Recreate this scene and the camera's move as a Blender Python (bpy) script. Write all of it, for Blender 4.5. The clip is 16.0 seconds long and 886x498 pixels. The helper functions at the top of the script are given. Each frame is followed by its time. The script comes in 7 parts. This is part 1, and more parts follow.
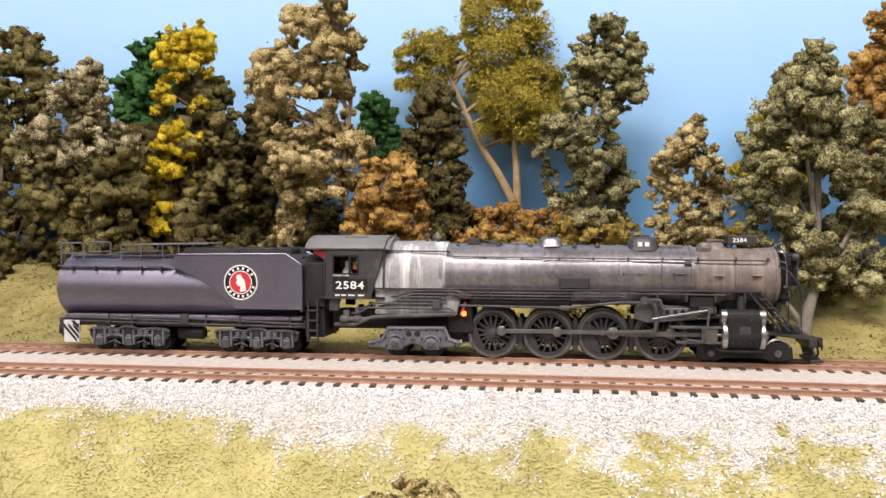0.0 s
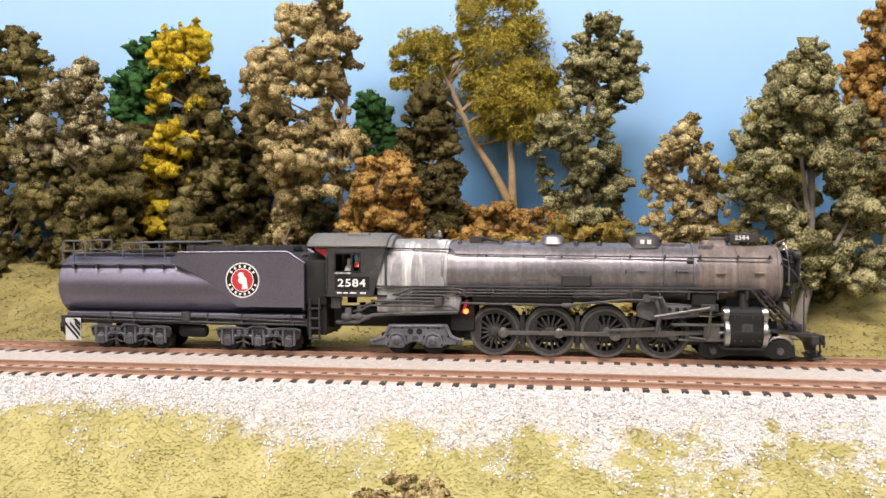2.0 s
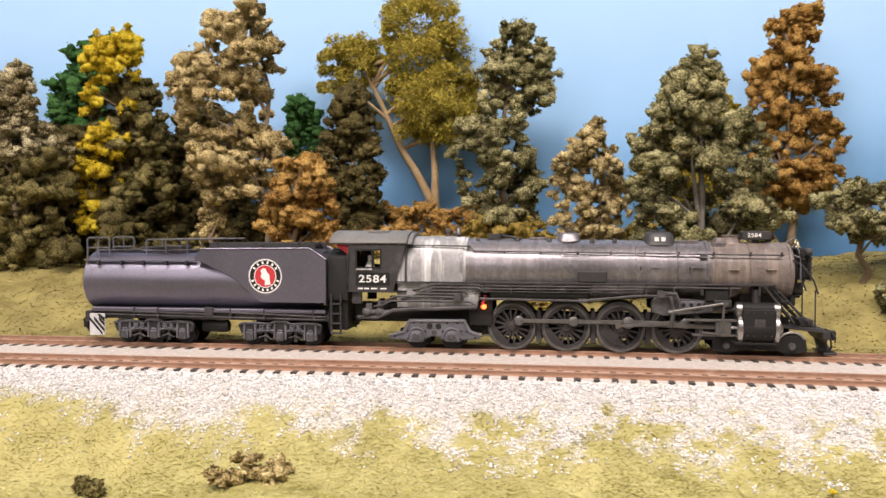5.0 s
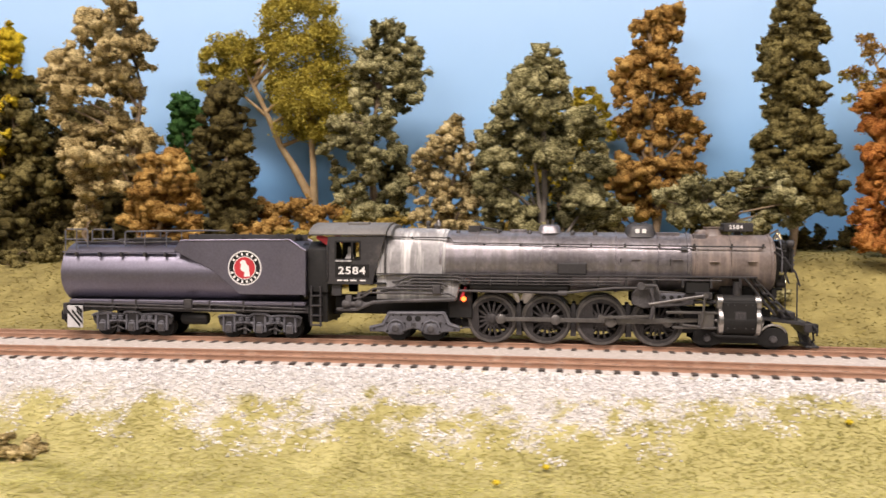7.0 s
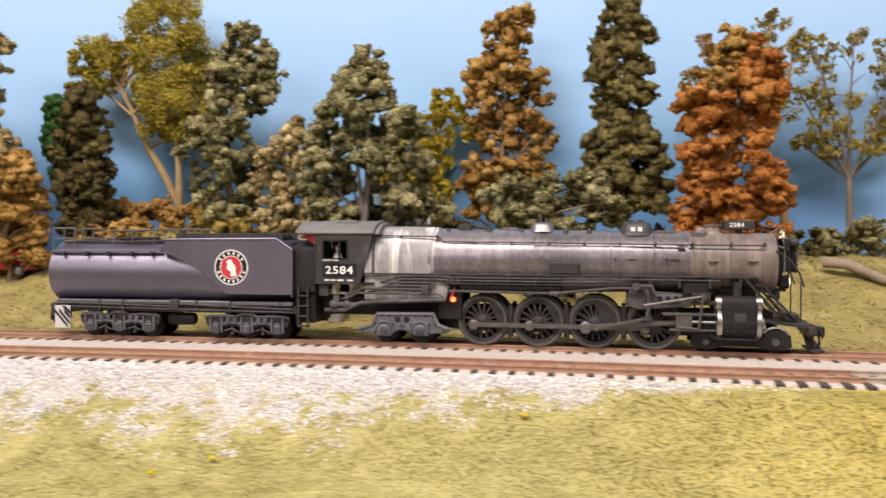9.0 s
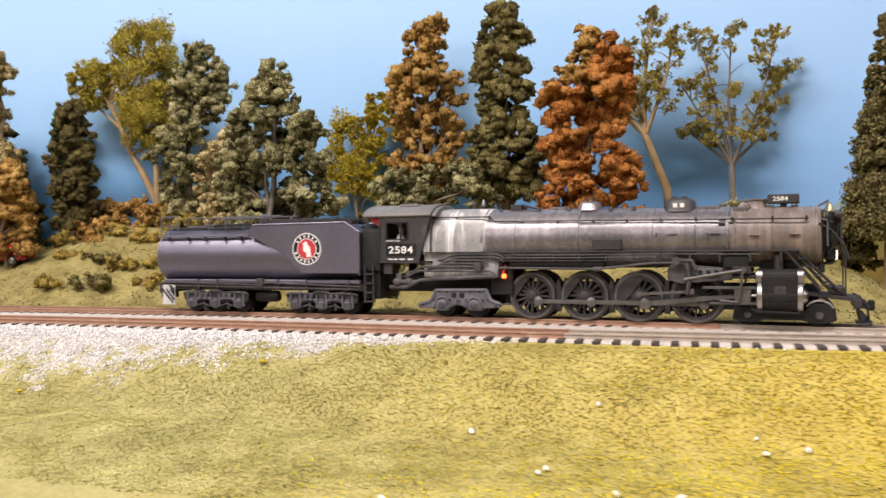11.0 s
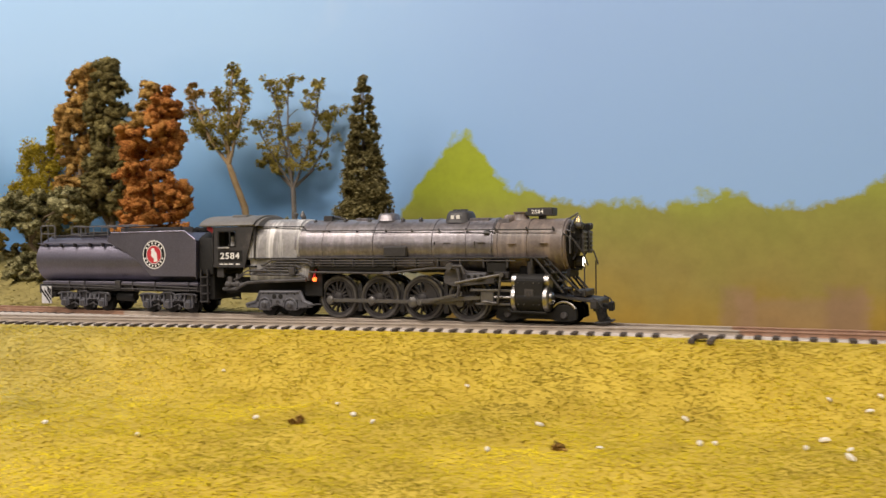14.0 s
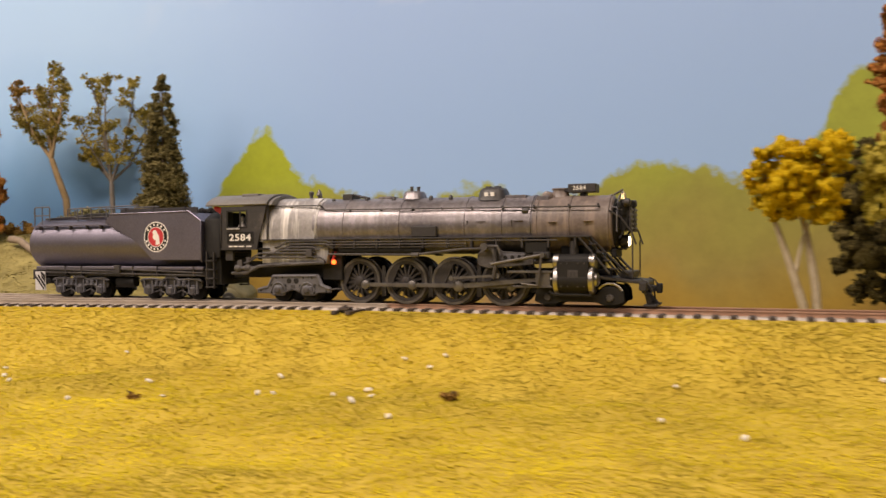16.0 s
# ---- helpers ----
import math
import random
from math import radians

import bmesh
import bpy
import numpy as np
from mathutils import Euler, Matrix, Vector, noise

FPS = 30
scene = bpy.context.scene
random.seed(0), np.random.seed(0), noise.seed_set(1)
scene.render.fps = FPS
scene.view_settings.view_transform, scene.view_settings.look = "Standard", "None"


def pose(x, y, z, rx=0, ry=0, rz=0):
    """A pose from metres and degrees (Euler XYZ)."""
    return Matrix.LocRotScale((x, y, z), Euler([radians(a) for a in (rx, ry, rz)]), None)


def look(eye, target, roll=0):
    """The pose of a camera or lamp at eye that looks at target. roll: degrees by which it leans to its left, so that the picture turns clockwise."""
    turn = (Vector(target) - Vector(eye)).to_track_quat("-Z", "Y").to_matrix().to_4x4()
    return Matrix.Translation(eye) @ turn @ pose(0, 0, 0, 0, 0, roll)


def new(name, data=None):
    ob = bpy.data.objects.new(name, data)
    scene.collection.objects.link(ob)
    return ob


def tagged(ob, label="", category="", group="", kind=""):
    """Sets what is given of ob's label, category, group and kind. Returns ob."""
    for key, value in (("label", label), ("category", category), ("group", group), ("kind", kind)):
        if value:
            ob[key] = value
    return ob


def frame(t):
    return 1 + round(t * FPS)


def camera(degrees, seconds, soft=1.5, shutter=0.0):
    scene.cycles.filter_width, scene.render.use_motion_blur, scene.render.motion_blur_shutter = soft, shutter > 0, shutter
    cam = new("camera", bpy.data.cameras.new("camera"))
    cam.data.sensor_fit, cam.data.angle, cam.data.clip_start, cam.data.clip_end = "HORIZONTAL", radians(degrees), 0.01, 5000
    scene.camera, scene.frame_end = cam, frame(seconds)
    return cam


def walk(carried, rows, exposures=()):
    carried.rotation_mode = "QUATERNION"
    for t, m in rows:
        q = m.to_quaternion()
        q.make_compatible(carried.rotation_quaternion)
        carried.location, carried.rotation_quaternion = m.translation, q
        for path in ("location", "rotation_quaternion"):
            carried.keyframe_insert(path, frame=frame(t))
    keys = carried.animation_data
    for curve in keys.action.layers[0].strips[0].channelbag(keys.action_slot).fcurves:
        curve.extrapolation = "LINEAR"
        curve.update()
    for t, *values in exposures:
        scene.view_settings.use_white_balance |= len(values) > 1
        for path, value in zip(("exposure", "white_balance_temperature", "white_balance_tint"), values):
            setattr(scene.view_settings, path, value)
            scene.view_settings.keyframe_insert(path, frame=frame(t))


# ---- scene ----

# ---------------------------------------------------------------- camera
# seconds, x, y, z, yaw, pitch, roll
PATH = (
    (0.0, 0.1610, -0.4141, 0.0650, 8.42, -1.66, 0.09),
    (0.5, 0.1622, -0.4141, 0.0645, 8.48, -1.64, 0.09),
    (1.0, 0.1622, -0.4144, 0.0643, 8.43, -1.62, 0.10),
    (1.5, 0.1640, -0.4147, 0.0632, 8.45, -1.59, 0.13),
    (2.0, 0.1642, -0.4141, 0.0633, 8.40, -1.58, 0.09),
    (2.5, 0.1670, -0.4133, 0.0640, 8.27, -1.47, 0.08),
    (3.0, 0.1747, -0.4171, 0.0638, 8.18, -1.43, 0.06),
    (3.5, 0.1821, -0.4189, 0.0639, 8.08, -1.35, 0.04),
    (4.0, 0.1927, -0.4211, 0.0621, 8.01, -1.33, 0.00),
    (6.5, 0.2772, -0.4293, 0.0565, 7.45, -1.11, -0.13),
    (7.0, 0.3061, -0.4240, 0.0533, 7.22, -0.95, -0.17),
    (7.5, 0.3349, -0.4203, 0.0518, 7.16, -0.93, -0.10),
    (8.0, 0.3439, -0.4169, 0.0485, 7.93, -0.86, -0.14),
    (8.5, 0.3777, -0.4229, 0.0529, 8.33, -0.72, -0.14),
    (9.0, 0.4218, -0.4148, 0.0513, 7.97, -0.76, -0.14),
    (9.2, 0.4384, -0.4107, 0.0480, 7.80, -0.75, -0.14),
    (11.3, 0.6133, -0.4547, 0.0399, 18.27, -0.42, 0.60),
    (11.5, 0.6335, -0.4631, 0.0399, 18.94, -0.36, 0.54),
    (12.0, 0.7187, -0.4766, 0.0424, 18.85, -0.43, 0.67),
    (12.5, 0.7938, -0.4913, 0.0491, 17.25, -0.35, 0.51),
    (13.0, 0.8785, -0.4960, 0.0437, 16.61, -0.32, 0.50),
    (13.5, 0.9130, -0.5011, 0.0452, 15.76, -0.46, 0.55),
    (14.0, 0.9426, -0.4993, 0.0415, 15.44, -0.37, 0.55),
    (14.5, 0.9818, -0.4985, 0.0423, 14.96, -0.31, 0.49),
    (15.0, 1.0139, -0.5038, 0.0430, 14.30, -0.46, 0.51),
    (15.5, 1.0502, -0.5020, 0.0369, 13.94, -0.54, 0.48),
    (16.0, 1.1022, -0.5080, 0.0318, 13.49, -0.46, 0.51),
)

cam = camera(56.1, 16.0, shutter=0.5)
walk(cam, [(t, pose(x, y, z, 90 + p, r, w)) for t, x, y, z, w, p, r in PATH],
     exposures=((0.0, 0.0, 6650, 16), (4.0, -0.03, 6800, 17), (7.0, -0.13, 7100, 20), (9.2, -0.12, 7000, 19), (11.5, -0.12, 6800, 17), (12.5, -0.16, 6800, 14), (13.5, -0.42, 6950, 14), (14.5, -0.46, 7450, 17), (16.0, -0.40, 8100, 22)))

# ---------------------------------------------------------------- light
world = bpy.data.worlds.new("room_air")
world.use_nodes = True
world.node_tree.nodes["Background"].inputs[0].default_value = (0.96, 0.98, 1.0, 1)
world.node_tree.nodes["Background"].inputs[1].default_value = 0.04
scene.world = world


def lamp(x, y, z, sx, sy, watts, colour=(1.0, 0.965, 0.935)):
    d = bpy.data.lights.new("ceiling_tube", "AREA")
    d.shape, d.size, d.size_y, d.energy, d.color = "RECTANGLE", sx, sy, watts, colour
    ob = new("ceiling_tube", d)
    ob.matrix_world = look((x, y, z), (x + 0.15, 0.0, 0.0))
    return ob


lamp(-0.75, -2.45, 1.20, 1.6, 0.5, 23)
lamp(0.05, -0.80, 1.25, 1.4, 0.25, 35)
lamp(1.6, -0.9, 1.30, 1.4, 0.25, 16)

# ---------------------------------------------------------------- plan of the track


def track_y(x):
    """Centre line of the main track, and its slope."""
    y = d = 0.0
    for k, q in ((0.15, -0.1278), (0.35, -0.0288), (0.55, 0.0483), (0.75, 0.1340)):
        m = max(0.0, x - k)
        y, d = y + q * m * m, d + 2 * q * m
    return y, d


def smooth(a, b, v):
    u = min(1.0, max(0.0, (v - a) / (b - a)))
    return u * u * (3 - 2 * u)


def siding_y(x):
    """Centre line of the second track, which joins the main one at a turnout."""
    return track_y(x)[0] - 0.062 * (1 - smooth(0.47, 1.02, x))


def backdrop_y(x):
    pts = ((-1.2, 0.24), (0.38, 0.24), (0.60, 0.215), (0.80, 0.175), (1.25, 0.115), (2.2, -0.05))
    for (xa, ya), (xb, yb) in zip(pts, pts[1:]):
        if x <= xb:
            return ya + (yb - ya) * (x - xa) / (xb - xa)
    return pts[-1][1]


def lump(x, y, s, k=0.0):
    return noise.noise(Vector((x * s, y * s, k)))


def ground_z(x, y):
    """Height of the scenery: track bed, front slope, and the bank behind."""
    ty, sy = track_y(x)[0], siding_y(x)
    d = y - ty
    front = sy - 0.021
    bed = -0.0034
    if y < front:
        e = front - y
        z = bed - 0.0245 * smooth(0.0, 0.075, e) - 0.004 * smooth(0.07, 0.2, e)
        z -= 0.009 * (1 - smooth(0.04, 0.13, x)) * smooth(0.025, 0.06, e)
        z += 0.0022 * smooth(0.004, 0.04, e) * lump(x, y, 45) + 0.003 * smooth(0.02, 0.1, e) * lump(x, y, 14, 3)
        return z
    if d < 0.021:
        return bed + 0.0004 * lump(x, y, 300)
    e = d - 0.021
    right = smooth(0.62, 0.82, x)
    bank = -0.003 + 0.036 * smooth(0.02, 0.15, e) + 0.020 * smooth(0.03, 0.13, e) * math.exp(-((x - 0.135) / 0.085) ** 2)
    bank += 0.012 * smooth(0.03, 0.12, e) * math.exp(-((x - 0.50) / 0.14) ** 2)
    fall = -0.004 - 0.030 * smooth(0.0, 0.08, e)
    z = bank * (1 - right) + fall * right
    return z + smooth(0.0, 0.03, e) * (0.003 * lump(x, y, 30) + 0.0015 * lump(x, y, 90, 5))


# ---------------------------------------------------------------- materials
def nodes_of(name):
    m = bpy.data.materials.new(name)
    m.use_nodes = True
    nt = m.node_tree
    return m, nt, nt.nodes["Principled BSDF"]


def noise_node(nt, scale, detail=4.0, rough=0.6):
    tc = nt.nodes.new("ShaderNodeTexCoord")
    n = nt.nodes.new("ShaderNodeTexNoise")
    n.inputs["Scale"].default_value, n.inputs["Detail"].default_value, n.inputs["Roughness"].default_value = scale, detail, rough
    nt.links.new(tc.outputs["Object"], n.inputs["Vector"])
    return n.outputs["Fac"]


def ramp(nt, fac, stops):
    r = nt.nodes.new("ShaderNodeValToRGB")
    while len(r.color_ramp.elements) < len(stops):
        r.color_ramp.elements.new(0.5)
    for e, (p, c) in zip(r.color_ramp.elements, stops):
        e.position, e.color = p, (*c, 1)
    nt.links.new(fac, r.inputs["Fac"])
    return r.outputs["Color"]


def mix(nt, a, b, fac, mode="MIX"):
    m = nt.nodes.new("ShaderNodeMix")
    m.data_type, m.blend_type = "RGBA", mode
    for sock, v in ((m.inputs[0], fac), (m.inputs[6], a), (m.inputs[7], b)):
        if isinstance(v, (int, float)):
            sock.default_value = v
        elif isinstance(v, tuple):
            sock.default_value = (*v, 1)
        else:
            nt.links.new(v, sock)
    return m.outputs[2]


def maths(nt, op, a, b=0.0):
    m = nt.nodes.new("ShaderNodeMath")
    m.operation = op
    for sock, v in zip(m.inputs, (a, b)):
        if isinstance(v, (int, float)):
            sock.default_value = v
        else:
            nt.links.new(v, sock)
    return m.outputs[0]


def bump(nt, bsdf, fac, strength, dist=0.0004):
    b = nt.nodes.new("ShaderNodeBump")
    b.inputs["Strength"].default_value, b.inputs["Distance"].default_value = strength, dist
    nt.links.new(fac, b.inputs["Height"])
    nt.links.new(b.outputs["Normal"], bsdf.inputs["Normal"])


def plain(name, lo, hi, rough=0.6, metal=0.0, coarse=60, fine=900, relief=0.15, wear=None, shine=0.5):
    """Two colours mixed at a coarse and a fine scale, with fine relief; wear: a third colour in patches."""
    m, nt, b = nodes_of(name)
    c, f = noise_node(nt, coarse), noise_node(nt, fine, 3)
    col = mix(nt, ramp(nt, c, ((0.3, lo), (0.7, hi))), ramp(nt, f, ((0.3, lo), (0.75, hi))), 0.45)
    if wear:
        w = ramp(nt, noise_node(nt, coarse * 1.7, 6, 0.7), ((0.56, (0, 0, 0)), (0.72, (0.75, 0.75, 0.75))))
        col = mix(nt, col, wear, w)
    nt.links.new(col, b.inputs["Base Color"])
    b.inputs["Roughness"].default_value, b.inputs["Metallic"].default_value = rough, metal
    b.inputs["Specular IOR Level"].default_value = shine
    bump(nt, b, f, relief)
    return m


def foam(name, dark, mid, light, coarse=70, rough=0.9, single=0.36, spread=1.15, pits=2.1):
    """Ground foam and foliage: colour by clump and by single leaf, with shade painted into the pits of the grain."""
    m, nt, b = nodes_of(name)
    g = nt.nodes.new("ShaderNodeNewGeometry")
    c = noise_node(nt, coarse, 3)
    v = maths(nt, "ADD", maths(nt, "MULTIPLY", g.outputs["Random Per Island"], single), maths(nt, "MULTIPLY", maths(nt, "SUBTRACT", c, 0.5 - (0.53 - 0.5 * single) / spread), spread))
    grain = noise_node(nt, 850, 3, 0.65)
    # the bump's own grain also darkens the colour in its hollows, as painted shade
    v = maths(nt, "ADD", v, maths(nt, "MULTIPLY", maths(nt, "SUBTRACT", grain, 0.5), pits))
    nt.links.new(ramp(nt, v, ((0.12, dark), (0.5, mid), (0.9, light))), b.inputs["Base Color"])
    b.inputs["Roughness"].default_value = rough
    b.inputs["Specular IOR Level"].default_value = 0.15
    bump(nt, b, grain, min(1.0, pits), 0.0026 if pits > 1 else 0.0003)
    return m


def glow(name, colour, power):
    m, nt, b = nodes_of(name)
    b.inputs["Base Color"].default_value = (*colour, 1)
    b.inputs["Emission Color"].default_value, b.inputs["Emission Strength"].default_value = (*colour, 1), power
    return m


M_STONE = foam("pale_ballast_chips", (0.25, 0.228, 0.21), (0.68, 0.655, 0.64), (0.90, 0.89, 0.88), 220, single=0.45, spread=0.9, pits=0.3)
M_BED = plain("grey_track_ballast", (0.36, 0.31, 0.27), (0.66, 0.61, 0.57), 0.95, coarse=350, fine=1600, relief=0.6)
M_RUST = plain("rusty_rail_paint", (0.26, 0.135, 0.085), (0.46, 0.275, 0.185), 0.5, coarse=90, fine=900, wear=(0.50, 0.38, 0.30))
M_GREYRAIL = plain("dusty_grey_rail", (0.32, 0.26, 0.21), (0.50, 0.43, 0.36), 0.5, coarse=90, fine=900)
M_TIE = plain("dark_tie_plastic", (0.035, 0.028, 0.024), (0.10, 0.075, 0.06), 0.8, coarse=120, fine=1200)
M_TIEDUST = plain("dusty_tie_top", (0.24, 0.20, 0.16), (0.42, 0.37, 0.31), 0.9, coarse=120, fine=1200)
M_BARK = plain("brown_bark", (0.13, 0.09, 0.055), (0.30, 0.22, 0.14), 0.9, coarse=120, fine=700, relief=0.5)
M_PALEBARK = plain("pale_bark", (0.30, 0.24, 0.15), (0.50, 0.43, 0.31), 0.9, coarse=120, fine=700, relief=0.5)
M_WALL = plain("room_wall_paint", (0.30, 0.29, 0.275), (0.36, 0.35, 0.33), 0.9, coarse=3, fine=60)
M_CEIL = plain("white_ceiling_paint", (0.76, 0.75, 0.73), (0.82, 0.81, 0.79), 0.9, coarse=3, fine=60)
M_CARPET = plain("grey_carpet", (0.16, 0.15, 0.14), (0.24, 0.23, 0.22), 1.0, coarse=6, fine=300)
M_FASCIA = plain("green_fascia_paint", (0.05, 0.07, 0.045), (0.07, 0.09, 0.06), 0.6, coarse=8, fine=200)
M_GRASS = foam("olive_yellow_turf", (0.165, 0.148, 0.036), (0.38, 0.342, 0.098), (0.62, 0.570, 0.235), 45, single=0.30, spread=1.5, pits=0.25)
M_GOLD = foam("golden_turf", (0.28, 0.215, 0.022), (0.56, 0.425, 0.022), (0.80, 0.62, 0.032), 16, single=0.16, spread=2.0, pits=0.25)
M_BANK = foam("dull_bank_turf", (0.10, 0.082, 0.026), (0.25, 0.205, 0.062), (0.44, 0.375, 0.13), 60, single=0.25, spread=1.3, pits=0.4)


def ground_material():
    """Straw soil that turns to ochre along the layout, dark earth on the bank, pale gravel dust by the track."""
    m, nt, b = nodes_of("scenery_soil")
    f, c = noise_node(nt, 700, 4), noise_node(nt, 45, 5, 0.7)
    tc = nt.nodes.new("ShaderNodeTexCoord")
    s = nt.nodes.new("ShaderNodeSeparateXYZ")
    nt.links.new(tc.outputs["Object"], s.inputs[0])

    def cover(name, lo, hi):
        a = nt.nodes.new("ShaderNodeAttribute")
        a.attribute_name = name
        v = maths(nt, "ADD", a.outputs["Fac"], maths(nt, "MULTIPLY", maths(nt, "SUBTRACT", f, 0.5), 0.9))
        return ramp(nt, v, ((lo, (0, 0, 0)), (hi, (1, 1, 1))))

    straw = mix(nt, ramp(nt, f, ((0.3, (0.27, 0.235, 0.08)), (0.7, (0.46, 0.41, 0.165)))), ramp(nt, c, ((0.35, (0.28, 0.245, 0.085)), (0.65, (0.50, 0.445, 0.19)))), 0.5)
    ochre = mix(nt, ramp(nt, f, ((0.3, (0.40, 0.275, 0.03)), (0.7, (0.64, 0.47, 0.06)))), ramp(nt, c, ((0.35, (0.44, 0.30, 0.03)), (0.65, (0.68, 0.50, 0.07)))), 0.5)
    col = mix(nt, straw, ochre, ramp(nt, s.outputs["X"], ((0.42, (0, 0, 0)), (0.75, (1, 1, 1)))))
    col = mix(nt, col, ramp(nt, c, ((0.35, (0.18, 0.145, 0.045)), (0.65, (0.34, 0.285, 0.10)))), cover("bank_cover", 0.3, 0.7))
    col = mix(nt, col, ramp(nt, f, ((0.3, (0.30, 0.28, 0.25)), (0.7, (0.64, 0.61, 0.57)))), cover("gravel_cover", 0.35, 0.75))
    nt.links.new(col, b.inputs["Base Color"])
    b.inputs["Roughness"].default_value = 0.95
    bump(nt, b, f, 0.4, 0.0005)
    return m


def curve_of(nt, x, pts):
    """A smooth curve of x through pts, all within 0 and 1."""
    n = nt.nodes.new("ShaderNodeFloatCurve")
    c = n.mapping.curves[0]
    c.points[0].location, c.points[1].location = pts[0], pts[-1]
    for p in pts[1:-1]:
        c.points.new(*p)
    n.mapping.update()
    nt.links.new(x, n.inputs["Value"])
    return n.outputs["Value"]


def backdrop_material():
    """Sky paint, deeper blue low down, with soft clouds and a sponged hedge of trees on its further part."""
    m, nt, b = nodes_of("painted_sky_board")
    tc = nt.nodes.new("ShaderNodeTexCoord")
    s = nt.nodes.new("ShaderNodeSeparateXYZ")
    nt.links.new(tc.outputs["Object"], s.inputs[0])
    x, z = s.outputs["X"], s.outputs["Z"]
    soft, fine = noise_node(nt, 9, 3), noise_node(nt, 60, 5, 0.7)
    h = maths(nt, "ADD", z, maths(nt, "MULTIPLY", maths(nt, "SUBTRACT", soft, 0.5), 0.05))
    hs = maths(nt, "MULTIPLY", h, 4.0)
    sky = ramp(nt, hs, ((0.12, (0.08, 0.24, 0.50)), (0.40, (0.16, 0.37, 0.64)), (0.62, (0.29, 0.52, 0.80)), (0.95, (0.36, 0.58, 0.85))))
    further = ramp(nt, x, ((0.55, (0, 0, 0)), (0.85, (1, 1, 1))))
    sky = mix(nt, sky, ramp(nt, hs, ((0.2, (0.28, 0.475, 0.77)), (0.9, (0.30, 0.475, 0.77)))), further)
    cloud = ramp(nt, maths(nt, "MULTIPLY", noise_node(nt, 5.5, 4, 0.55), maths(nt, "SUBTRACT", hs, 0.25)), ((0.42, (0, 0, 0)), (0.60, (0.7, 0.7, 0.7))))
    sky = mix(nt, sky, (0.72, 0.74, 0.77), mix(nt, (0, 0, 0), cloud, further))
    # sponged hedge: outline height over x from 0.65 to 1.45
    u = maths(nt, "DIVIDE", maths(nt, "SUBTRACT", x, 0.62), 0.8)
    top = curve_of(nt, u, ((0.0, 0.05), (0.06, 0.28), (0.115, 0.36), (0.14, 0.48), (0.168, 0.60), (0.19, 0.675), (0.212, 0.60), (0.235, 0.47), (0.262, 0.435), (0.29, 0.40), (0.34, 0.375), (0.39, 0.36),
                           (0.44, 0.40), (0.50, 0.34), (0.56, 0.40), (0.605, 0.46), (0.65, 0.43), (0.70, 0.40), (0.75, 0.52), (0.80, 0.80), (1.0, 0.80)))
    top = maths(nt, "MULTIPLY", top, 0.2)
    e = maths(nt, "ADD", maths(nt, "SUBTRACT", top, z), maths(nt, "ADD", maths(nt, "MULTIPLY", maths(nt, "SUBTRACT", fine, 0.5), 0.030), maths(nt, "MULTIPLY", maths(nt, "SUBTRACT", noise_node(nt, 34, 2), 0.5), 0.020)))
    mask = ramp(nt, maths(nt, "MULTIPLY", e, 100.0), ((0.0, (0, 0, 0)), (0.6, (1, 1, 1))))
    inx = ramp(nt, u, ((0.0, (0, 0, 0)), (0.06, (1, 1, 1))))
    low = maths(nt, "ADD", maths(nt, "MULTIPLY", maths(nt, "ADD", z, 0.04), 7.5), maths(nt, "MULTIPLY", maths(nt, "SUBTRACT", soft, 0.5), 0.7))
    hedge = ramp(nt, low, ((0.0, (0.20, 0.12, 0.03)), (0.22, (0.34, 0.22, 0.035)), (0.45, (0.29, 0.23, 0.06)), (0.75, (0.27, 0.26, 0.055)), (1.0, (0.30, 0.34, 0.05))))
    peak = ramp(nt, maths(nt, "ABSOLUTE", maths(nt, "SUBTRACT", u, 0.19)), ((0.05, (1, 1, 1)), (0.09, (0, 0, 0))))
    peak = mix(nt, (0, 0, 0), peak, ramp(nt, z, ((0.055, (0, 0, 0)), (0.095, (1, 1, 1)))))
    hedge = mix(nt, hedge, (0.31, 0.37, 0.025), peak)
    edge = maths(nt, "MULTIPLY", maths(nt, "SUBTRACT", fine, 0.5), 0.018)
    for xa, xb, zt, c in ((0.974, 1.004, 0.010, (0.27, 0.165, 0.105)), (0.985, 1.078, 0.003, (0.31, 0.19, 0.12)), (1.044, 1.074, 0.012, (0.25, 0.15, 0.10))):
        inside = maths(nt, "MINIMUM", maths(nt, "MINIMUM", maths(nt, "SUBTRACT", x, xa), maths(nt, "SUBTRACT", xb, x)), maths(nt, "SUBTRACT", zt, z))
        hedge = mix(nt, hedge, c, ramp(nt, maths(nt, "MULTIPLY", maths(nt, "ADD", inside, edge), 100.0), ((0.0, (0, 0, 0)), (0.7, (0.55, 0.55, 0.55)))))
    hedge = mix(nt, hedge, ramp(nt, fine, ((0.3, (0.2, 0.2, 0.2)), (0.7, (0.8, 0.8, 0.8)))), 0.18, "OVERLAY")
    nt.links.new(mix(nt, sky, hedge, mix(nt, (0, 0, 0), mask, inx)), b.inputs["Base Color"])
    b.inputs["Roughness"].default_value = 0.85
    bump(nt, b, fine, 0.1)
    return m


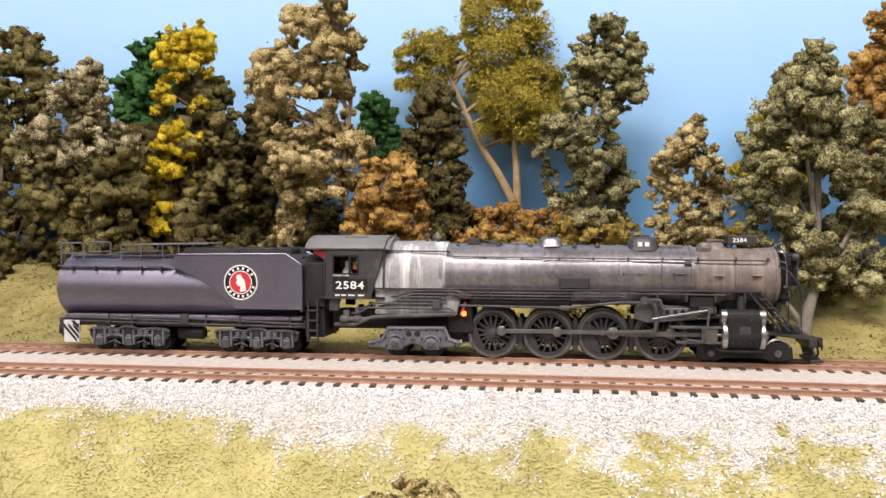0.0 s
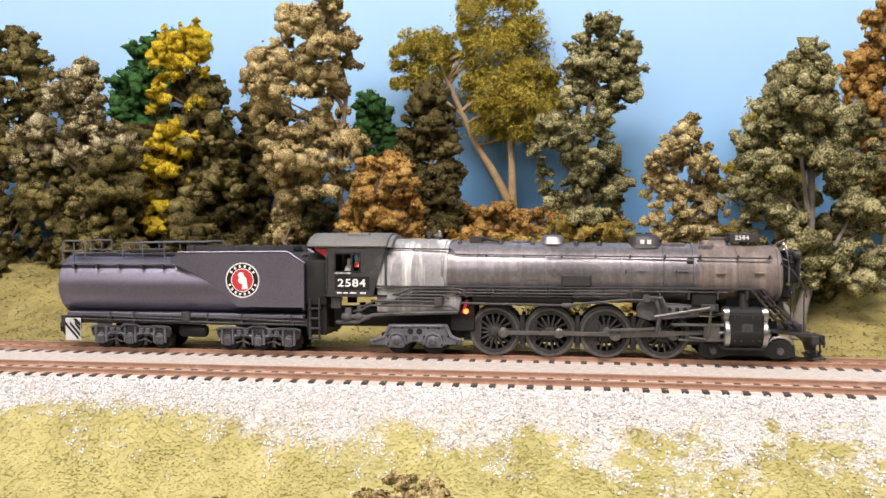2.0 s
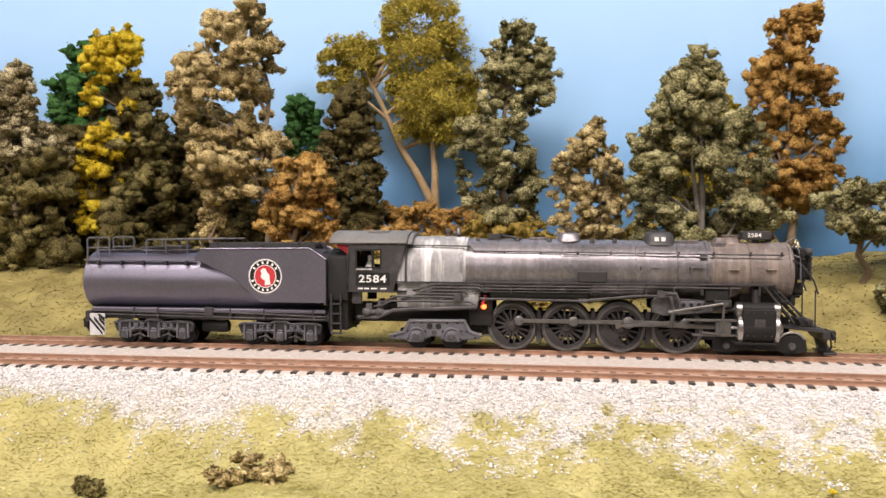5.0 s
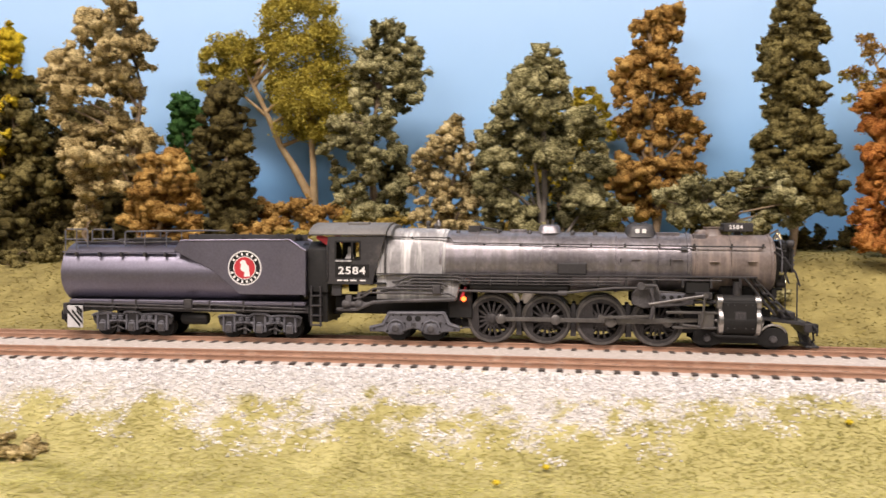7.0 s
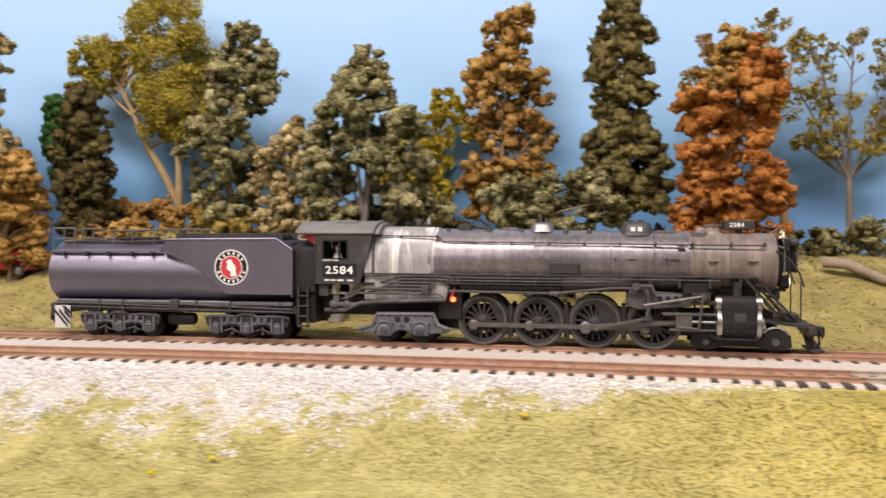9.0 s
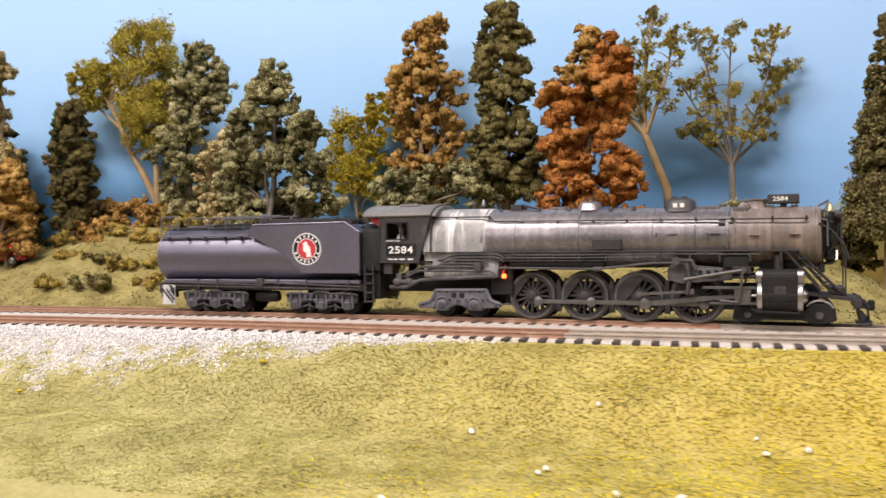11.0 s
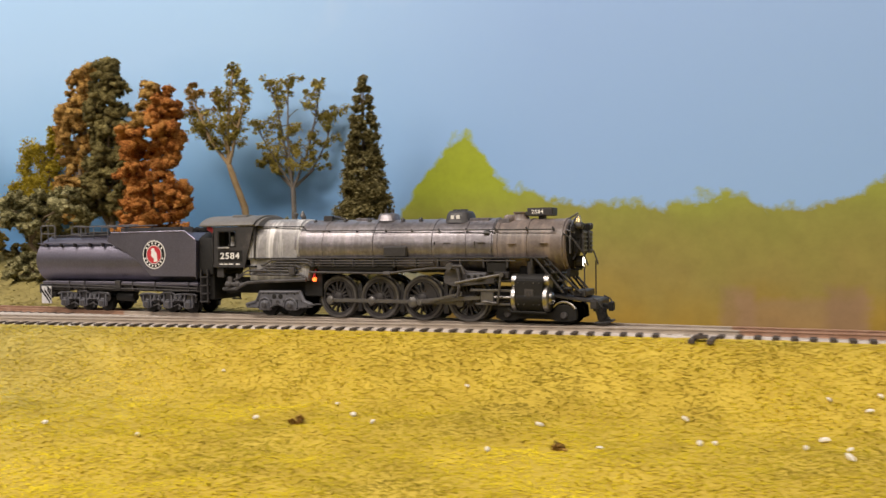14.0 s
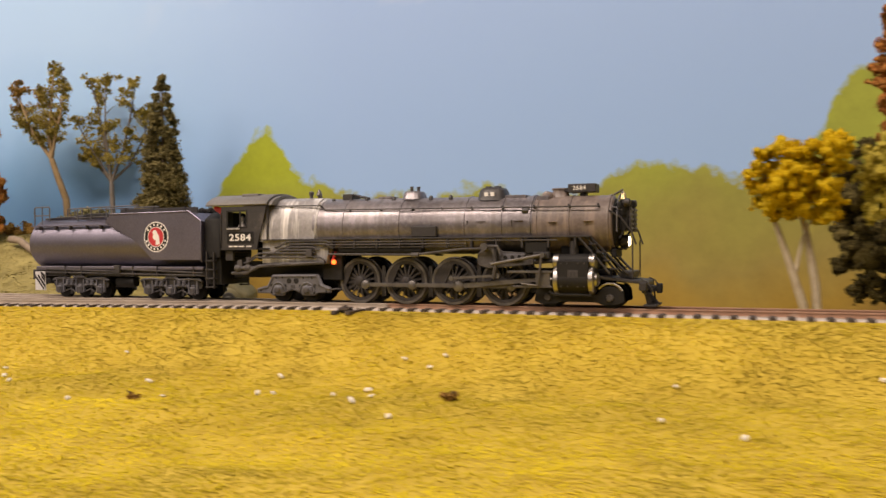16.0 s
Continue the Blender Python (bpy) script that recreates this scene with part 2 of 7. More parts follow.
# ---------------------------------------------------------------- mesh building
class Shape:
    """Vertices and faces of one mesh, put together from simple solids."""

    def __init__(self):
        self.v, self.f = [], []

    def add(self, vs, fs):
        o = len(self.v)
        self.v += [tuple(p) for p in vs]
        self.f += [tuple(i + o for i in q) for q in fs]
        return self

    def box(self, x0, x1, y0, y1, z0, z1):
        vs = [(x, y, z) for z in (z0, z1) for x, y in ((x0, y0), (x1, y0), (x1, y1), (x0, y1))]
        return self.add(vs, [(3, 2, 1, 0), (4, 5, 6, 7), (0, 1, 5, 4), (1, 2, 6, 5), (2, 3, 7, 6), (3, 0, 4, 7)])

    def prism(self, pts, y0, y1):
        """A side outline of (x, z), counter-clockwise seen from -y, drawn out from y0 to y1."""
        n = len(pts)
        vs = [(x, y0, z) for x, z in pts] + [(x, y1, z) for x, z in pts]
        fs = [tuple(range(n)), tuple(range(2 * n - 1, n - 1, -1))]
        fs += [((i + 1) % n, i, i + n, (i + 1) % n + n) for i in range(n)]
        return self.add(vs, fs)

    def extrude_x(self, pts, x0, x1):
        """A cross outline of (y, z) drawn out from x0 to x1."""
        n = len(pts)
        vs = [(x0, y, z) for y, z in pts] + [(x1, y, z) for y, z in pts]
        fs = [tuple(range(n - 1, -1, -1)), tuple(range(n, 2 * n))]
        fs += [(i, (i + 1) % n, (i + 1) % n + n, i + n) for i in range(n)]
        return self.add(vs, fs)

    def lathe(self, rows, axis="x", c=(0, 0, 0), seg=32, sy=1.0):
        """Rings (place along the axis, radius) turned about an axis through c, closed at both ends."""
        vs, fs = [], []
        for p, r in rows:
            for k in range(seg):
                a = 2 * math.pi * k / seg
                u, w = r * math.cos(a) * sy, r * math.sin(a)
                q = {"x": (p, u, w), "y": (w, p, u), "z": (u, w, p)}[axis]
                vs.append((q[0] + c[0], q[1] + c[1], q[2] + c[2]))
        for i in range(len(rows) - 1):
            for k in range(seg):
                a, b = i * seg + k, i * seg + (k + 1) % seg
                fs.append((a, b, b + seg, a + seg))
        fs.append(tuple(range(seg - 1, -1, -1)))
        fs.append(tuple((len(rows) - 1) * seg + k for k in range(seg)))
        return self.add(vs, fs)

    def ring(self, r0, r1, y0, y1, c=(0, 0), seg=40):
        """A flat ring about the y axis."""
        vs, fs = [], []
        for k in range(seg):
            a = 2 * math.pi * k / seg
            for r, y in ((r0, y0), (r1, y0), (r1, y1), (r0, y1)):
                vs.append((c[0] + r * math.cos(a), y, c[1] + r * math.sin(a)))
        for k in range(seg):
            a, b = 4 * k, 4 * ((k + 1) % seg)
            for i in range(4):
                j = (i + 1) % 4
                fs.append((a + i, a + j, b + j, b + i))
        return self.add(vs, fs)

    def tube(self, path, r, seg=8, r1=None):
        """A round bar along a path, tapering from r to r1."""
        pts = [Vector(p) for p in path]
        n = len(pts)
        vs, fs = [], []
        up = Vector((0.13, 0.21, 0.97)).normalized()
        for i, p in enumerate(pts):
            d = (pts[min(i + 1, n - 1)] - pts[max(i - 1, 0)]).normalized()
            ref = up if abs(d.dot(up)) < 0.95 else Vector((0, 1, 0))
            s = d.cross(ref).normalized()
            t = s.cross(d)
            rr = r if r1 is None else r + (r1 - r) * i / (n - 1)
            vs += [p + rr * (math.cos(2 * math.pi * k / seg) * s + math.sin(2 * math.pi * k / seg) * t) for k in range(seg)]
        for i in range(n - 1):
            for k in range(seg):
                a, b = i * seg + k, i * seg + (k + 1) % seg
                fs.append((a, a + seg, b + seg, b))
        fs.append(tuple(range(seg)))
        fs.append(tuple((n - 1) * seg + k for k in range(seg - 1, -1, -1)))
        return self.add(vs, fs)

    def mesh(self, name, material, edge=0.0, sharp=35, scale=1.0):
        me = bpy.data.meshes.new(name)
        me.from_pydata([(x * scale, y * scale, z * scale) for x, y, z in self.v], [], self.f)
        bm = bmesh.new()
        bm.from_mesh(me)
        bmesh.ops.recalc_face_normals(bm, faces=bm.faces)
        if edge:
            es = [e for e in bm.edges if len(e.link_faces) == 2 and e.calc_face_angle(0) > radians(40)]
            bmesh.ops.bevel(bm, geom=es, offset=edge * scale, segments=1, affect="EDGES", clamp_overlap=True)
        bm.to_mesh(me)
        bm.free()
        for p in me.polygons:
            p.use_smooth = True
        me.set_sharp_from_angle(angle=radians(sharp))
        me.materials.append(material)
        return me


MM = 0.001


def thing(name, label, category, group="", kind=""):
    return tagged(new(name), label, category, group, kind)


def part(name, shape, material, parent, label="", edge=0.0, sharp=35, at=None):
    """One mesh in millimetres under a thing or a part."""
    ob = new(name, shape.mesh(name, material, edge, sharp, MM))
    ob.parent = parent
    if at:
        ob.location = [a * MM for a in at]
    return tagged(ob, label) if label else ob


def solid(name, shape, material, label, category, kind="", edge=0.0, scale=1.0):
    return tagged(new(name, shape.mesh(name, material, edge, 35, scale)), label, category, "", kind)


def quick_mesh(name, verts, n_face, material):
    """A mesh from an array of vertices, n_face of them to each face."""
    me = bpy.data.meshes.new(name)
    n = len(verts)
    k = n // n_face
    me.vertices.add(n)
    me.vertices.foreach_set("co", np.ascontiguousarray(verts, dtype=np.float32).ravel())
    me.loops.add(n)
    me.loops.foreach_set("vertex_index", np.arange(n, dtype=np.int32))
    me.polygons.add(k)
    me.polygons.foreach_set("loop_start", np.arange(0, n, n_face, dtype=np.int32))
    me.update(calc_edges=True)
    me.materials.append(material)
    return me


def leaves(centres, normals, size, rng, flat=0.0):
    """Small four-cornered flakes at the centres, turned at random; flat: how far they lie along the normals' planes."""
    n = len(centres)
    d = rng.normal(size=(n, 3))
    d = d / np.linalg.norm(d, axis=1)[:, None]
    d = d * (1 - flat) + normals * flat
    d /= np.linalg.norm(d, axis=1)[:, None]
    a = np.cross(d, rng.normal(size=(n, 3)))
    a /= np.linalg.norm(a, axis=1)[:, None]
    b = np.cross(d, a)
    s = size * rng.uniform(0.55, 1.35, size=(n, 1))
    k = rng.uniform(0.5, 1.0, size=(n, 1))
    bend = d * s * rng.uniform(-0.4, 0.4, size=(n, 1))
    v = np.stack([centres + a * s, centres + b * s * k + bend, centres - a * s, centres - b * s * k + bend], 1)
    return v.reshape(-1, 3)


def ball_grid(n):
    """Corners and four-cornered faces of a ball, n by n faces on each of six sides."""
    at, vs, fs = {}, [], []
    for ax in range(3):
        for sg in (-1, 1):
            for i in range(n):
                for j in range(n):
                    f = []
                    for a, b in ((i, j), (i + 1, j), (i + 1, j + 1), (i, j + 1))[::sg]:
                        v = [0, 0, 0]
                        v[ax], v[(ax + 1) % 3], v[(ax + 2) % 3] = sg, math.tan((a / n - 0.5) * math.pi / 2), math.tan((b / n - 0.5) * math.pi / 2)
                        k = tuple(round(c, 5) for c in v)
                        if k not in at:
                            at[k] = len(vs)
                            vs.append(Vector(v).normalized())
                        f.append(at[k])
                    fs.append(f)
    return np.array([tuple(v) for v in vs]), np.array(fs)


BALL, BALL_FACES = ball_grid(2)


def puffs(name, clumps, size, rng, material, cover=0.75, subs=8, crumbs=18):
    """Crumbly foam: each clump (x, y, z, radius) is a bunch of small lumpy balls with loose crumbs round them."""
    c = np.array(clumps)
    n = len(c)
    thin = cover < 0.35
    d = rng.normal(size=(n, subs, 3))
    d /= np.linalg.norm(d, axis=2)[..., None]
    far = rng.uniform(0.40, 1.0, (n, subs))
    r = c[:, None, 3] * rng.uniform(0.20, 0.50, (n, subs))
    far[:, 0], r[:, 0] = 0.0, 0.60 * c[:, 3]
    p = c[:, None, :3] + d * (c[:, None, 3] * far)[..., None] * np.array([1.1, 1.0, 0.92])
    p, r = p.reshape(-1, 3), r.reshape(-1)
    m, k = len(p), len(BALL)
    ph = rng.uniform(0, 6.28, (m, 1, 3))
    q = np.sin(BALL[None] * 4.6 + ph)
    wob = 1 + 0.26 * q[..., :1] * q[..., 1:2] + 0.18 * q[..., 2:3]
    ball = BALL[None] * wob * rng.uniform(0.66, 1.36, (m, k, 1)) + rng.normal(size=(m, k, 3)) * 0.12
    ball = (ball * r[:, None, None] * np.array([1.08, 1.0, 0.92]) + p[:, None]).reshape(-1, 3)
    faces = (BALL_FACES[None] + (k * np.arange(m))[:, None, None]).reshape(-1)
    if thin:
        ball, faces, crumbs = ball[:0], faces[:0], 20
    e = rng.normal(size=(m, crumbs, 3))
    e /= np.linalg.norm(e, axis=2)[..., None]
    lo, hi = (0.2, 1.6) if thin else (0.85, 1.45)
    at = (p[:, None] + e * (r[:, None] * rng.uniform(lo, hi, (m, crumbs)))[..., None]).reshape(-1, 3)
    flake = leaves(at, e.reshape(-1, 3), size * (0.75 if thin else 0.68), rng, 0.3)
    loops = np.concatenate([faces, len(ball) + np.arange(len(flake))]).astype(np.int32)
    v = np.concatenate([ball, flake]).astype(np.float32)
    me = bpy.data.meshes.new(name)
    me.vertices.add(len(v))
    me.vertices.foreach_set("co", v.ravel())
    me.loops.add(len(loops))
    me.loops.foreach_set("vertex_index", loops)
    me.polygons.add(len(loops) // 4)
    me.polygons.foreach_set("loop_start", np.arange(0, len(loops), 4, dtype=np.int32))
    me.update(calc_edges=True)
    me.shade_smooth()
    me.materials.append(material)
    return me


# ---------------------------------------------------------------- ground, track, backdrop, room
def build_ground():
    xs = np.linspace(-0.9, 1.9, 481)
    ys = np.linspace(-0.36, 0.30, 141)
    vs = [(x, y, ground_z(x, y)) for x in xs for y in ys]
    ny = len(ys)
    fs = [(i * ny + j, (i + 1) * ny + j, (i + 1) * ny + j + 1, i * ny + j + 1) for i in range(len(xs) - 1) for j in range(ny - 1)]
    me = bpy.data.meshes.new("ground")
    me.from_pydata(vs, [], fs)
    for p in me.polygons:
        p.use_smooth = True
    me.materials.append(ground_material())
    for key, share in (("gravel_cover", share_gravel), ("bank_cover", share_bank)):
        at = me.attributes.new(key, "FLOAT", "POINT")
        at.data.foreach_set("value", np.array([share(v[0], v[1]) for v in vs], dtype=np.float32))
    tagged(new("ground", me), "sculpted layout scenery of ochre soil under turf", "ground", "", "structure")
    s = Shape().box(-0.9, 1.9, -0.372, -0.361, -0.22, -0.026)
    solid("fascia", s, M_FASCIA, "dark green board along the front of the layout", "fascia", "structure", 0.002)
    s = Shape().box(-0.9, 1.9, -0.355, 0.3, -0.09, -0.05)
    solid("benchwork", s, M_FASCIA, "board that carries the layout scenery", "benchwork", "structure")


def flakes_on_ground(name, label, n, area, size, material, seed, keep, flat=0.25, lift=0.0002, category="turf"):
    """Loose turf over part of the ground, as one sheet of flakes; keep(x, y) gives the share that stays."""
    rng = np.random.default_rng(seed)
    x = rng.uniform(area[0], area[1], n)
    y = rng.uniform(area[2], area[3], n)
    u = rng.uniform(0, 1, n)
    pts = [(a, b, ground_z(a, b) + lift) for a, b, c in zip(x, y, u) if c < keep(a, b)]
    c = np.array(pts)
    nrm = np.tile(np.array([0, 0, 1.0]), (len(c), 1))
    tagged(new(name, quick_mesh(name, leaves(c, nrm, size, rng, flat), 4, material)), label, category, "", "stuff")


def stones_on_ground(name, label, n, area, size, material, seed, keep, lift=0.0002):
    """Small angular chips, six-faced, as one heap."""
    rng = np.random.default_rng(seed)
    x = rng.uniform(area[0], area[1], n)
    y = rng.uniform(area[2], area[3], n)
    u = rng.uniform(0, 1, n)
    c = np.array([(a, b, ground_z(a, b) + lift) for a, b, q in zip(x, y, u) if q < keep(a, b)])
    k = len(c)
    base = np.array([(1, 0, 0), (-0.5, 0.87, 0), (-0.5, -0.87, 0), (0, 0, 0.8), (0, 0, -0.8)])
    tri = [(0, 1, 3), (1, 2, 3), (2, 0, 3), (1, 0, 4), (2, 1, 4), (0, 2, 4)]
    s = size * rng.uniform(0.5, 1.3, (k, 1, 1))
    q = base[None] * s * rng.uniform(0.6, 1.25, (k, 5, 3))
    a = rng.uniform(0, 6.28, k)
    t = rng.uniform(-0.7, 0.7, k)
    ca, sa, ct, st = np.cos(a), np.sin(a), np.cos(t), np.sin(t)
    X, Y, Z = q[..., 0], q[..., 1], q[..., 2]
    X, Z = X * ct[:, None] + Z * st[:, None], -X * st[:, None] + Z * ct[:, None]
    X, Y = X * ca[:, None] - Y * sa[:, None], X * sa[:, None] + Y * ca[:, None]
    q = np.stack([X, Y, Z], -1) + c[:, None]
    me = bpy.data.meshes.new(name)
    v = q.reshape(-1, 3)
    f = (np.array(tri)[None] + 5 * np.arange(k)[:, None, None]).reshape(-1)
    me.vertices.add(len(v))
    me.vertices.foreach_set("co", v.astype(np.float32).ravel())
    me.loops.add(len(f))
    me.loops.foreach_set("vertex_index", f.astype(np.int32))
    me.polygons.add(len(f) // 3)
    me.polygons.foreach_set("loop_start", np.arange(0, len(f), 3, dtype=np.int32))
    me.update(calc_edges=True)
    me.materials.append(material)
    tagged(new(name, me), label, "gravel", "", "stuff")


def share_gravel(x, y):
    """How much pale gravel covers the front slope: a wide apron on the approach that thins out ahead."""
    e = siding_y(x) - 0.019 - y
    if e < -0.005:
        return 0.0
    far = smooth(0.40, 0.58, x)
    wide = 0.031 + 0.006 * lump(x, 0, 12) + 0.014 * smooth(0.0, 0.18, x) - 0.048 * smooth(0.30, 0.54, x)
    n = (0.016 * lump(x, y, 40) + 0.014 * lump(x, y, 110, 4)) * (1 - 0.8 * far)
    patch = 0.9 * smooth(0.06, 0.24, x) * (1 - far) * smooth(-0.15, 0.55, 0.4 * lump(x, y, 55, 8) + 0.6 * lump(x, y, 150, 2) + 0.6 * lump(x, y, 320, 5))
    k = max(0.0, 1 - smooth(wide - 0.026 + 0.022 * far, wide + 0.026 - 0.020 * far, e + n) - patch * smooth(0.004, 0.03, e))
    return k * 0.6 * (1 - far) if e < 0 else k


def share_grass(x, y):
    e = siding_y(x) - 0.021 - y
    if e < 0.0:
        return 0.0
    return min(1.0, max(0.0, 1.02 - 1.2 * share_gravel(x, y)))


def share_bank(x, y):
    e = y - track_y(x)[0] - 0.017
    return smooth(0.0, 0.012, e + 0.006 * lump(x, y, 60))


def rail_mesh(name, path, x0, x1, material, parent, label):
    """A rail with foot, web and head, swept along a line."""
    prof = ((-0.95, -2.5), (0.95, -2.5), (0.95, -2.25), (0.35, -2.0), (0.35, -0.8), (0.62, -0.6), (0.62, -0.1), (0.45, 0.0), (-0.45, 0.0), (-0.62, -0.1), (-0.62, -0.6), (-0.35, -0.8), (-0.35, -2.0), (-0.95, -2.25))
    n = int((x1 - x0) / 0.012) + 1
    s = Shape()
    vs, fs = [], []
    m = len(prof)
    for i in range(n + 1):
        x = x0 + (x1 - x0) * i / n
        y = path(x)
        d = (path(x + 0.002) - path(x - 0.002)) / 0.004
        k = 1 / math.hypot(1, d)
        vs += [(x - a * MM * d * k, y + a * MM * k, b * MM) for a, b in prof]
    for i in range(n):
        for j in range(m):
            fs.append((i * m + j, (i + 1) * m + j, (i + 1) * m + (j + 1) % m, i * m + (j + 1) % m))
    fs += [tuple(range(m)), tuple(n * m + j for j in range(m - 1, -1, -1))]
    s.add(vs, fs)
    ob = new(name, s.mesh(name, material))
    ob.parent = parent
    return tagged(ob, label)


def beside(path, off):
    def f(x):
        d = (path(x + 0.003) - path(x - 0.003)) / 0.006
        return path(x) + off * math.hypot(1, d)
    return f


def main_y(x):
    return track_y(x)[0]


def build_track():
    main = thing("railway_track", "single model track with rust-brown rails on dark ties", "track", "", "structure")
    side = thing("siding_track", "second model track joining the main one at a grey turnout", "track", "", "structure")
    g = 0.0083
    for off in (g, -g):
        rail_mesh("rail", beside(main_y, off), -0.85, 0.60, M_RUST, main, "rust-brown rail")
        rail_mesh("rail", beside(main_y, off), 0.6003, 0.97, M_GREYRAIL, main, "dusty grey rail of the turnout")
        rail_mesh("rail", beside(main_y, off), 0.9703, 1.85, M_RUST, main, "rust-brown rail")
        rail_mesh("rail", beside(siding_y, off), -0.85, 0.535, M_RUST, side, "rust-brown rail")
    rail_mesh("rail", beside(siding_y, -g), 0.5353, 0.972, M_GREYRAIL, side, "dusty grey rail of the turnout")
    rail_mesh("rail", beside(siding_y, g), 0.5353, 0.80, M_GREYRAIL, side, "dusty grey rail of the turnout")
    rail_mesh("guard_rail", beside(main_y, g - 0.0022), 0.76, 0.86, M_GREYRAIL, side, "short guard rail")
    # headblock ties of the turnout with its switch stand
    hb = Shape()
    for k in (0, 1):
        hb.box(-1.4 + 8 * k, 1.4 + 8 * k, -34, -15.5, -4.2, -2.4)
    hb.box(0.5, 6.5, -30, -24, -2.4, -0.9).box(2.5, 4.5, -28.4, -26.6, -0.9, 0.2)
    ob = part("switch_stand", hb, M_TIE, side, "dark switch stand on long ties", 0.2)
    x = 0.955
    ob.matrix_basis = pose(x, track_y(x)[0], 0, 0, 0, math.degrees(math.atan(track_y(x)[1])))
    # ties
    tie = Shape().box(-1.35, 1.35, -15.2, 15.2, -4.3, -2.0).mesh("tie", M_TIE, 0.15, 35, MM)
    long_tie = Shape().box(-1.35, 1.35, -15.2, 15.2, -4.3, -2.2).mesh("tie", M_TIEDUST, 0.15, 35, MM)
    short = Shape().box(-1.35, 1.35, -13.6, 14.4, -4.3, -2.05).mesh("tie", M_TIE, 0.15, 35, MM)
    wide = Shape().box(-1.5, 1.5, -17.2, 10, -4.3, -1.95).mesh("tie", M_TIE, 0.15, 35, MM)
    rng = random.Random(5)
    x = -0.62
    while x < 1.62:
        y, d = track_y(x)
        ob = new("tie", wide if x > 0.965 else tie if x < 0.56 else long_tie)
        ob.parent = main
        ob.matrix_basis = pose(x, y, 0, 0, 0, math.degrees(math.atan(d)) + rng.uniform(-1, 1))
        x += 0.0077
    x = -0.62
    while x < 0.94:
        y = siding_y(x)
        d = (siding_y(x + 0.004) - siding_y(x - 0.004)) / 0.008
        ob = new("tie", wide if x > 0.5 else short)
        ob.parent = side
        ob.matrix_basis = pose(x, y - 0.0005, -0.0001, 0, 0, math.degrees(math.atan(d)) + rng.uniform(-1, 1))
        x += 0.0077
    # ballast up to the tie tops
    s = Shape()
    vs, fs = [], []
    n = 420
    prof = ((-1, -0.0195, -0.0058), (-1, -0.0135, -0.0029), (-1, -0.011, -0.0024), (0, -0.012, -0.0024), (0, 0.0, -0.0025), (0, 0.0145, -0.0024), (0, 0.0205, -0.0060))
    for i in range(n + 1):
        x = -0.85 + 2.7 * i / n
        for w, off, z in prof:
            vs.append((x, (siding_y(x) if w else track_y(x)[0]) + off, z))
    k = len(prof)
    for i in range(n):
        for j in range(k - 1):
            fs.append((i * k + j, (i + 1) * k + j, (i + 1) * k + j + 1, i * k + j + 1))
    s.add(vs, fs)
    solid("track_ballast", s, M_BED, "grey stone ballast packed between the ties", "ballast", "structure")


def build_backdrop():
    s = Shape()
    vs, fs = [], []
    n = 80
    for i in range(n + 1):
        x = -1.2 + 3.3 * i / n
        y = backdrop_y(x)
        vs += [(x, y, -0.12), (x, y, 0.62), (x, y + 0.006, 0.62), (x, y + 0.006, -0.12)]
    for i in range(n):
        for j in range(4):
            fs.append((4 * i + j, 4 * i + 4 + j, 4 * i + 4 + (j + 1) % 4, 4 * i + (j + 1) % 4))
    s.add(vs, fs)
    solid("backdrop", s, backdrop_material(), "board painted with blue sky and a sponged autumn hedge", "backdrop", "structure")


def build_room():
    for name, b, m, label in (("wall_north", (-2.2, 3.2, 0.9, 1.0, -1.1, 1.5), M_WALL, "plain room wall"), ("wall_south", (-2.2, 3.2, -2.9, -2.8, -1.1, 1.5), M_WALL, "plain room wall"),
                              ("wall_west", (-2.3, -2.2, -2.8, 0.9, -1.1, 1.5), M_WALL, "plain room wall"), ("wall_east", (3.2, 3.3, -2.8, 0.9, -1.1, 1.5), M_WALL, "plain room wall"),
                              ("floor", (-2.2, 3.2, -2.8, 0.9, -1.2, -1.1), M_CARPET, "grey carpeted floor"), ("ceiling", (-2.2, 3.2, -2.8, 0.9, 1.5, 1.6), M_CEIL, "white ceiling")):
        solid(name, Shape().box(*b), m, label, name.split("_")[0], "structure")


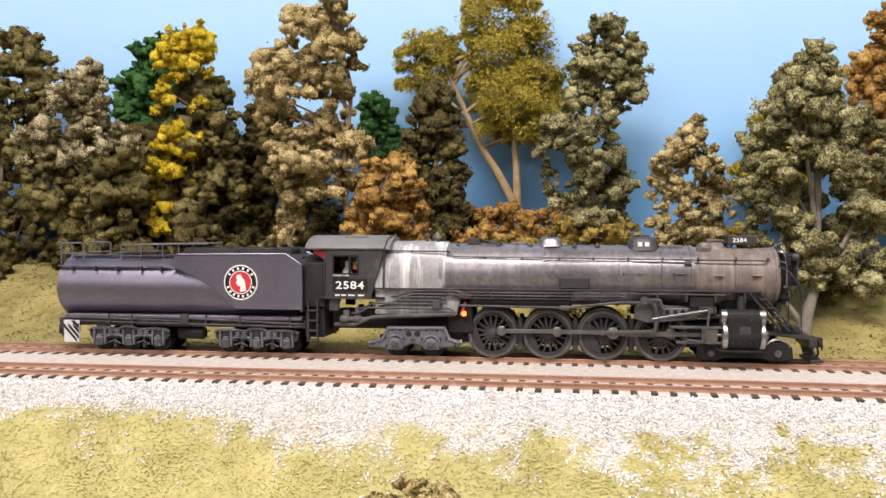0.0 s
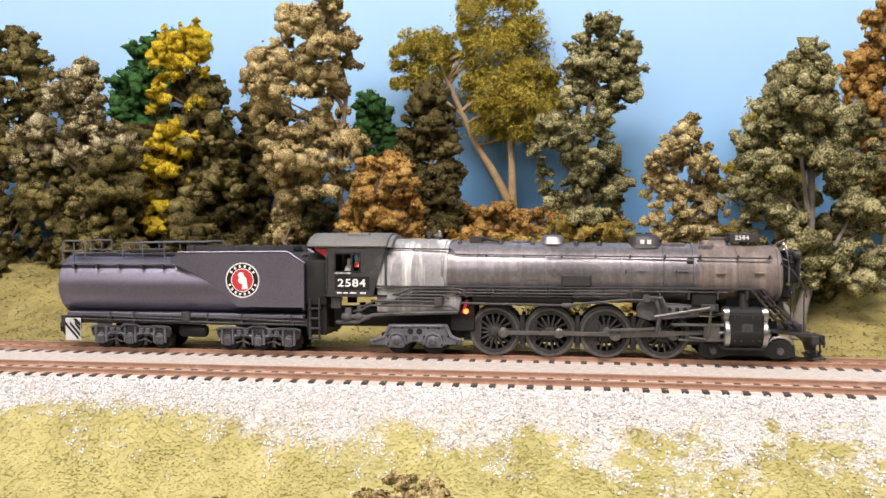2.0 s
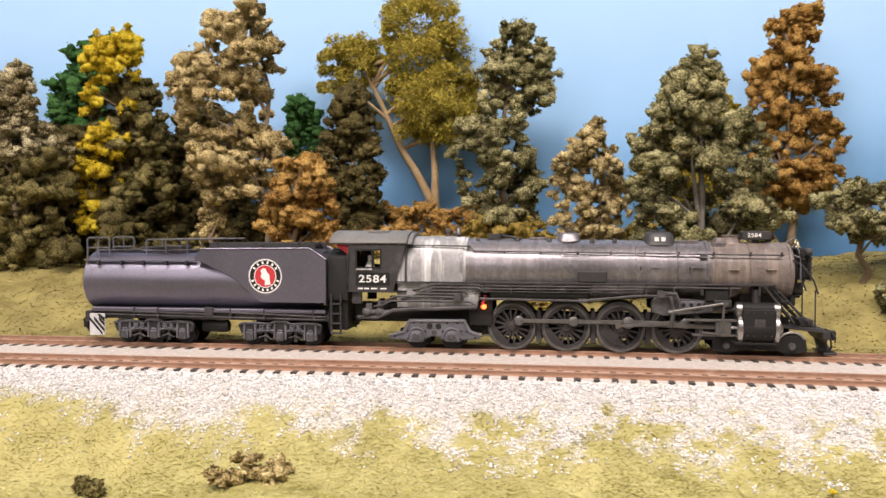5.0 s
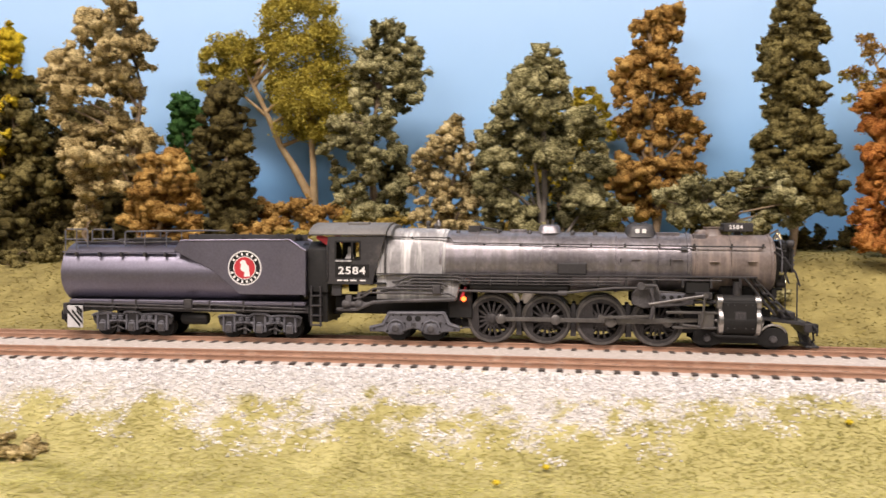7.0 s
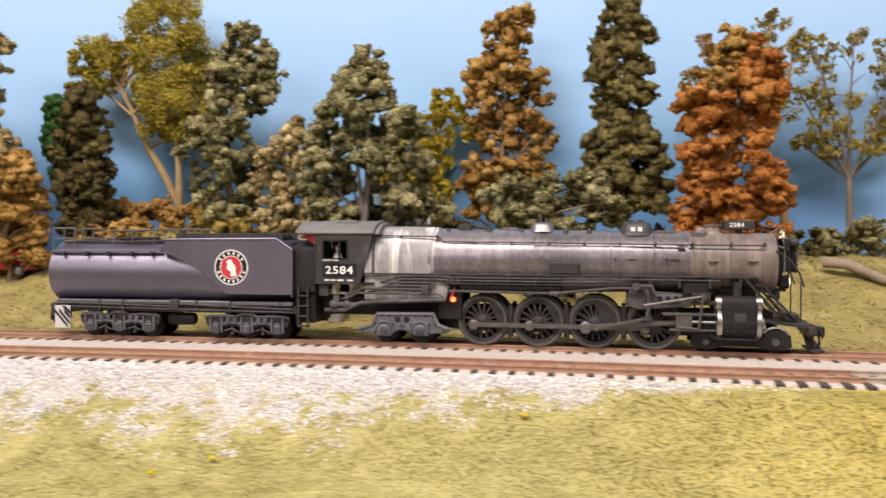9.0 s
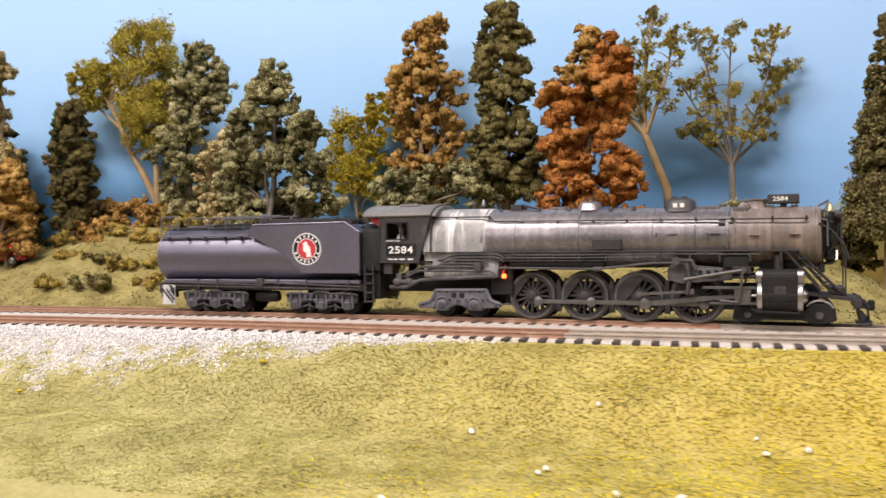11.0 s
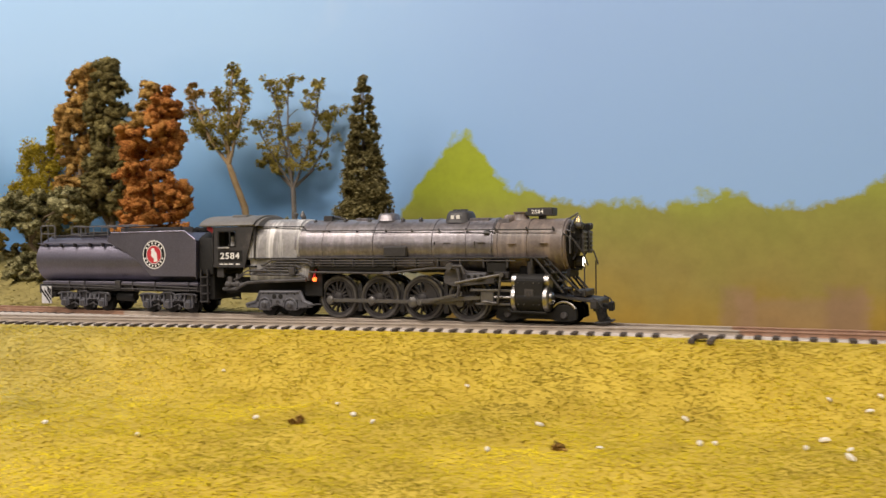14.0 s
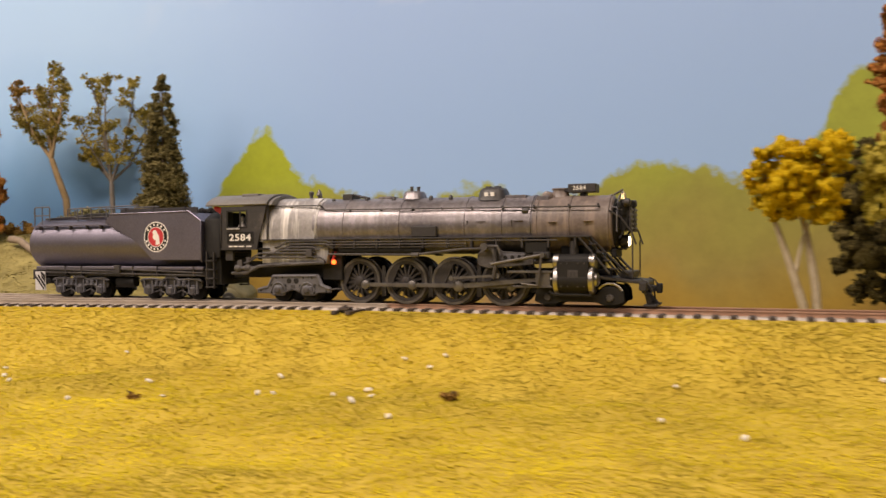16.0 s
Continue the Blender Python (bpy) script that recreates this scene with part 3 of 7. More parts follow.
# ---------------------------------------------------------------- trees
def crown(rows, y, r, seed, fill=1.0, deep=0.75):
    """Clumps inside an outline of rows (height, from x, to x), about a depth y."""
    rng = random.Random(seed)
    rows = sorted(rows)
    area = sum((b[0] - a[0]) * ((a[2] - a[1]) + (b[2] - b[1])) / 2 for a, b in zip(rows, rows[1:]))
    n = max(5, int(fill * 1.05 * area / (r * r)))
    def spot():
        z = rng.uniform(rows[0][0], max(rows[0][0] + 1e-4, rows[-1][0] - 0.3 * r))
        for a, b in zip(rows, rows[1:]):
            if a[0] <= z <= b[0]:
                k = (z - a[0]) / max(1e-6, b[0] - a[0])
                return z, a[1] + (b[1] - a[1]) * k, a[2] + (b[2] - a[2]) * k
        return z, rows[0][1], rows[0][2]

    out = []
    while len(out) < n:
        best = None
        for _ in range(7):
            z, xa, xb = spot()
            rr = min(r * rng.choice((0.55, 0.7, 0.85, 1.0, 1.15)), 0.55 * (xb - xa))
            w = max(0.0, (xb - xa) / 2 - 0.6 * rr)
            u = rng.uniform(-1, 1)
            x = (xa + xb) / 2 + u * w
            d = min(((x - c[0]) ** 2 + (z - c[2]) ** 2 for c in out[-60:]), default=1.0)
            if best is None or d > best[0]:
                best = (d, x, z, rr, u, w)
        _, x, z, rr, u, w = best
        dy = max(0.3 * w, w * math.sqrt(max(0.0, 1 - u * u))) * deep
        out.append((x, y + rng.uniform(-1, 0.7) * dy, z, rr))
    return out


def grow(stem, clumps, n_limb, seed, r0, thin=0.0007):
    """Trunk along a path, with limbs that reach into some of the clumps."""
    rng = random.Random(seed)
    s = Shape().tube(stem, r0, 9, r0 * 0.3)
    pts = [Vector(p) for p in stem]
    for c in rng.sample(clumps, min(n_limb, len(clumps))):
        end = Vector(c[:3])
        low = [p for p in pts if p.z < end.z - 0.004] or pts[:1]
        a = low[-1] if len(low) < 2 else low[-1].lerp(low[-2], rng.random() * 0.6)
        mid = a.lerp(end, 0.5) + Vector((rng.uniform(-3, 3), rng.uniform(-3, 3), rng.uniform(1, 5))) * MM
        s.tube((a, mid, end), r0 * 0.42, 6, thin * 0.5)
    return s


def tree(name, label, stem, foliage, seed, bark=M_BARK, r0=0.003, limbs=9, size=0.00125, cover=0.46, category="tree", subs=8):
    """foliage: (part name, clumps, material) each; stem: the trunk's path."""
    rng = np.random.default_rng(seed)
    t = thing(name, label, category)
    base = Vector(stem[0])
    t.location = base
    allc = [c for _, cl, _ in foliage for c in cl]
    s = grow(stem, allc, limbs, seed, r0)
    s.v = [tuple(Vector(v) - base) for v in s.v]
    tr = new("trunk", s.mesh("trunk", bark, 0, 60))
    tr.parent = t
    for pn, cl, m in foliage:
        cl = [(x - base.x, y - base.y, z - base.z, r) for x, y, z, r in cl]
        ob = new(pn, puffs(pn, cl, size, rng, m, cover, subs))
        ob.parent = t
    return t


def twiggy_tree(label, stem, limbs, tufts, seed, bark, r0):
    """A trunk that forks into bare limbs, each with side twigs that carry small thin tufts."""
    rng = random.Random(seed)
    t = thing("half_bare_tree", label, "tree")
    base = Vector(stem[0])
    t.location = base
    ob = new("trunk", Shape().tube([Vector(p) - base for p in stem], r0, 9, r0 * 0.7).mesh("trunk", bark, 0, 60))
    ob.parent = t
    spots = []
    for limb in limbs:
        path = [Vector(stem[-1])] + [Vector(p) for p in limb]
        s = Shape().tube([p - base for p in path], r0 * 0.48, 7, r0 * 0.14)
        for a, b in zip(path, path[1:]):
            for k in range(7):
                o = a.lerp(b, (k + rng.random()) / 7)
                if o.z < stem[-1][2] + 0.012:
                    continue
                d = Vector((rng.uniform(-1, 1), rng.uniform(-1, 1), rng.uniform(-0.1, 1.0))).normalized()
                e = o + d * rng.uniform(0.007, 0.016)
                s.tube([p - base for p in (o, o.lerp(e, 0.5) + Vector((0, 0, 0.001)), e)], r0 * 0.17, 5, 0.0002)
                for u in (0.6, 1.0):
                    if rng.random() < 0.8:
                        spots.append(tuple(o.lerp(e, u)) + (rng.uniform(0.0030, 0.0058),))
        spots += [tuple(path[-1] + Vector((rng.uniform(-4, 4), rng.uniform(-4, 4), rng.uniform(-6, 3))) * MM) + (rng.uniform(0.003, 0.005),) for _ in range(4)]
        ob = new("limb", s.mesh("limb", bark, 0, 60))
        ob.parent = t
    gen = np.random.default_rng(seed)
    for pn, m, take in tufts:
        cl = [(x - base.x, y - base.y, z - base.z, r) for x, y, z, r in spots if take((x, y, z))]
        ob = new(pn, puffs(pn, cl, 0.0011, gen, m, 0.3, 6))
        ob.parent = t
    return t


def stem_to(x, y, top, lean=0.0, bend=0.004, base=None, n=5):
    zb = ground_z(x, y) - 0.002 if base is None else base
    return [(x + lean * i / n + bend * math.sin(i * 2.1), y + bend * 0.5 * math.cos(i * 1.7), zb + (top - zb) * i / n) for i in range(n + 1)]


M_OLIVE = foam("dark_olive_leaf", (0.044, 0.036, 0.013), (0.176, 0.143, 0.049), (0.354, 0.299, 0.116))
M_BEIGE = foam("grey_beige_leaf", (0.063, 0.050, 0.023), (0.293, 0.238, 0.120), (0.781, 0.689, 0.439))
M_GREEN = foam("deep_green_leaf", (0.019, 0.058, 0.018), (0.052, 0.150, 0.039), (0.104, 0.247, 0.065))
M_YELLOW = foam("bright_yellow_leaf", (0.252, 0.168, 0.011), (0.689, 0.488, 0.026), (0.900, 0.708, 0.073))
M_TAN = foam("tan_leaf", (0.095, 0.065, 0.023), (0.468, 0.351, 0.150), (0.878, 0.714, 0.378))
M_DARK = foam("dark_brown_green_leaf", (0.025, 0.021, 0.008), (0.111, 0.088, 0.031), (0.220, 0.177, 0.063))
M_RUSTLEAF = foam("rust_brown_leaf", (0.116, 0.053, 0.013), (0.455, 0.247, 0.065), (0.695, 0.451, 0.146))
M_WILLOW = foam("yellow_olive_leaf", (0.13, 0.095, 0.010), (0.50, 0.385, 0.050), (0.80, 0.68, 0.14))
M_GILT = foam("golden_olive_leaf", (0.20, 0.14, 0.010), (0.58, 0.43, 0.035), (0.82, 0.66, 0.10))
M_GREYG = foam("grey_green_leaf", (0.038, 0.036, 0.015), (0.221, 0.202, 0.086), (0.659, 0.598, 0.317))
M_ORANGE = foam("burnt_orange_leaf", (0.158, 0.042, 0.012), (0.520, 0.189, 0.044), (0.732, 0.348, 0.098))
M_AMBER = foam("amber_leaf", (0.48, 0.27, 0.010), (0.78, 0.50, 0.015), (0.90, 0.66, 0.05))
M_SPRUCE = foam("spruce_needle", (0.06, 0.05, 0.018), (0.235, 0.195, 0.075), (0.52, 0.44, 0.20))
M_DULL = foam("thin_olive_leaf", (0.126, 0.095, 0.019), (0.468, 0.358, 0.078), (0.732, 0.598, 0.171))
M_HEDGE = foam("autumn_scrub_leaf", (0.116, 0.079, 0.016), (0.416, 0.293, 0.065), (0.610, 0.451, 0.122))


M_GREYBARK = plain("grey_bark", (0.10, 0.085, 0.07), (0.24, 0.21, 0.175), 0.9, coarse=120, fine=700, relief=0.5)


def build_trees():
    A = crown(((0.035, -0.316, -0.256), (0.065, -0.325, -0.246), (0.096, -0.325, -0.241), (0.132, -0.314, -0.235), (0.163, -0.303, -0.230), (0.194, -0.285, -0.237), (0.216, -0.275, -0.25)), 0.19, 0.011, 1)
    tree("broadleaf_tree", "tall dark olive model tree of clumped foam", stem_to(-0.281, 0.19, 0.19), [("foliage", A, M_OLIVE)], 1)
    A2 = crown(((0.03, -0.42, -0.34), (0.08, -0.44, -0.33), (0.14, -0.42, -0.33), (0.19, -0.39, -0.35)), 0.17, 0.012, 51)
    tree("broadleaf_tree", "dark olive model tree at the end of the wood", stem_to(-0.38, 0.17, 0.16), [("foliage", A2, M_OLIVE)], 51)
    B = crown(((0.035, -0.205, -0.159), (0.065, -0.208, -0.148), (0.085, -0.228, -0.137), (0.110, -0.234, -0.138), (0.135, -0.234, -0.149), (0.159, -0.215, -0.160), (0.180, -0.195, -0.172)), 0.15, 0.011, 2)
    # clumps below 0.112 take a darker olive that stands in for shade
    tree("broadleaf_tree", "grey-beige model tree with pale frosted clumps, coloured darker below as shade", stem_to(-0.186, 0.155, 0.15), [("foliage", [c for c in B if c[2] > 0.112], M_BEIGE), ("shaded_foliage", [c for c in B if c[2] <= 0.112], M_OLIVE)], 2)
    B2 = crown(((0.02, -0.22, -0.07), (0.05, -0.22, -0.06), (0.075, -0.20, -0.08)), 0.195, 0.012, 52)
    tree("shrub", "dark brush filling the wood below the trees", stem_to(-0.15, 0.2, 0.05), [("foliage", B2, M_DARK)], 52, category="bush")
    B3 = crown(((0.03, -0.26, -0.08), (0.08, -0.26, -0.08), (0.12, -0.25, -0.09), (0.15, -0.23, -0.10)), 0.222, 0.012, 53, 0.9, 0.25)
    tree("broadleaf_tree", "dark olive tree deep in the wood", stem_to(-0.17, 0.225, 0.12), [("foliage", B3, M_DARK)], 53)
    B4 = crown(((0.03, -0.10, -0.005), (0.07, -0.10, -0.01), (0.12, -0.098, -0.03), (0.160, -0.088, -0.05)), 0.215, 0.011, 54, 0.9, 0.25)
    tree("broadleaf_tree", "dark brown tree in the shade of the wood", stem_to(-0.06, 0.215, 0.13), [("foliage", B4, M_DARK)], 54)
    C = crown(((0.110, -0.193, -0.144), (0.152, -0.205, -0.153), (0.180, -0.205, -0.143), (0.202, -0.192, -0.143), (0.220, -0.177, -0.148)), 0.222, 0.010, 3, deep=0.4)
    tree("broadleaf_tree", "deep green model tree behind the yellow one", stem_to(-0.17, 0.222, 0.19), [("foliage", C, M_GREEN)], 3, size=0.0010)
    D = crown(((0.035, -0.140, -0.094), (0.065, -0.151, -0.085), (0.090, -0.150, -0.073), (0.129, -0.150, -0.080), (0.159, -0.143, -0.086), (0.180, -0.134, -0.095)), 0.188, 0.010, 4)
    Dy = [c for c in crown(((0.06, -0.151, -0.118), (0.10, -0.153, -0.112), (0.15, -0.148, -0.100), (0.18, -0.138, -0.093), (0.201, -0.135, -0.095), (0.216, -0.119, -0.108)), 0.172, 0.0085, 5, 0.8) if c[2] > 0.17 or lump(c[0], c[2], 45, 3) > -0.05]
    tree("broadleaf_tree", "olive model tree with bright yellow clumps", stem_to(-0.113, 0.188, 0.19), [("foliage", D, M_OLIVE), ("yellow_foliage", Dy, M_YELLOW)], 4)
    E = crown(((0.085, -0.037, 0.031), (0.111, -0.045, 0.031), (0.130, -0.043, 0.023), (0.146, -0.058, 0.015), (0.166, -0.061, 0.019), (0.185, -0.060, 0.033), (0.196, -0.041, 0.027), (0.209, -0.036, 0.018), (0.217, -0.004, 0.010)), 0.142, 0.010, 6, 0.9)
    tree("broadleaf_tree", "large tan model tree with spreading boughs", stem_to(0.012, 0.142, 0.19), [("foliage", E, M_TAN)], 6, limbs=14)
    tree("sapling", "slim dull brown tree under the tan one", stem_to(-0.029, 0.15, 0.09), [("foliage", crown(((0.055, -0.045, -0.018), (0.08, -0.042, -0.02), (0.10, -0.04, -0.025)), 0.155, 0.007, 7), M_TAN)], 7, r0=0.002, category="tree")
    F = crown(((0.100, 0.008, 0.036), (0.130, 0.002, 0.038), (0.156, 0.000, 0.036), (0.168, 0.009, 0.027)), 0.218, 0.009, 8, deep=0.4)
    f = tree("broadleaf_tree", "deep green model tree with bare twigs at its top", stem_to(0.02, 0.218, 0.165), [("foliage", F, M_GREEN)], 8)
    G = crown(((0.06, 0.050, 0.094), (0.096, 0.046, 0.095), (0.123, 0.045, 0.094), (0.147, 0.051, 0.088), (0.166, 0.063, 0.077)), 0.165, 0.0085, 9, 1.2)
    tree("evergreen_tree", "dense dark brown-green rounded tree", stem_to(0.07, 0.165, 0.15), [("foliage", G, M_DARK)], 9, cover=0.5)
    H = crown(((0.036, 0.034, 0.075), (0.055, 0.030, 0.075), (0.064, 0.016, 0.075), (0.083, 0.020, 0.075), (0.098, 0.032, 0.068), (0.112, 0.036, 0.060)), 0.112, 0.008, 10)
    tree("shrub", "rust-brown autumn bush below the trees", stem_to(0.045, 0.112, 0.09), [("foliage", H, M_RUSTLEAF)], 10, category="bush")
    I = crown(((0.126, 0.100, 0.150), (0.140, 0.095, 0.162), (0.152, 0.089, 0.164), (0.173, 0.089, 0.162), (0.194, 0.080, 0.152), (0.215, 0.078, 0.146), (0.24, 0.093, 0.135)), 0.205, 0.010, 11, 1.1)
    I += crown(((0.170, 0.035, 0.076), (0.192, 0.031, 0.085), (0.208, 0.045, 0.076)), 0.205, 0.008, 12)
    stem = [(0.125, 0.207, 0.06), (0.124, 0.207, 0.079), (0.109, 0.206, 0.106), (0.098, 0.206, 0.123), (0.085, 0.205, 0.153), (0.07, 0.205, 0.185)]
    w = tree("willow_tree", "tall yellow-olive tree with a forked tan trunk", stem, [("foliage", I, M_WILLOW)], 11, plain("tan_bark", (0.26, 0.17, 0.08), (0.46, 0.33, 0.18), 0.9, coarse=120, fine=700, relief=0.5), 0.0042, 10, 0.0012, 0.3, subs=34)
    s2 = Shape().tube([(v[0] - 0.125, v[1] - 0.207, v[2] - 0.06) for v in ((0.125, 0.207, 0.075), (0.1245, 0.206, 0.106), (0.122, 0.205, 0.14), (0.118, 0.205, 0.19))], 0.0034, 9, 0.001)
    ob = new("trunk_fork", s2.mesh("trunk_fork", bpy.data.materials["tan_bark"], 0, 60))
    ob.parent = w
    J = crown(((0.06, 0.152, 0.207), (0.088, 0.143, 0.209), (0.108, 0.137, 0.207), (0.131, 0.144, 0.199), (0.147, 0.160, 0.204), (0.162, 0.164, 0.218), (0.181, 0.162, 0.217), (0.197, 0.170, 0.208), (0.214, 0.174, 0.193)), 0.178, 0.0095, 13, 0.8)
    tree("broadleaf_tree", "tall grey-green model tree with open boughs", stem_to(0.178, 0.178, 0.19), [("foliage", J, M_GREYG)], 13, limbs=14)
    K = crown(((0.045, 0.220, 0.262), (0.071, 0.216, 0.263), (0.086, 0.211, 0.263), (0.104, 0.214, 0.261), (0.122, 0.230, 0.252), (0.135, 0.240, 0.247)), 0.138, 0.008, 14)
    tree("small_tree", "small tan tree with a pointed top", stem_to(0.241, 0.138, 0.12), [("foliage", K, M_TAN)], 14, r0=0.0022)
    L = crown(((0.082, 0.276, 0.346), (0.106, 0.276, 0.343), (0.125, 0.291, 0.340), (0.148, 0.294, 0.320)), 0.218, 0.009, 15, 0.75, 0.4) + crown(((0.13, 0.33, 0.36), (0.15, 0.32, 0.35), (0.166, 0.324, 0.338)), 0.218, 0.005, 16, 0.5, 0.4)
    tree("small_tree", "sparse yellow-olive tree near the sky board", stem_to(0.309, 0.218, 0.15, 0.02), [("foliage", L, M_GILT)], 15, r0=0.0022, limbs=16, cover=0.3, subs=28)
    Mr = crown(((0.030, 0.275, 0.345), (0.049, 0.264, 0.352), (0.066, 0.261, 0.352), (0.082, 0.259, 0.340), (0.099, 0.260, 0.346), (0.115, 0.262, 0.346), (0.132, 0.273, 0.324), (0.148, 0.279, 0.318), (0.166, 0.297, 0.310)), 0.094, 0.010, 17, 1.0)
    tree("broadleaf_tree", "broad grey-green model tree beside the track", [(0.29, 0.066, 0.0), (0.293, 0.07, 0.014), (0.3, 0.08, 0.03), (0.304, 0.09, 0.08), (0.302, 0.095, 0.14)], [("foliage", Mr, M_GREYG)], 17, M_GREYBARK, 0.0042, 9)
    N = crown(((0.070, 0.351, 0.39), (0.089, 0.346, 0.411), (0.106, 0.351, 0.420), (0.122, 0.355, 0.420), (0.142, 0.352, 0.412), (0.159, 0.352, 0.415), (0.175, 0.354, 0.411), (0.187, 0.366, 0.396), (0.206, 0.366, 0.406), (0.222, 0.378, 0.398)), 0.198, 0.009, 18, 0.95, 0.55)
    tree("pine_tree", "tall rust-brown pine with layered boughs", stem_to(0.382, 0.198, 0.2), [("foliage", N, M_RUSTLEAF)], 18, r0=0.0035, limbs=14)
    O = crown(((0.070, 0.434, 0.489), (0.088, 0.428, 0.493), (0.103, 0.434, 0.492), (0.117, 0.439, 0.484), (0.139, 0.443, 0.482), (0.161, 0.434, 0.478), (0.182, 0.441, 0.481), (0.203, 0.450, 0.472)), 0.134, 0.0088, 19, 1.05)
    tree("broadleaf_tree", "tall dark olive-green model tree", stem_to(0.461, 0.134, 0.19), [("foliage", O, M_OLIVE)], 19, limbs=12)
    O2 = crown(((0.055, 0.385, 0.465), (0.070, 0.375, 0.462), (0.082, 0.371, 0.455), (0.092, 0.41, 0.450)), 0.104, 0.0075, 20, 0.9)
    tree("small_tree", "low pale grey-green tree with a thin trunk", stem_to(0.402, 0.11, 0.075), [("foliage", O2, M_GREYG)], 20, r0=0.0025)
    O3 = crown(((0.008, 0.405, 0.445), (0.02, 0.40, 0.45), (0.034, 0.41, 0.44)), 0.085, 0.006, 21)
    tree("shrub", "low pale green bush on the bank", stem_to(0.425, 0.085, 0.02), [("foliage", O3, M_GREYG)], 21, r0=0.001, category="bush")
    P = crown(((0.045, 0.4906, 0.5590), (0.076, 0.4906, 0.5580), (0.092, 0.4946, 0.5560), (0.106, 0.4936, 0.5450), (0.119, 0.4936, 0.5520), (0.136, 0.4916, 0.5560), (0.159, 0.5076, 0.5470), (0.176, 0.5136, 0.5430)), 0.108, 0.0088, 22, 1.1)
    tree("broadleaf_tree", "burnt-orange autumn model tree", stem_to(0.524, 0.112, 0.16), [("foliage", [c for c in P if c[2] < 0.142 or c[0] > 0.53], M_ORANGE), ("olive_foliage", [c for c in P if c[2] >= 0.142 and c[0] <= 0.53], M_RUSTLEAF)], 22)
    twiggy_tree("half-bare olive tree spreading from a low fork", [(0.618, 0.182, 0.025), (0.617, 0.182, 0.06), (0.616, 0.182, 0.092)],
                [((0.598, 0.178, 0.122), (0.582, 0.176, 0.150)), ((0.606, 0.184, 0.135), (0.599, 0.186, 0.165), (0.590, 0.186, 0.190)), ((0.614, 0.176, 0.135), (0.616, 0.174, 0.188)),
                 ((0.630, 0.180, 0.120), (0.639, 0.178, 0.150), (0.646, 0.178, 0.184)), ((0.632, 0.188, 0.108), (0.646, 0.190, 0.135), (0.651, 0.190, 0.160)), ((0.601, 0.186, 0.105), (0.586, 0.190, 0.118))],
                (("foliage", M_DULL, lambda p: True),), 23, M_GREYBARK, 0.0030)
    twiggy_tree("half-bare autumn tree with a leaning tan trunk", [(0.574, 0.175, 0.025), (0.572, 0.175, 0.075), (0.563, 0.174, 0.098), (0.557, 0.174, 0.114)],
                [((0.539, 0.172, 0.138), (0.529, 0.172, 0.160), (0.519, 0.172, 0.186)), ((0.543, 0.180, 0.128), (0.523, 0.182, 0.146), (0.511, 0.182, 0.165)), ((0.556, 0.174, 0.15), (0.560, 0.172, 0.176), (0.563, 0.172, 0.202)),
                 ((0.565, 0.170, 0.135), (0.573, 0.168, 0.158), (0.576, 0.168, 0.180)), ((0.549, 0.178, 0.150), (0.541, 0.178, 0.178))],
                (("brown_foliage", M_RUSTLEAF, lambda p: p[0] < 0.545 and p[2] > 0.165), ("foliage", M_DULL, lambda p: p[0] >= 0.545 or p[2] <= 0.165)), 25, bpy.data.materials["tan_bark"], 0.0036)
    # spruce in tiers
    tiers = []
    rng = random.Random(9)
    for i in range(18):
        z = 0.045 + 0.128 * i / 17
        w = 0.0200 * (1 - i / 17) ** 0.68 + 0.0016
        for k in range(max(5, int(18 * (1 - i / 22)))):
            a = rng.uniform(0, 6.28)
            q = w * rng.uniform(0.55, 0.98)
            tiers.append((0.704 + q * math.cos(a), 0.128 + q * math.sin(a), z + rng.uniform(-0.002, 0.002), max(0.0026, 0.36 * w)))
    tree("spruce_tree", "narrow frosted spruce standing alone", stem_to(0.704, 0.128, 0.178, 0, 0.0), [("foliage", tiers, M_SPRUCE)], 28, r0=0.002, limbs=2, size=0.0014, cover=0.3, subs=19)
    # amber tree and its neighbours past the turnout
    S = crown(((0.042, 1.158, 1.192), (0.052, 1.151, 1.197), (0.065, 1.150, 1.200), (0.079, 1.158, 1.195)), -0.082, 0.0062, 29, 1.1)
    stem = [(1.179, -0.08, -0.012), (1.177, -0.08, 0.0), (1.171, -0.08, 0.02), (1.164, -0.08, 0.042), (1.16, -0.08, 0.06)]
    s = tree("aspen_tree", "amber-yellow tree with two pale trunks", stem, [("foliage", S, M_AMBER)], 29, M_PALEBARK, 0.0026, 6, 0.0009)
    s2 = Shape().tube([(v[0] - 1.179, v[1] + 0.08, v[2] + 0.012) for v in ((1.184, -0.078, -0.012), (1.183, -0.078, 0.01), (1.179, -0.078, 0.035), (1.172, -0.078, 0.06))], 0.0026, 9, 0.001)
    ob = new("second_trunk", s2.mesh("second_trunk", M_PALEBARK, 0, 60))
    ob.parent = s
    S2 = crown(((0.0, 1.21, 1.27), (0.023, 1.20, 1.275), (0.054, 1.20, 1.275), (0.084, 1.212, 1.26)), -0.03, 0.0075, 30)
    tree("shrub", "dark olive thicket behind the amber tree", stem_to(1.235, -0.03, 0.06), [("foliage", S2, M_DARK)], 30, category="bush")
    S3 = crown(((0.04, 1.205, 1.25), (0.06, 1.20, 1.255), (0.078, 1.21, 1.245)), -0.075, 0.006, 31)
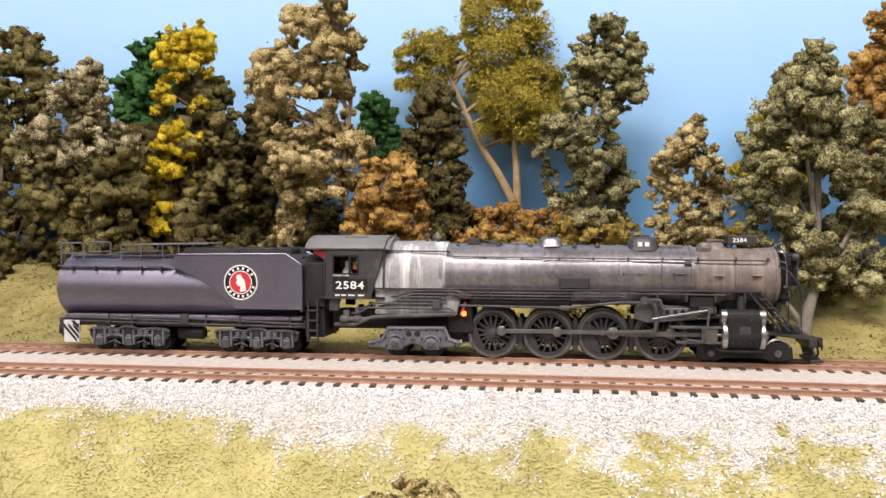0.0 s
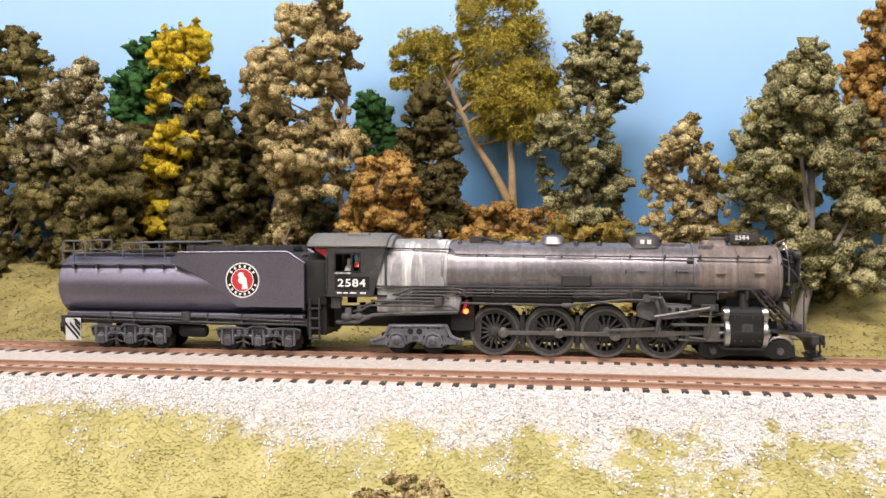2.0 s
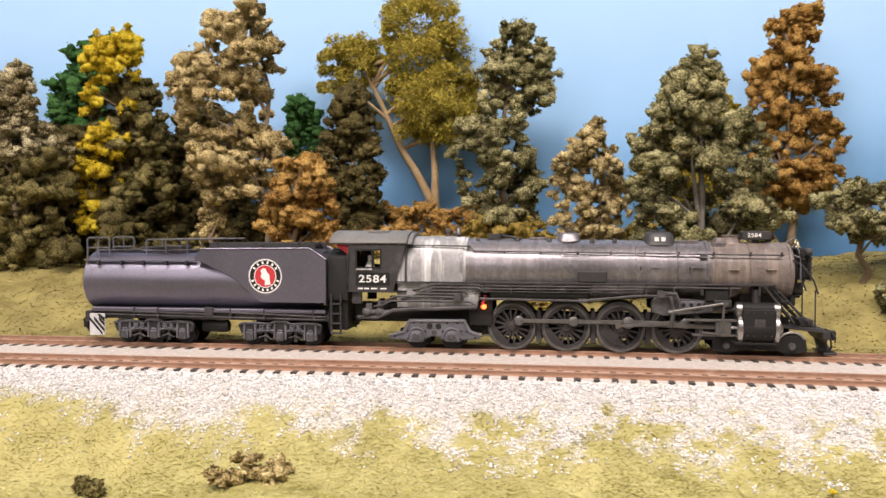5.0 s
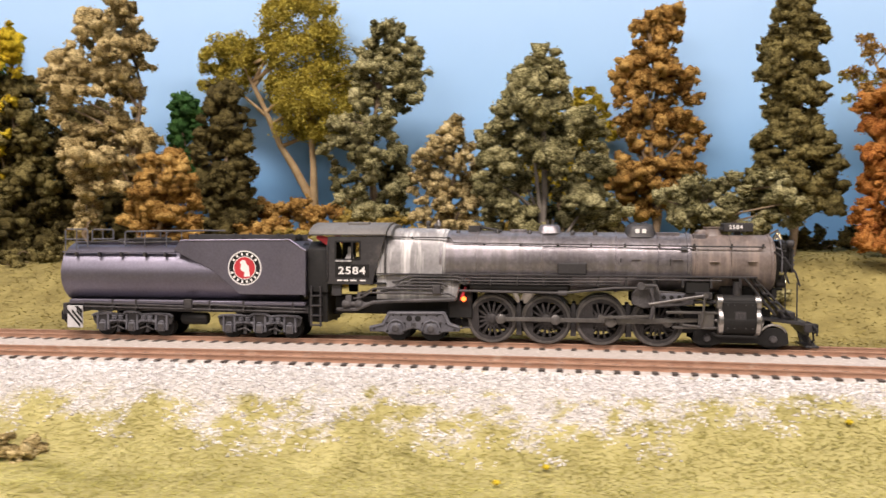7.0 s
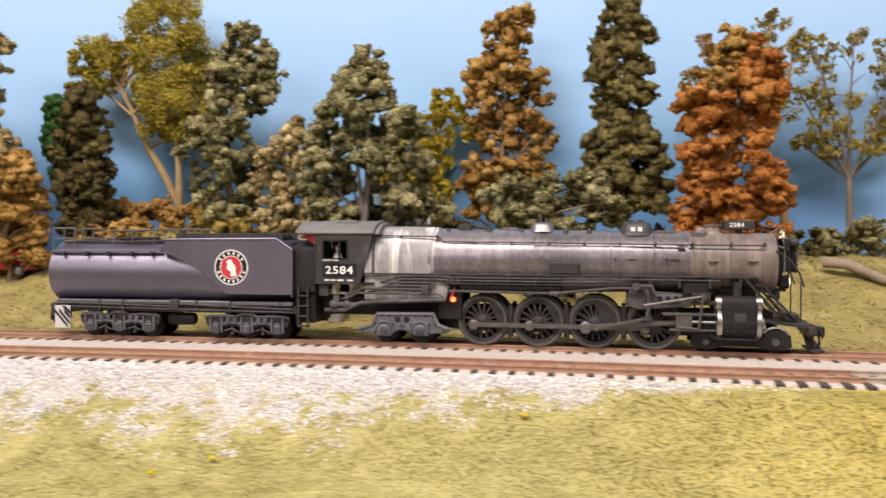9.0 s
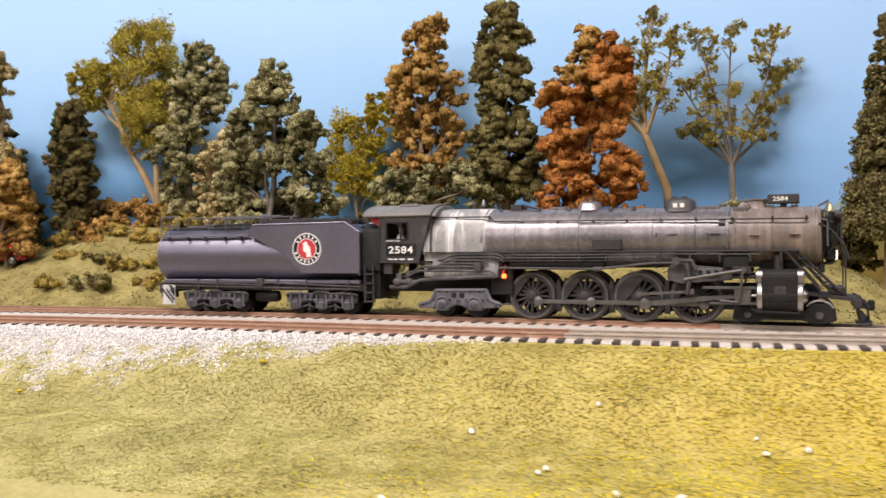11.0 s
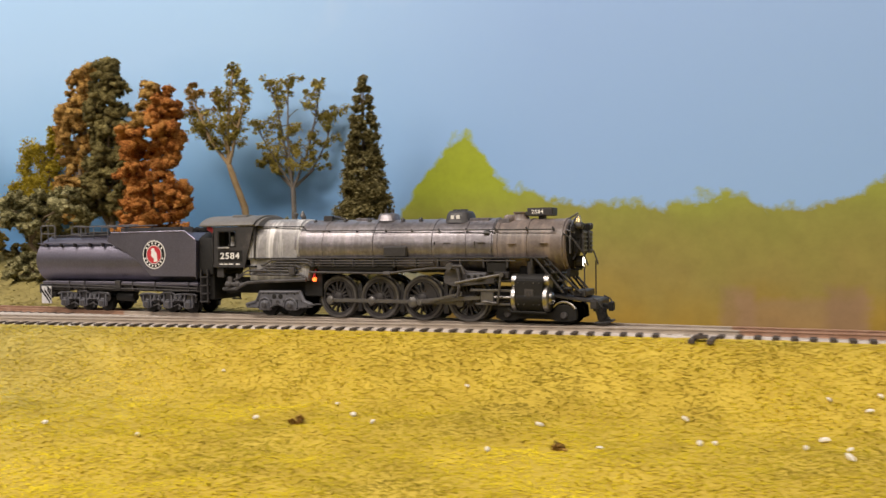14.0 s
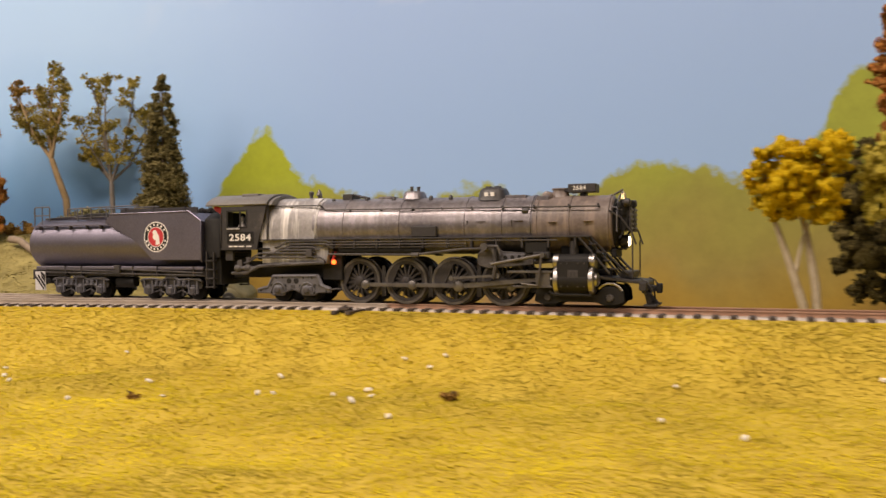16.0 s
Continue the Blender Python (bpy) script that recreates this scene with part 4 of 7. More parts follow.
    tree("aspen_tree", "olive-yellow tree with a pale trunk", stem_to(1.228, -0.075, 0.06), [("foliage", S3, M_WILLOW)], 31, M_PALEBARK, 0.0024, 6, 0.0009)
    U = crown(((0.09, 1.232, 1.27), (0.126, 1.228, 1.275), (0.165, 1.236, 1.265)), 0.01, 0.007, 32)
    tree("broadleaf_tree", "burnt-orange tree at the end of the scene", stem_to(1.252, 0.01, 0.15), [("foliage", U, M_ORANGE)], 32)
    # scrub along the crest of the bank
    rng = random.Random(3)
    k = 0
    for x, y, z, w, m, lab in ((0.085, 0.19, 0.072, 0.02, M_RUSTLEAF, "rust"), (0.115, 0.185, 0.072, 0.022, M_RUSTLEAF, "orange-brown"), (0.145, 0.18, 0.068, 0.022, M_RUSTLEAF, "rust"), (0.172, 0.172, 0.062, 0.022, M_HEDGE, "ochre"),
                               (0.2, 0.165, 0.058, 0.02, M_HEDGE, "ochre"), (0.10, 0.16, 0.055, 0.022, M_RUSTLEAF, "orange-brown"), (0.132, 0.15, 0.048, 0.022, M_HEDGE, "ochre"), (0.165, 0.135, 0.04, 0.02, M_HEDGE, "ochre"), (0.085, 0.14, 0.04, 0.018, M_HEDGE, "ochre"),
                               (0.62, 0.15, 0.055, 0.025, M_GREYG, "grey-green"), (0.585, 0.16, 0.05, 0.02, M_GREYG, "grey-green"), (0.655, 0.15, 0.05, 0.02, M_DARK, "dark olive"), (0.685, 0.155, 0.045, 0.02, M_DARK, "dark olive"),
                               (-0.26, 0.14, 0.03, 0.02, M_DARK, "dark olive"), (-0.09, 0.15, 0.035, 0.022, M_OLIVE, "olive"), (-0.05, 0.16, 0.045, 0.022, M_OLIVE, "olive"), (0.235, 0.17, 0.05, 0.022, M_HEDGE, "ochre"), (0.27, 0.19, 0.055, 0.025, M_HEDGE, "ochre"), (0.345, 0.19, 0.055, 0.025, M_DARK, "dark olive"), (0.215, 0.12, 0.032, 0.022, M_HEDGE, "ochre"), (0.105, 0.115, 0.024, 0.022, M_HEDGE, "ochre"), (0.14, 0.11, 0.022, 0.022, M_OLIVE, "olive"), (0.175, 0.105, 0.02, 0.022, M_HEDGE, "ochre"), (0.12, 0.08, 0.008, 0.016, M_HEDGE, "ochre"), (0.16, 0.078, 0.008, 0.018, M_OLIVE, "olive"), (0.20, 0.085, 0.01, 0.016, M_HEDGE, "ochre"), (0.115, 0.135, 0.036, 0.02, M_RUSTLEAF, "rust"), (0.245, 0.105, 0.026, 0.02, M_OLIVE, "olive"), (0.27, 0.13, 0.034, 0.024, M_DARK, "dark olive"), (0.33, 0.12, 0.03, 0.022, M_DARK, "dark olive"), (0.36, 0.14, 0.036, 0.022, M_OLIVE, "olive"), (-0.30, 0.17, 0.04, 0.03, M_DARK, "dark olive"), (-0.21, 0.17, 0.045, 0.03, M_DARK, "dark olive"), (-0.02, 0.19, 0.05, 0.025, M_DARK, "dark olive"), (0.49, 0.16, 0.05, 0.03, M_DARK, "dark olive"), (0.545, 0.14, 0.045, 0.02, M_RUSTLEAF, "rust")):
        k += 1
        zb = ground_z(x, y)
        cl = crown(((zb, x - w, x + w), (zb + 0.6 * (z - zb) + 0.006, x - w, x + w), (z + 0.008, x - 0.5 * w, x + 0.5 * w)), y, 0.0065, 60 + k)
        tree("shrub", lab + " scrub on the bank behind the track", stem_to(x, y, z), [("foliage", cl, m)], 60 + k, r0=0.0008, limbs=3, category="bush", subs=5)


# ---------------------------------------------------------------- things on the ground
M_CARRED = plain("red_car_paint", (0.42, 0.012, 0.016), (0.52, 0.02, 0.025), 0.3, coarse=60, fine=900, relief=0.03)
M_TYRE = plain("black_rubber", (0.015, 0.015, 0.015), (0.035, 0.033, 0.03), 0.7)
M_CHROME = plain("bright_metal", (0.30, 0.29, 0.28), (0.52, 0.505, 0.485), 0.34, 1.0, coarse=200)
M_DRABCAR = plain("dull_olive_car_paint", (0.11, 0.10, 0.05), (0.19, 0.17, 0.085), 0.6, coarse=120, fine=900, wear=(0.27, 0.24, 0.15))
M_GLASS = plain("dark_car_glass", (0.015, 0.016, 0.018), (0.03, 0.03, 0.034), 0.12)


def car(name, label, paint, m):
    """A small saloon of the forties, 52 mm long, nose to -x."""
    c = thing(name, label, "car")
    body = Shape().prism(((-26, 4.5), (26, 4.5), (26.5, 9), (24, 12), (16, 13), (11, 18.2), (-3, 18.6), (-9, 13.4), (-22, 12), (-26.5, 9)), -8.6, 8.6)
    part("body", body, paint, c, "", 1.6, 50)
    for y in (-9.6, 7.2):
        for x in (-16, 16):
            part("fender", Shape().prism([(x - 7, 4.5), (x + 7, 4.5)] + [(x + 7 * math.cos(a), 4.5 + 6.5 * math.sin(a)) for a in (0.5, 1.05, 1.57, 2.1, 2.64)], y, y + 2.4), paint, c, "", 0.5, 50)
            w = part("wheel", Shape().lathe(((-1.2, 3.9), (-0.9, 4.3), (0.9, 4.3), (1.2, 3.9)), "y", (0, 0, 0), 20), M_TYRE, c, "black tyre", at=(x, y + 1.2 + (-0.9 if y < 0 else 0.9), 4.3))
            part("hubcap", Shape().lathe(((-1.5, 1.6), (-1.2, 2.4), (1.2, 2.4), (1.5, 1.6)), "y", (0, 0, 0), 16), M_CHROME, w, "bright hubcap")
    for y in (-8.8, 8.6):
        part("side_window", Shape().prism(((-3.5, 13.6), (3.4, 13.6), (3.4, 17.4), (-1.5, 17.4)), y, y + 0.25), M_GLASS, c, "dark window")
        part("side_window", Shape().prism(((4.6, 13.6), (12.4, 13.6), (9.4, 17.3), (4.6, 17.4)), y, y + 0.25), M_GLASS, c, "dark window")
    part("windscreen", Shape().add([(-8.9, -7, 13.8), (-8.9, 7, 13.8), (-3.7, 6.6, 18.2), (-3.7, -6.6, 18.2), (-8.4, -7, 13.5), (-8.4, 7, 13.5), (-3.2, 6.6, 17.9), (-3.2, -6.6, 17.9)],
                                   [(0, 1, 2, 3), (7, 6, 5, 4), (0, 3, 7, 4), (1, 5, 6, 2), (3, 2, 6, 7), (0, 4, 5, 1)]), M_GLASS, c, "dark windscreen")
    part("bumper", Shape().box(-28.2, -27.2, -9, 9, 4.5, 6.3), M_CHROME, c, "bright bumper", 0.3)
    part("bumper", Shape().box(27.2, 28.2, -9, 9, 4.5, 6.3), M_CHROME, c, "bright bumper", 0.3)
    for y in (-6.5, 6.5):
        part("headlamp", Shape().lathe(((-27, 1.2), (-26.2, 1.7), (-24, 1.7)), "x", (0, y, 9.2), 14), M_CHROME, c, "bright headlamp")
    part("grille", Shape().box(-27, -26, -4, 4, 5.6, 10.4), M_CHROME, c, "bright grille", 0.3)
    c.matrix_world = m
    return c


def build_small_things():
    car("old_car", "red toy car parked under the trees", M_CARRED, pose(0.036, 0.118, 0.5 * (ground_z(0.012, 0.118) + ground_z(0.048, 0.118)) + 0.001, 0, 0, 8))
    car("wrecked_car", "dull olive wrecked toy car tipped on the slope", M_DRABCAR, pose(0.785, 0.058, -0.004, 8, 24, 8) @ Matrix.Scale(1.28, 4))
    # small red object of no known kind, built as a plain turned block
    t = thing("red_object", "small red object lying on the grass", "debris")
    z = ground_z(0.343, 0.06)
    t.location = (0.343, 0.06, z)
    part("red_block", Shape().lathe(((0, 3.0), (0.9, 2.8), (1.9, 1.9), (2.6, 0.7)), "z", (0, 0, 0), 12), M_CARRED, t)
    lg = thing("fallen_log", "grey-brown fallen log on the grassy bank", "log")
    za, zb = ground_z(0.575, 0.10) + 0.0025, ground_z(0.618, 0.085) + 0.0025
    lg.location = (0.575, 0.10, za)
    ob = new("log", Shape().tube(((0, 0, 0.004), (0.012, -0.004, 0.003), (0.03, -0.011, (zb - za) * 0.7), (0.045, -0.015, zb - za)), 0.0034, 10, 0.0024).mesh("log", plain("driftwood", (0.16, 0.12, 0.085), (0.34, 0.27, 0.20), 0.9, coarse=150, fine=800, relief=0.6), 0, 60))
    ob.parent = lg
    rng = np.random.default_rng(77)
    for x, y, r, m, lab in ((0.1165, -0.147, 0.007, M_TAN, "tan"), (0.104, -0.147, 0.005, M_TAN, "tan"), (0.050, -0.146, 0.0045, M_OLIVE, "olive"), (0.80, -0.20, 0.0020, M_RUSTLEAF, "rust-brown"), (1.03, -0.20, 0.0026, M_RUSTLEAF, "rust-brown"), (0.905, -0.215, 0.0018, M_RUSTLEAF, "rust-brown")):
        z = ground_z(x, y)
        cl = [(x + rng.uniform(-r, r), y + rng.uniform(-r, r), z + rng.uniform(0, 0.9 * r), 0.6 * r) for _ in range(6)]
        tree("grass_clump", lab + " clump of lichen standing in the turf", [(x, y, z - 0.002), (x, y, z + 0.5 * r)], [("foliage", cl, m)], int(x * 1000), r0=0.0006, limbs=2, size=0.0008, category="shrub")
    # pale stones and yellow flowers strewn over the front slope
    stone = Shape().lathe(((-1.0, 0.5), (-0.5, 1.35), (0.4, 1.25), (1.0, 0.6)), "z", (0, 0, 0), 7).mesh("stone", plain("white_plaster_chip", (0.70, 0.66, 0.58), (0.88, 0.85, 0.78), 0.9), 0, 35, MM)
    bloom = Shape().lathe(((-0.8, 0.6), (0.0, 1.5), (0.7, 0.9)), "z", (0, 0, 0), 8).mesh("flower_head", M_YELLOW, 0, 35, MM)
    spots = [(0.9846, -0.2035), (0.9987, -0.1992), (0.9469, -0.169), (0.9563, -0.1969), (0.8937, -0.1876), (1.0126, -0.1609)]
    r = random.Random(12)
    spots += [(r.uniform(0.5, 1.25), 0) for _ in range(34)]
    for x, y in spots:
        if y == 0:
            y = siding_y(x) - r.uniform(0.05, 0.16)
        ob = tagged(new("stone", stone), "small chip of white plaster in the turf", "stone", "chips on the slope")
        ob.matrix_world = pose(x, y, ground_z(x, y) + 0.0012, r.uniform(0, 40), r.uniform(0, 40), r.uniform(0, 360)) @ Matrix.Diagonal((r.uniform(0.6, 1.5), r.uniform(0.5, 0.9), r.uniform(0.5, 0.9), 1))
    for x, y in ((0.4099, -0.1215), (0.3057, -0.1477), (0.29, -0.16)):
        ob = tagged(new("flower", bloom), "tiny bright yellow flower tuft in the turf", "flower", "flowers on the slope")
        ob.matrix_world = pose(x, y, ground_z(x, y) + 0.0018)


# ---------------------------------------------------------------- the train (millimetres; x forward, z from the railhead)
M_BLACK = plain("weathered_black_paint", (0.020, 0.019, 0.020), (0.055, 0.052, 0.054), 0.45, coarse=45, fine=900, relief=0.08, wear=(0.10, 0.090, 0.085), shine=0.4)
M_TENDER = plain("satin_black_paint", (0.150, 0.142, 0.180), (0.245, 0.232, 0.288), 0.43, 0.92, coarse=25, fine=900, relief=0.04)
M_DUST = plain("dusty_grey_underframe", (0.022, 0.021, 0.023), (0.125, 0.118, 0.118), 0.5, coarse=160, fine=1200, relief=0.15, shine=0.22)
M_BOILER = plain("grimy_boiler_paint", (0.090, 0.083, 0.090), (0.36, 0.335, 0.355), 0.37, 0.62, coarse=28, fine=500, relief=0.06, wear=(0.33, 0.295, 0.285))
M_SMOKE = plain("sooty_brown_smokebox", (0.085, 0.068, 0.062), (0.235, 0.190, 0.170), 0.40, coarse=50, fine=700, relief=0.08, wear=(0.20, 0.165, 0.145))
M_LIMED = plain("lime_streaked_firebox", (0.17, 0.164, 0.166), (0.36, 0.352, 0.355), 0.4, 0.1, coarse=70, fine=500, relief=0.06, wear=(0.42, 0.41, 0.41))


def add_streaks(m, colour):
    """Run-down streaks over a surface: noise drawn out along z."""
    nt = m.node_tree
    b = nt.nodes["Principled BSDF"]
    tc, mp, n = (nt.nodes.new("ShaderNode" + k) for k in ("TexCoord", "Mapping", "TexNoise"))
    mp.inputs["Scale"].default_value = (1.0, 0.4, 0.10)
    n.inputs["Scale"].default_value, n.inputs["Detail"].default_value = 260, 5
    nt.links.new(tc.outputs["Object"], mp.inputs[0])
    nt.links.new(mp.outputs[0], n.inputs["Vector"])
    old = b.inputs["Base Color"].links[0].from_socket
    f = ramp(nt, n.outputs["Fac"], ((0.48, (0, 0, 0)), (0.66, (0.85, 0.85, 0.85))))
    nt.links.new(mix(nt, old, colour, f), b.inputs["Base Color"])


add_streaks(M_LIMED, (0.74, 0.73, 0.72))
add_streaks(M_BOILER, (0.16, 0.145, 0.148))
add_streaks(M_SMOKE, (0.27, 0.215, 0.185))
M_CAST = plain("grey_cast_frame", (0.055, 0.055, 0.064), (0.150, 0.150, 0.168), 0.45, coarse=150, fine=1200, relief=0.15)
M_STEEL = plain("oily_steel", (0.10, 0.094, 0.09), (0.20, 0.19, 0.18), 0.36, 0.6, coarse=150, fine=1200)
M_TREAD = plain("dusty_driver_paint", (0.022, 0.020, 0.020), (0.062, 0.057, 0.056), 0.5, coarse=200, fine=1200, shine=0.22)
M_GREYROOF = plain("grey_roof_paint", (0.11, 0.105, 0.10), (0.20, 0.193, 0.185), 0.55, coarse=70, fine=700)
M_WHITE = plain("white_lettering", (0.72, 0.71, 0.69), (0.82, 0.81, 0.79), 0.6)
M_TAIL = plain("dusty_white_panel", (0.42, 0.415, 0.42), (0.62, 0.61, 0.61), 0.6)
M_RED = plain("red_emblem_paint", (0.46, 0.025, 0.035), (0.55, 0.035, 0.045), 0.5)
M_PITCH = plain("flat_black", (0.010, 0.010, 0.010), (0.022, 0.021, 0.020), 0.6, shine=0.22)
M_BRASS = plain("bell_brass", (0.55, 0.42, 0.20), (0.72, 0.58, 0.32), 0.3, 1.0)
M_LAMP = glow("lit_headlamp", (1.0, 0.93, 0.75), 9.0)
M_FIRE = glow("firebox_lamp", (1.0, 0.16, 0.03), 4.0)
M_CREW = plain("pale_figure_paint", (0.34, 0.32, 0.31), (0.60, 0.57, 0.54), 0.8)

DRIVER_R, CRANK = 11.9, 4.6
DRIVERS = (125.7, 152.5, 178.8, 205.6)
LOCO_X, TENDER_X = 165.0, -33.0
moving = []          # wheels: object, place on its thing, radius
rods = []            # side, main and valve rods with their kind and side


def driver_wheel(main):
    """A spoked driving wheel about its own axle; the crank pin stands ahead (+x), the outer face towards -y."""
    s = Shape().ring(8.9, 10.6, -1.3, 1.3)
    s.lathe(((-1.9, 2.0), (-1.5, 2.5), (1.5, 2.5)), "y", (0, 0, 0), 20)
    s.lathe(((-2.3, 1.5), (1.2, 1.9)), "y", (CRANK, 0, 0), 14)
    h = 1.15 if main else 0.75
    arc = [(8.9 * math.cos(math.pi + h * q), 8.9 * math.sin(math.pi + h * q)) for q in (-1, -0.66, -0.33, 0, 0.33, 0.66, 1)]
    s.prism(arc[::-1], -1.6, 0.6)
    return s.mesh("driving_wheel", M_TREAD, 0.0, 40, MM)


def driver_spoke():
    """One tapering spoke, lying along +x."""
    vs = []
    for r, h, d in ((2.0, 0.62, 1.1), (9.1, 0.36, 0.75)):
        vs += [(r, j * d, i * h) for i, j in ((-1, -1), (1, -1), (1, 1), (-1, 1))]
    return Shape().add(vs, [(0, 1, 5, 4), (1, 2, 6, 5), (2, 3, 7, 6), (3, 0, 4, 7), (0, 3, 2, 1), (4, 5, 6, 7)]).mesh("spoke", M_TREAD, 0.0, 40, MM)


def driver_tyre():
    s = Shape().lathe(((-1.5, 10.5), (-1.5, DRIVER_R - 0.25), (-1.2, DRIVER_R), (1.2, DRIVER_R), (1.3, DRIVER_R + 0.7), (1.8, DRIVER_R + 0.7), (1.8, 10.5)), "y", (0, 0, 0), 48)
    s.f = s.f[:-2]
    n = 48
    s.f += [(k, (k + 1) % n, 6 * n + (k + 1) % n, 6 * n + k) for k in range(n)]
    return s.mesh("tyre", plain("worn_tyre_steel", (0.06, 0.056, 0.053), (0.19, 0.178, 0.168), 0.38, 0.5, coarse=200, fine=1200), 0, 40, MM)


def wheelset(parent, x, z, r, name="wheelset", label="", origin=0.0):
    s = Shape()
    for y in (-8.2, 8.2):
        q = -1 if y < 0 else 1
        s.lathe(((y + 1.3 * q, 0.7 * r), (y + 1.3 * q, r), (y - 1.0 * q, r), (y - 1.1 * q, r + 0.6), (y - 1.6 * q, r + 0.6), (y - 1.6 * q, 0.6 * r)) if q > 0 else ((y - 1.3, 0.7 * r), (y - 1.3, r), (y + 1.0, r), (y + 1.1, r + 0.6), (y + 1.6, r + 0.6), (y + 1.6, 0.6 * r)), "y", (0, 0, 0), 24)
    s.lathe(((-11.5, 1.1), (11.5, 1.1)), "y", (0, 0, 0), 10)
    ob = part(name, s, M_PITCH, parent, label or "dark wheelset")
    moving.append((ob, (x - origin, 0, z), r))
    return ob


def text_mesh(body, size, material, name):
    c = bpy.data.curves.new(name, "FONT")
    c.body, c.size, c.align_x, c.align_y, c.extrude, c.offset, c.space_character = body, size, "CENTER", "CENTER", 0.00008, size * 0.018, 1.12
    tmp = new(name, c)
    bpy.context.view_layer.update()
    me = bpy.data.meshes.new_from_object(tmp)
    bpy.data.objects.remove(tmp)
    bpy.data.curves.remove(c)
    me.materials.clear()
    me.materials.append(material)
    me.name = name
    return me


def letters(body, parent, x, y, z, size, name, wide=1.0, back=False):
    ob = new(name, text_mesh(body, size * MM, M_WHITE, name))
    ob.parent = parent
    ob.matrix_basis = pose(x * MM, y * MM, z * MM, 90, 0, 180 if back else 0) @ Matrix.Diagonal((wide, 1, 1, 1))
    return tagged(ob, "white painted numerals")


def build_tender():
    t = thing("tender", "satin black model tender with a round tank and emblem", "tender")
    X = TENDER_X
    # tank: flat-bottomed barrel, closed at the rear by a dished plate
    sec = []
    for k in range(48):
        a = 2 * math.pi * k / 48
        cy, cz = math.cos(a), math.sin(a)
        y = 17.2 * cy
        z = 33.0 + 16.0 * cz
        sec.append((y, max(z, 18.2)))
    tank = Shape()
    n = len(sec)
    vs, fs = [], []
    for x, k in ((-100.6, 0.985), (-100.3, 1.0), (-99.0, 1.0), (27.0, 1.0)):
        vs += [(x - X, y * k, 32 + (z - 32) * k) for y, z in sec]
    for i in range(3):
        fs += [(i * n + k, i * n + (k + 1) % n, (i + 1) * n + (k + 1) % n, (i + 1) * n + k) for k in range(n)]
    fs += [tuple(range(n - 1, -1, -1)), tuple(3 * n + k for k in range(n))]
    tank.add(vs, fs)
    body = part("tank", tank, M_TENDER, t, "satin black round water tank")
    for x in (-97.0, -66.0, -38.0):
        band = Shape()
        band.add([(x + d - X, y * 1.008, 32 + (z - 32) * 1.008) for d in (-0.35, 0.35) for y, z in sec], [(k, (k + 1) % n, n + (k + 1) % n, n + k) for k in range(n)])
        part("tank_band", band, M_TENDER, body)
    # coal bunker: slab sides whose rear edge slants over the tank
    side = [(-38.5, 45.2), (-17.0, 35.0), (-3.0, 23.0), (31.8, 23.0), (31.8, 45.2), (23.4, 50.7), (-34.4, 50.2)]
    for y0, y1 in ((-18.0, -17.0), (17.0, 18.0)):
        part("bunker_side", Shape().prism([(x - X, z) for x, z in side], y0, y1), M_TENDER, t, "", 0.25)
        part("bunker_beading", Shape().tube([(x - X, y0 if y0 < 0 else y1, z) for x, z in ((-34.4, 50.2), (23.4, 50.7), (31.8, 45.2))], 0.5, 8), M_TENDER, t)
    part("bunker_rear", Shape().prism([(x - X, z) for x, z in ((-38.0, 45.5), (-36.8, 45.0), (-33.0, 50.2), (-34.4, 50.4))], -17, 17), M_TENDER, t)
    part("bunker_front", Shape().box(30.6 - X, 31.6 - X, -17, 17, 22, 45), M_TENDER, t)
    part("bunker_deck", Shape().prism([(x - X, z) for x, z in ((-33, 49.0), (24, 49.0), (30.6, 44.0), (30.6, 45.0), (24, 50.0), (-33, 50.0))], -17, 17), M_TENDER, t)
    for y in (-11.5, 10.7):
        part("coal_board", Shape().box(-32.6 - X, 24.5 - X, y, y + 0.8, 49.5, 53.4), M_BLACK, t, "", 0.2)
        for x in (-29, -8, 15):
            part("board_stay", Shape().box(x - X, x + 0.9 - X, y - 0.5, y + 1.3, 49.5, 54.0), M_BLACK, t)
    part("coal_board", Shape().box(-33 - X, -32.2 - X, -11, 11, 49.5, 53.4), M_BLACK, t, "", 0.2)
    coal = Shape()
    rng = random.Random(4)
    for _ in range(150):
        x, y, r = rng.uniform(-30, 22), rng.uniform(-10, 10), rng.uniform(1.0, 2.1)
        coal.lathe(((-r, 0.4 * r), (-0.3 * r, r), (0.5 * r, 0.9 * r), (r, 0.3 * r)), "z", (x - X, y, 50.2 + rng.uniform(0, 1.6)), 5)
    part("coal", coal, M_PITCH, t, "black coal load")
    part("stoker_box", Shape().box(31.6 - X, 40.5 - X, -9, 9, 24, 45), M_PITCH, t, "", 0.6)
    # two black blocks added to darken the recess between tender and cab
    part("gap_block", Shape().extrude_x([(y, z) for y, z in ((-15, 24), (15, 24), (15, 46), (8, 50), (-8, 50), (-15, 46))], 31.8 - X, 42.6 - X), M_PITCH, t, "black block added to darken the recess towards the cab", 0.5)
    part("lower_gap_block", Shape().box(31.8 - X, 42 - X, -13.5, 13.5, 9, 24), M_PITCH, t, "", 0.4)
    # walkway along the shoulder, railings, hatch
    for q in (-1, 1):
        part("walkway", Shape().box(-100.5 - X, -38.5 - X, min(q * 13.6, q * 15.8), max(q * 13.6, q * 15.8), 43.7, 44.4), M_TENDER, t, "", 0.15)
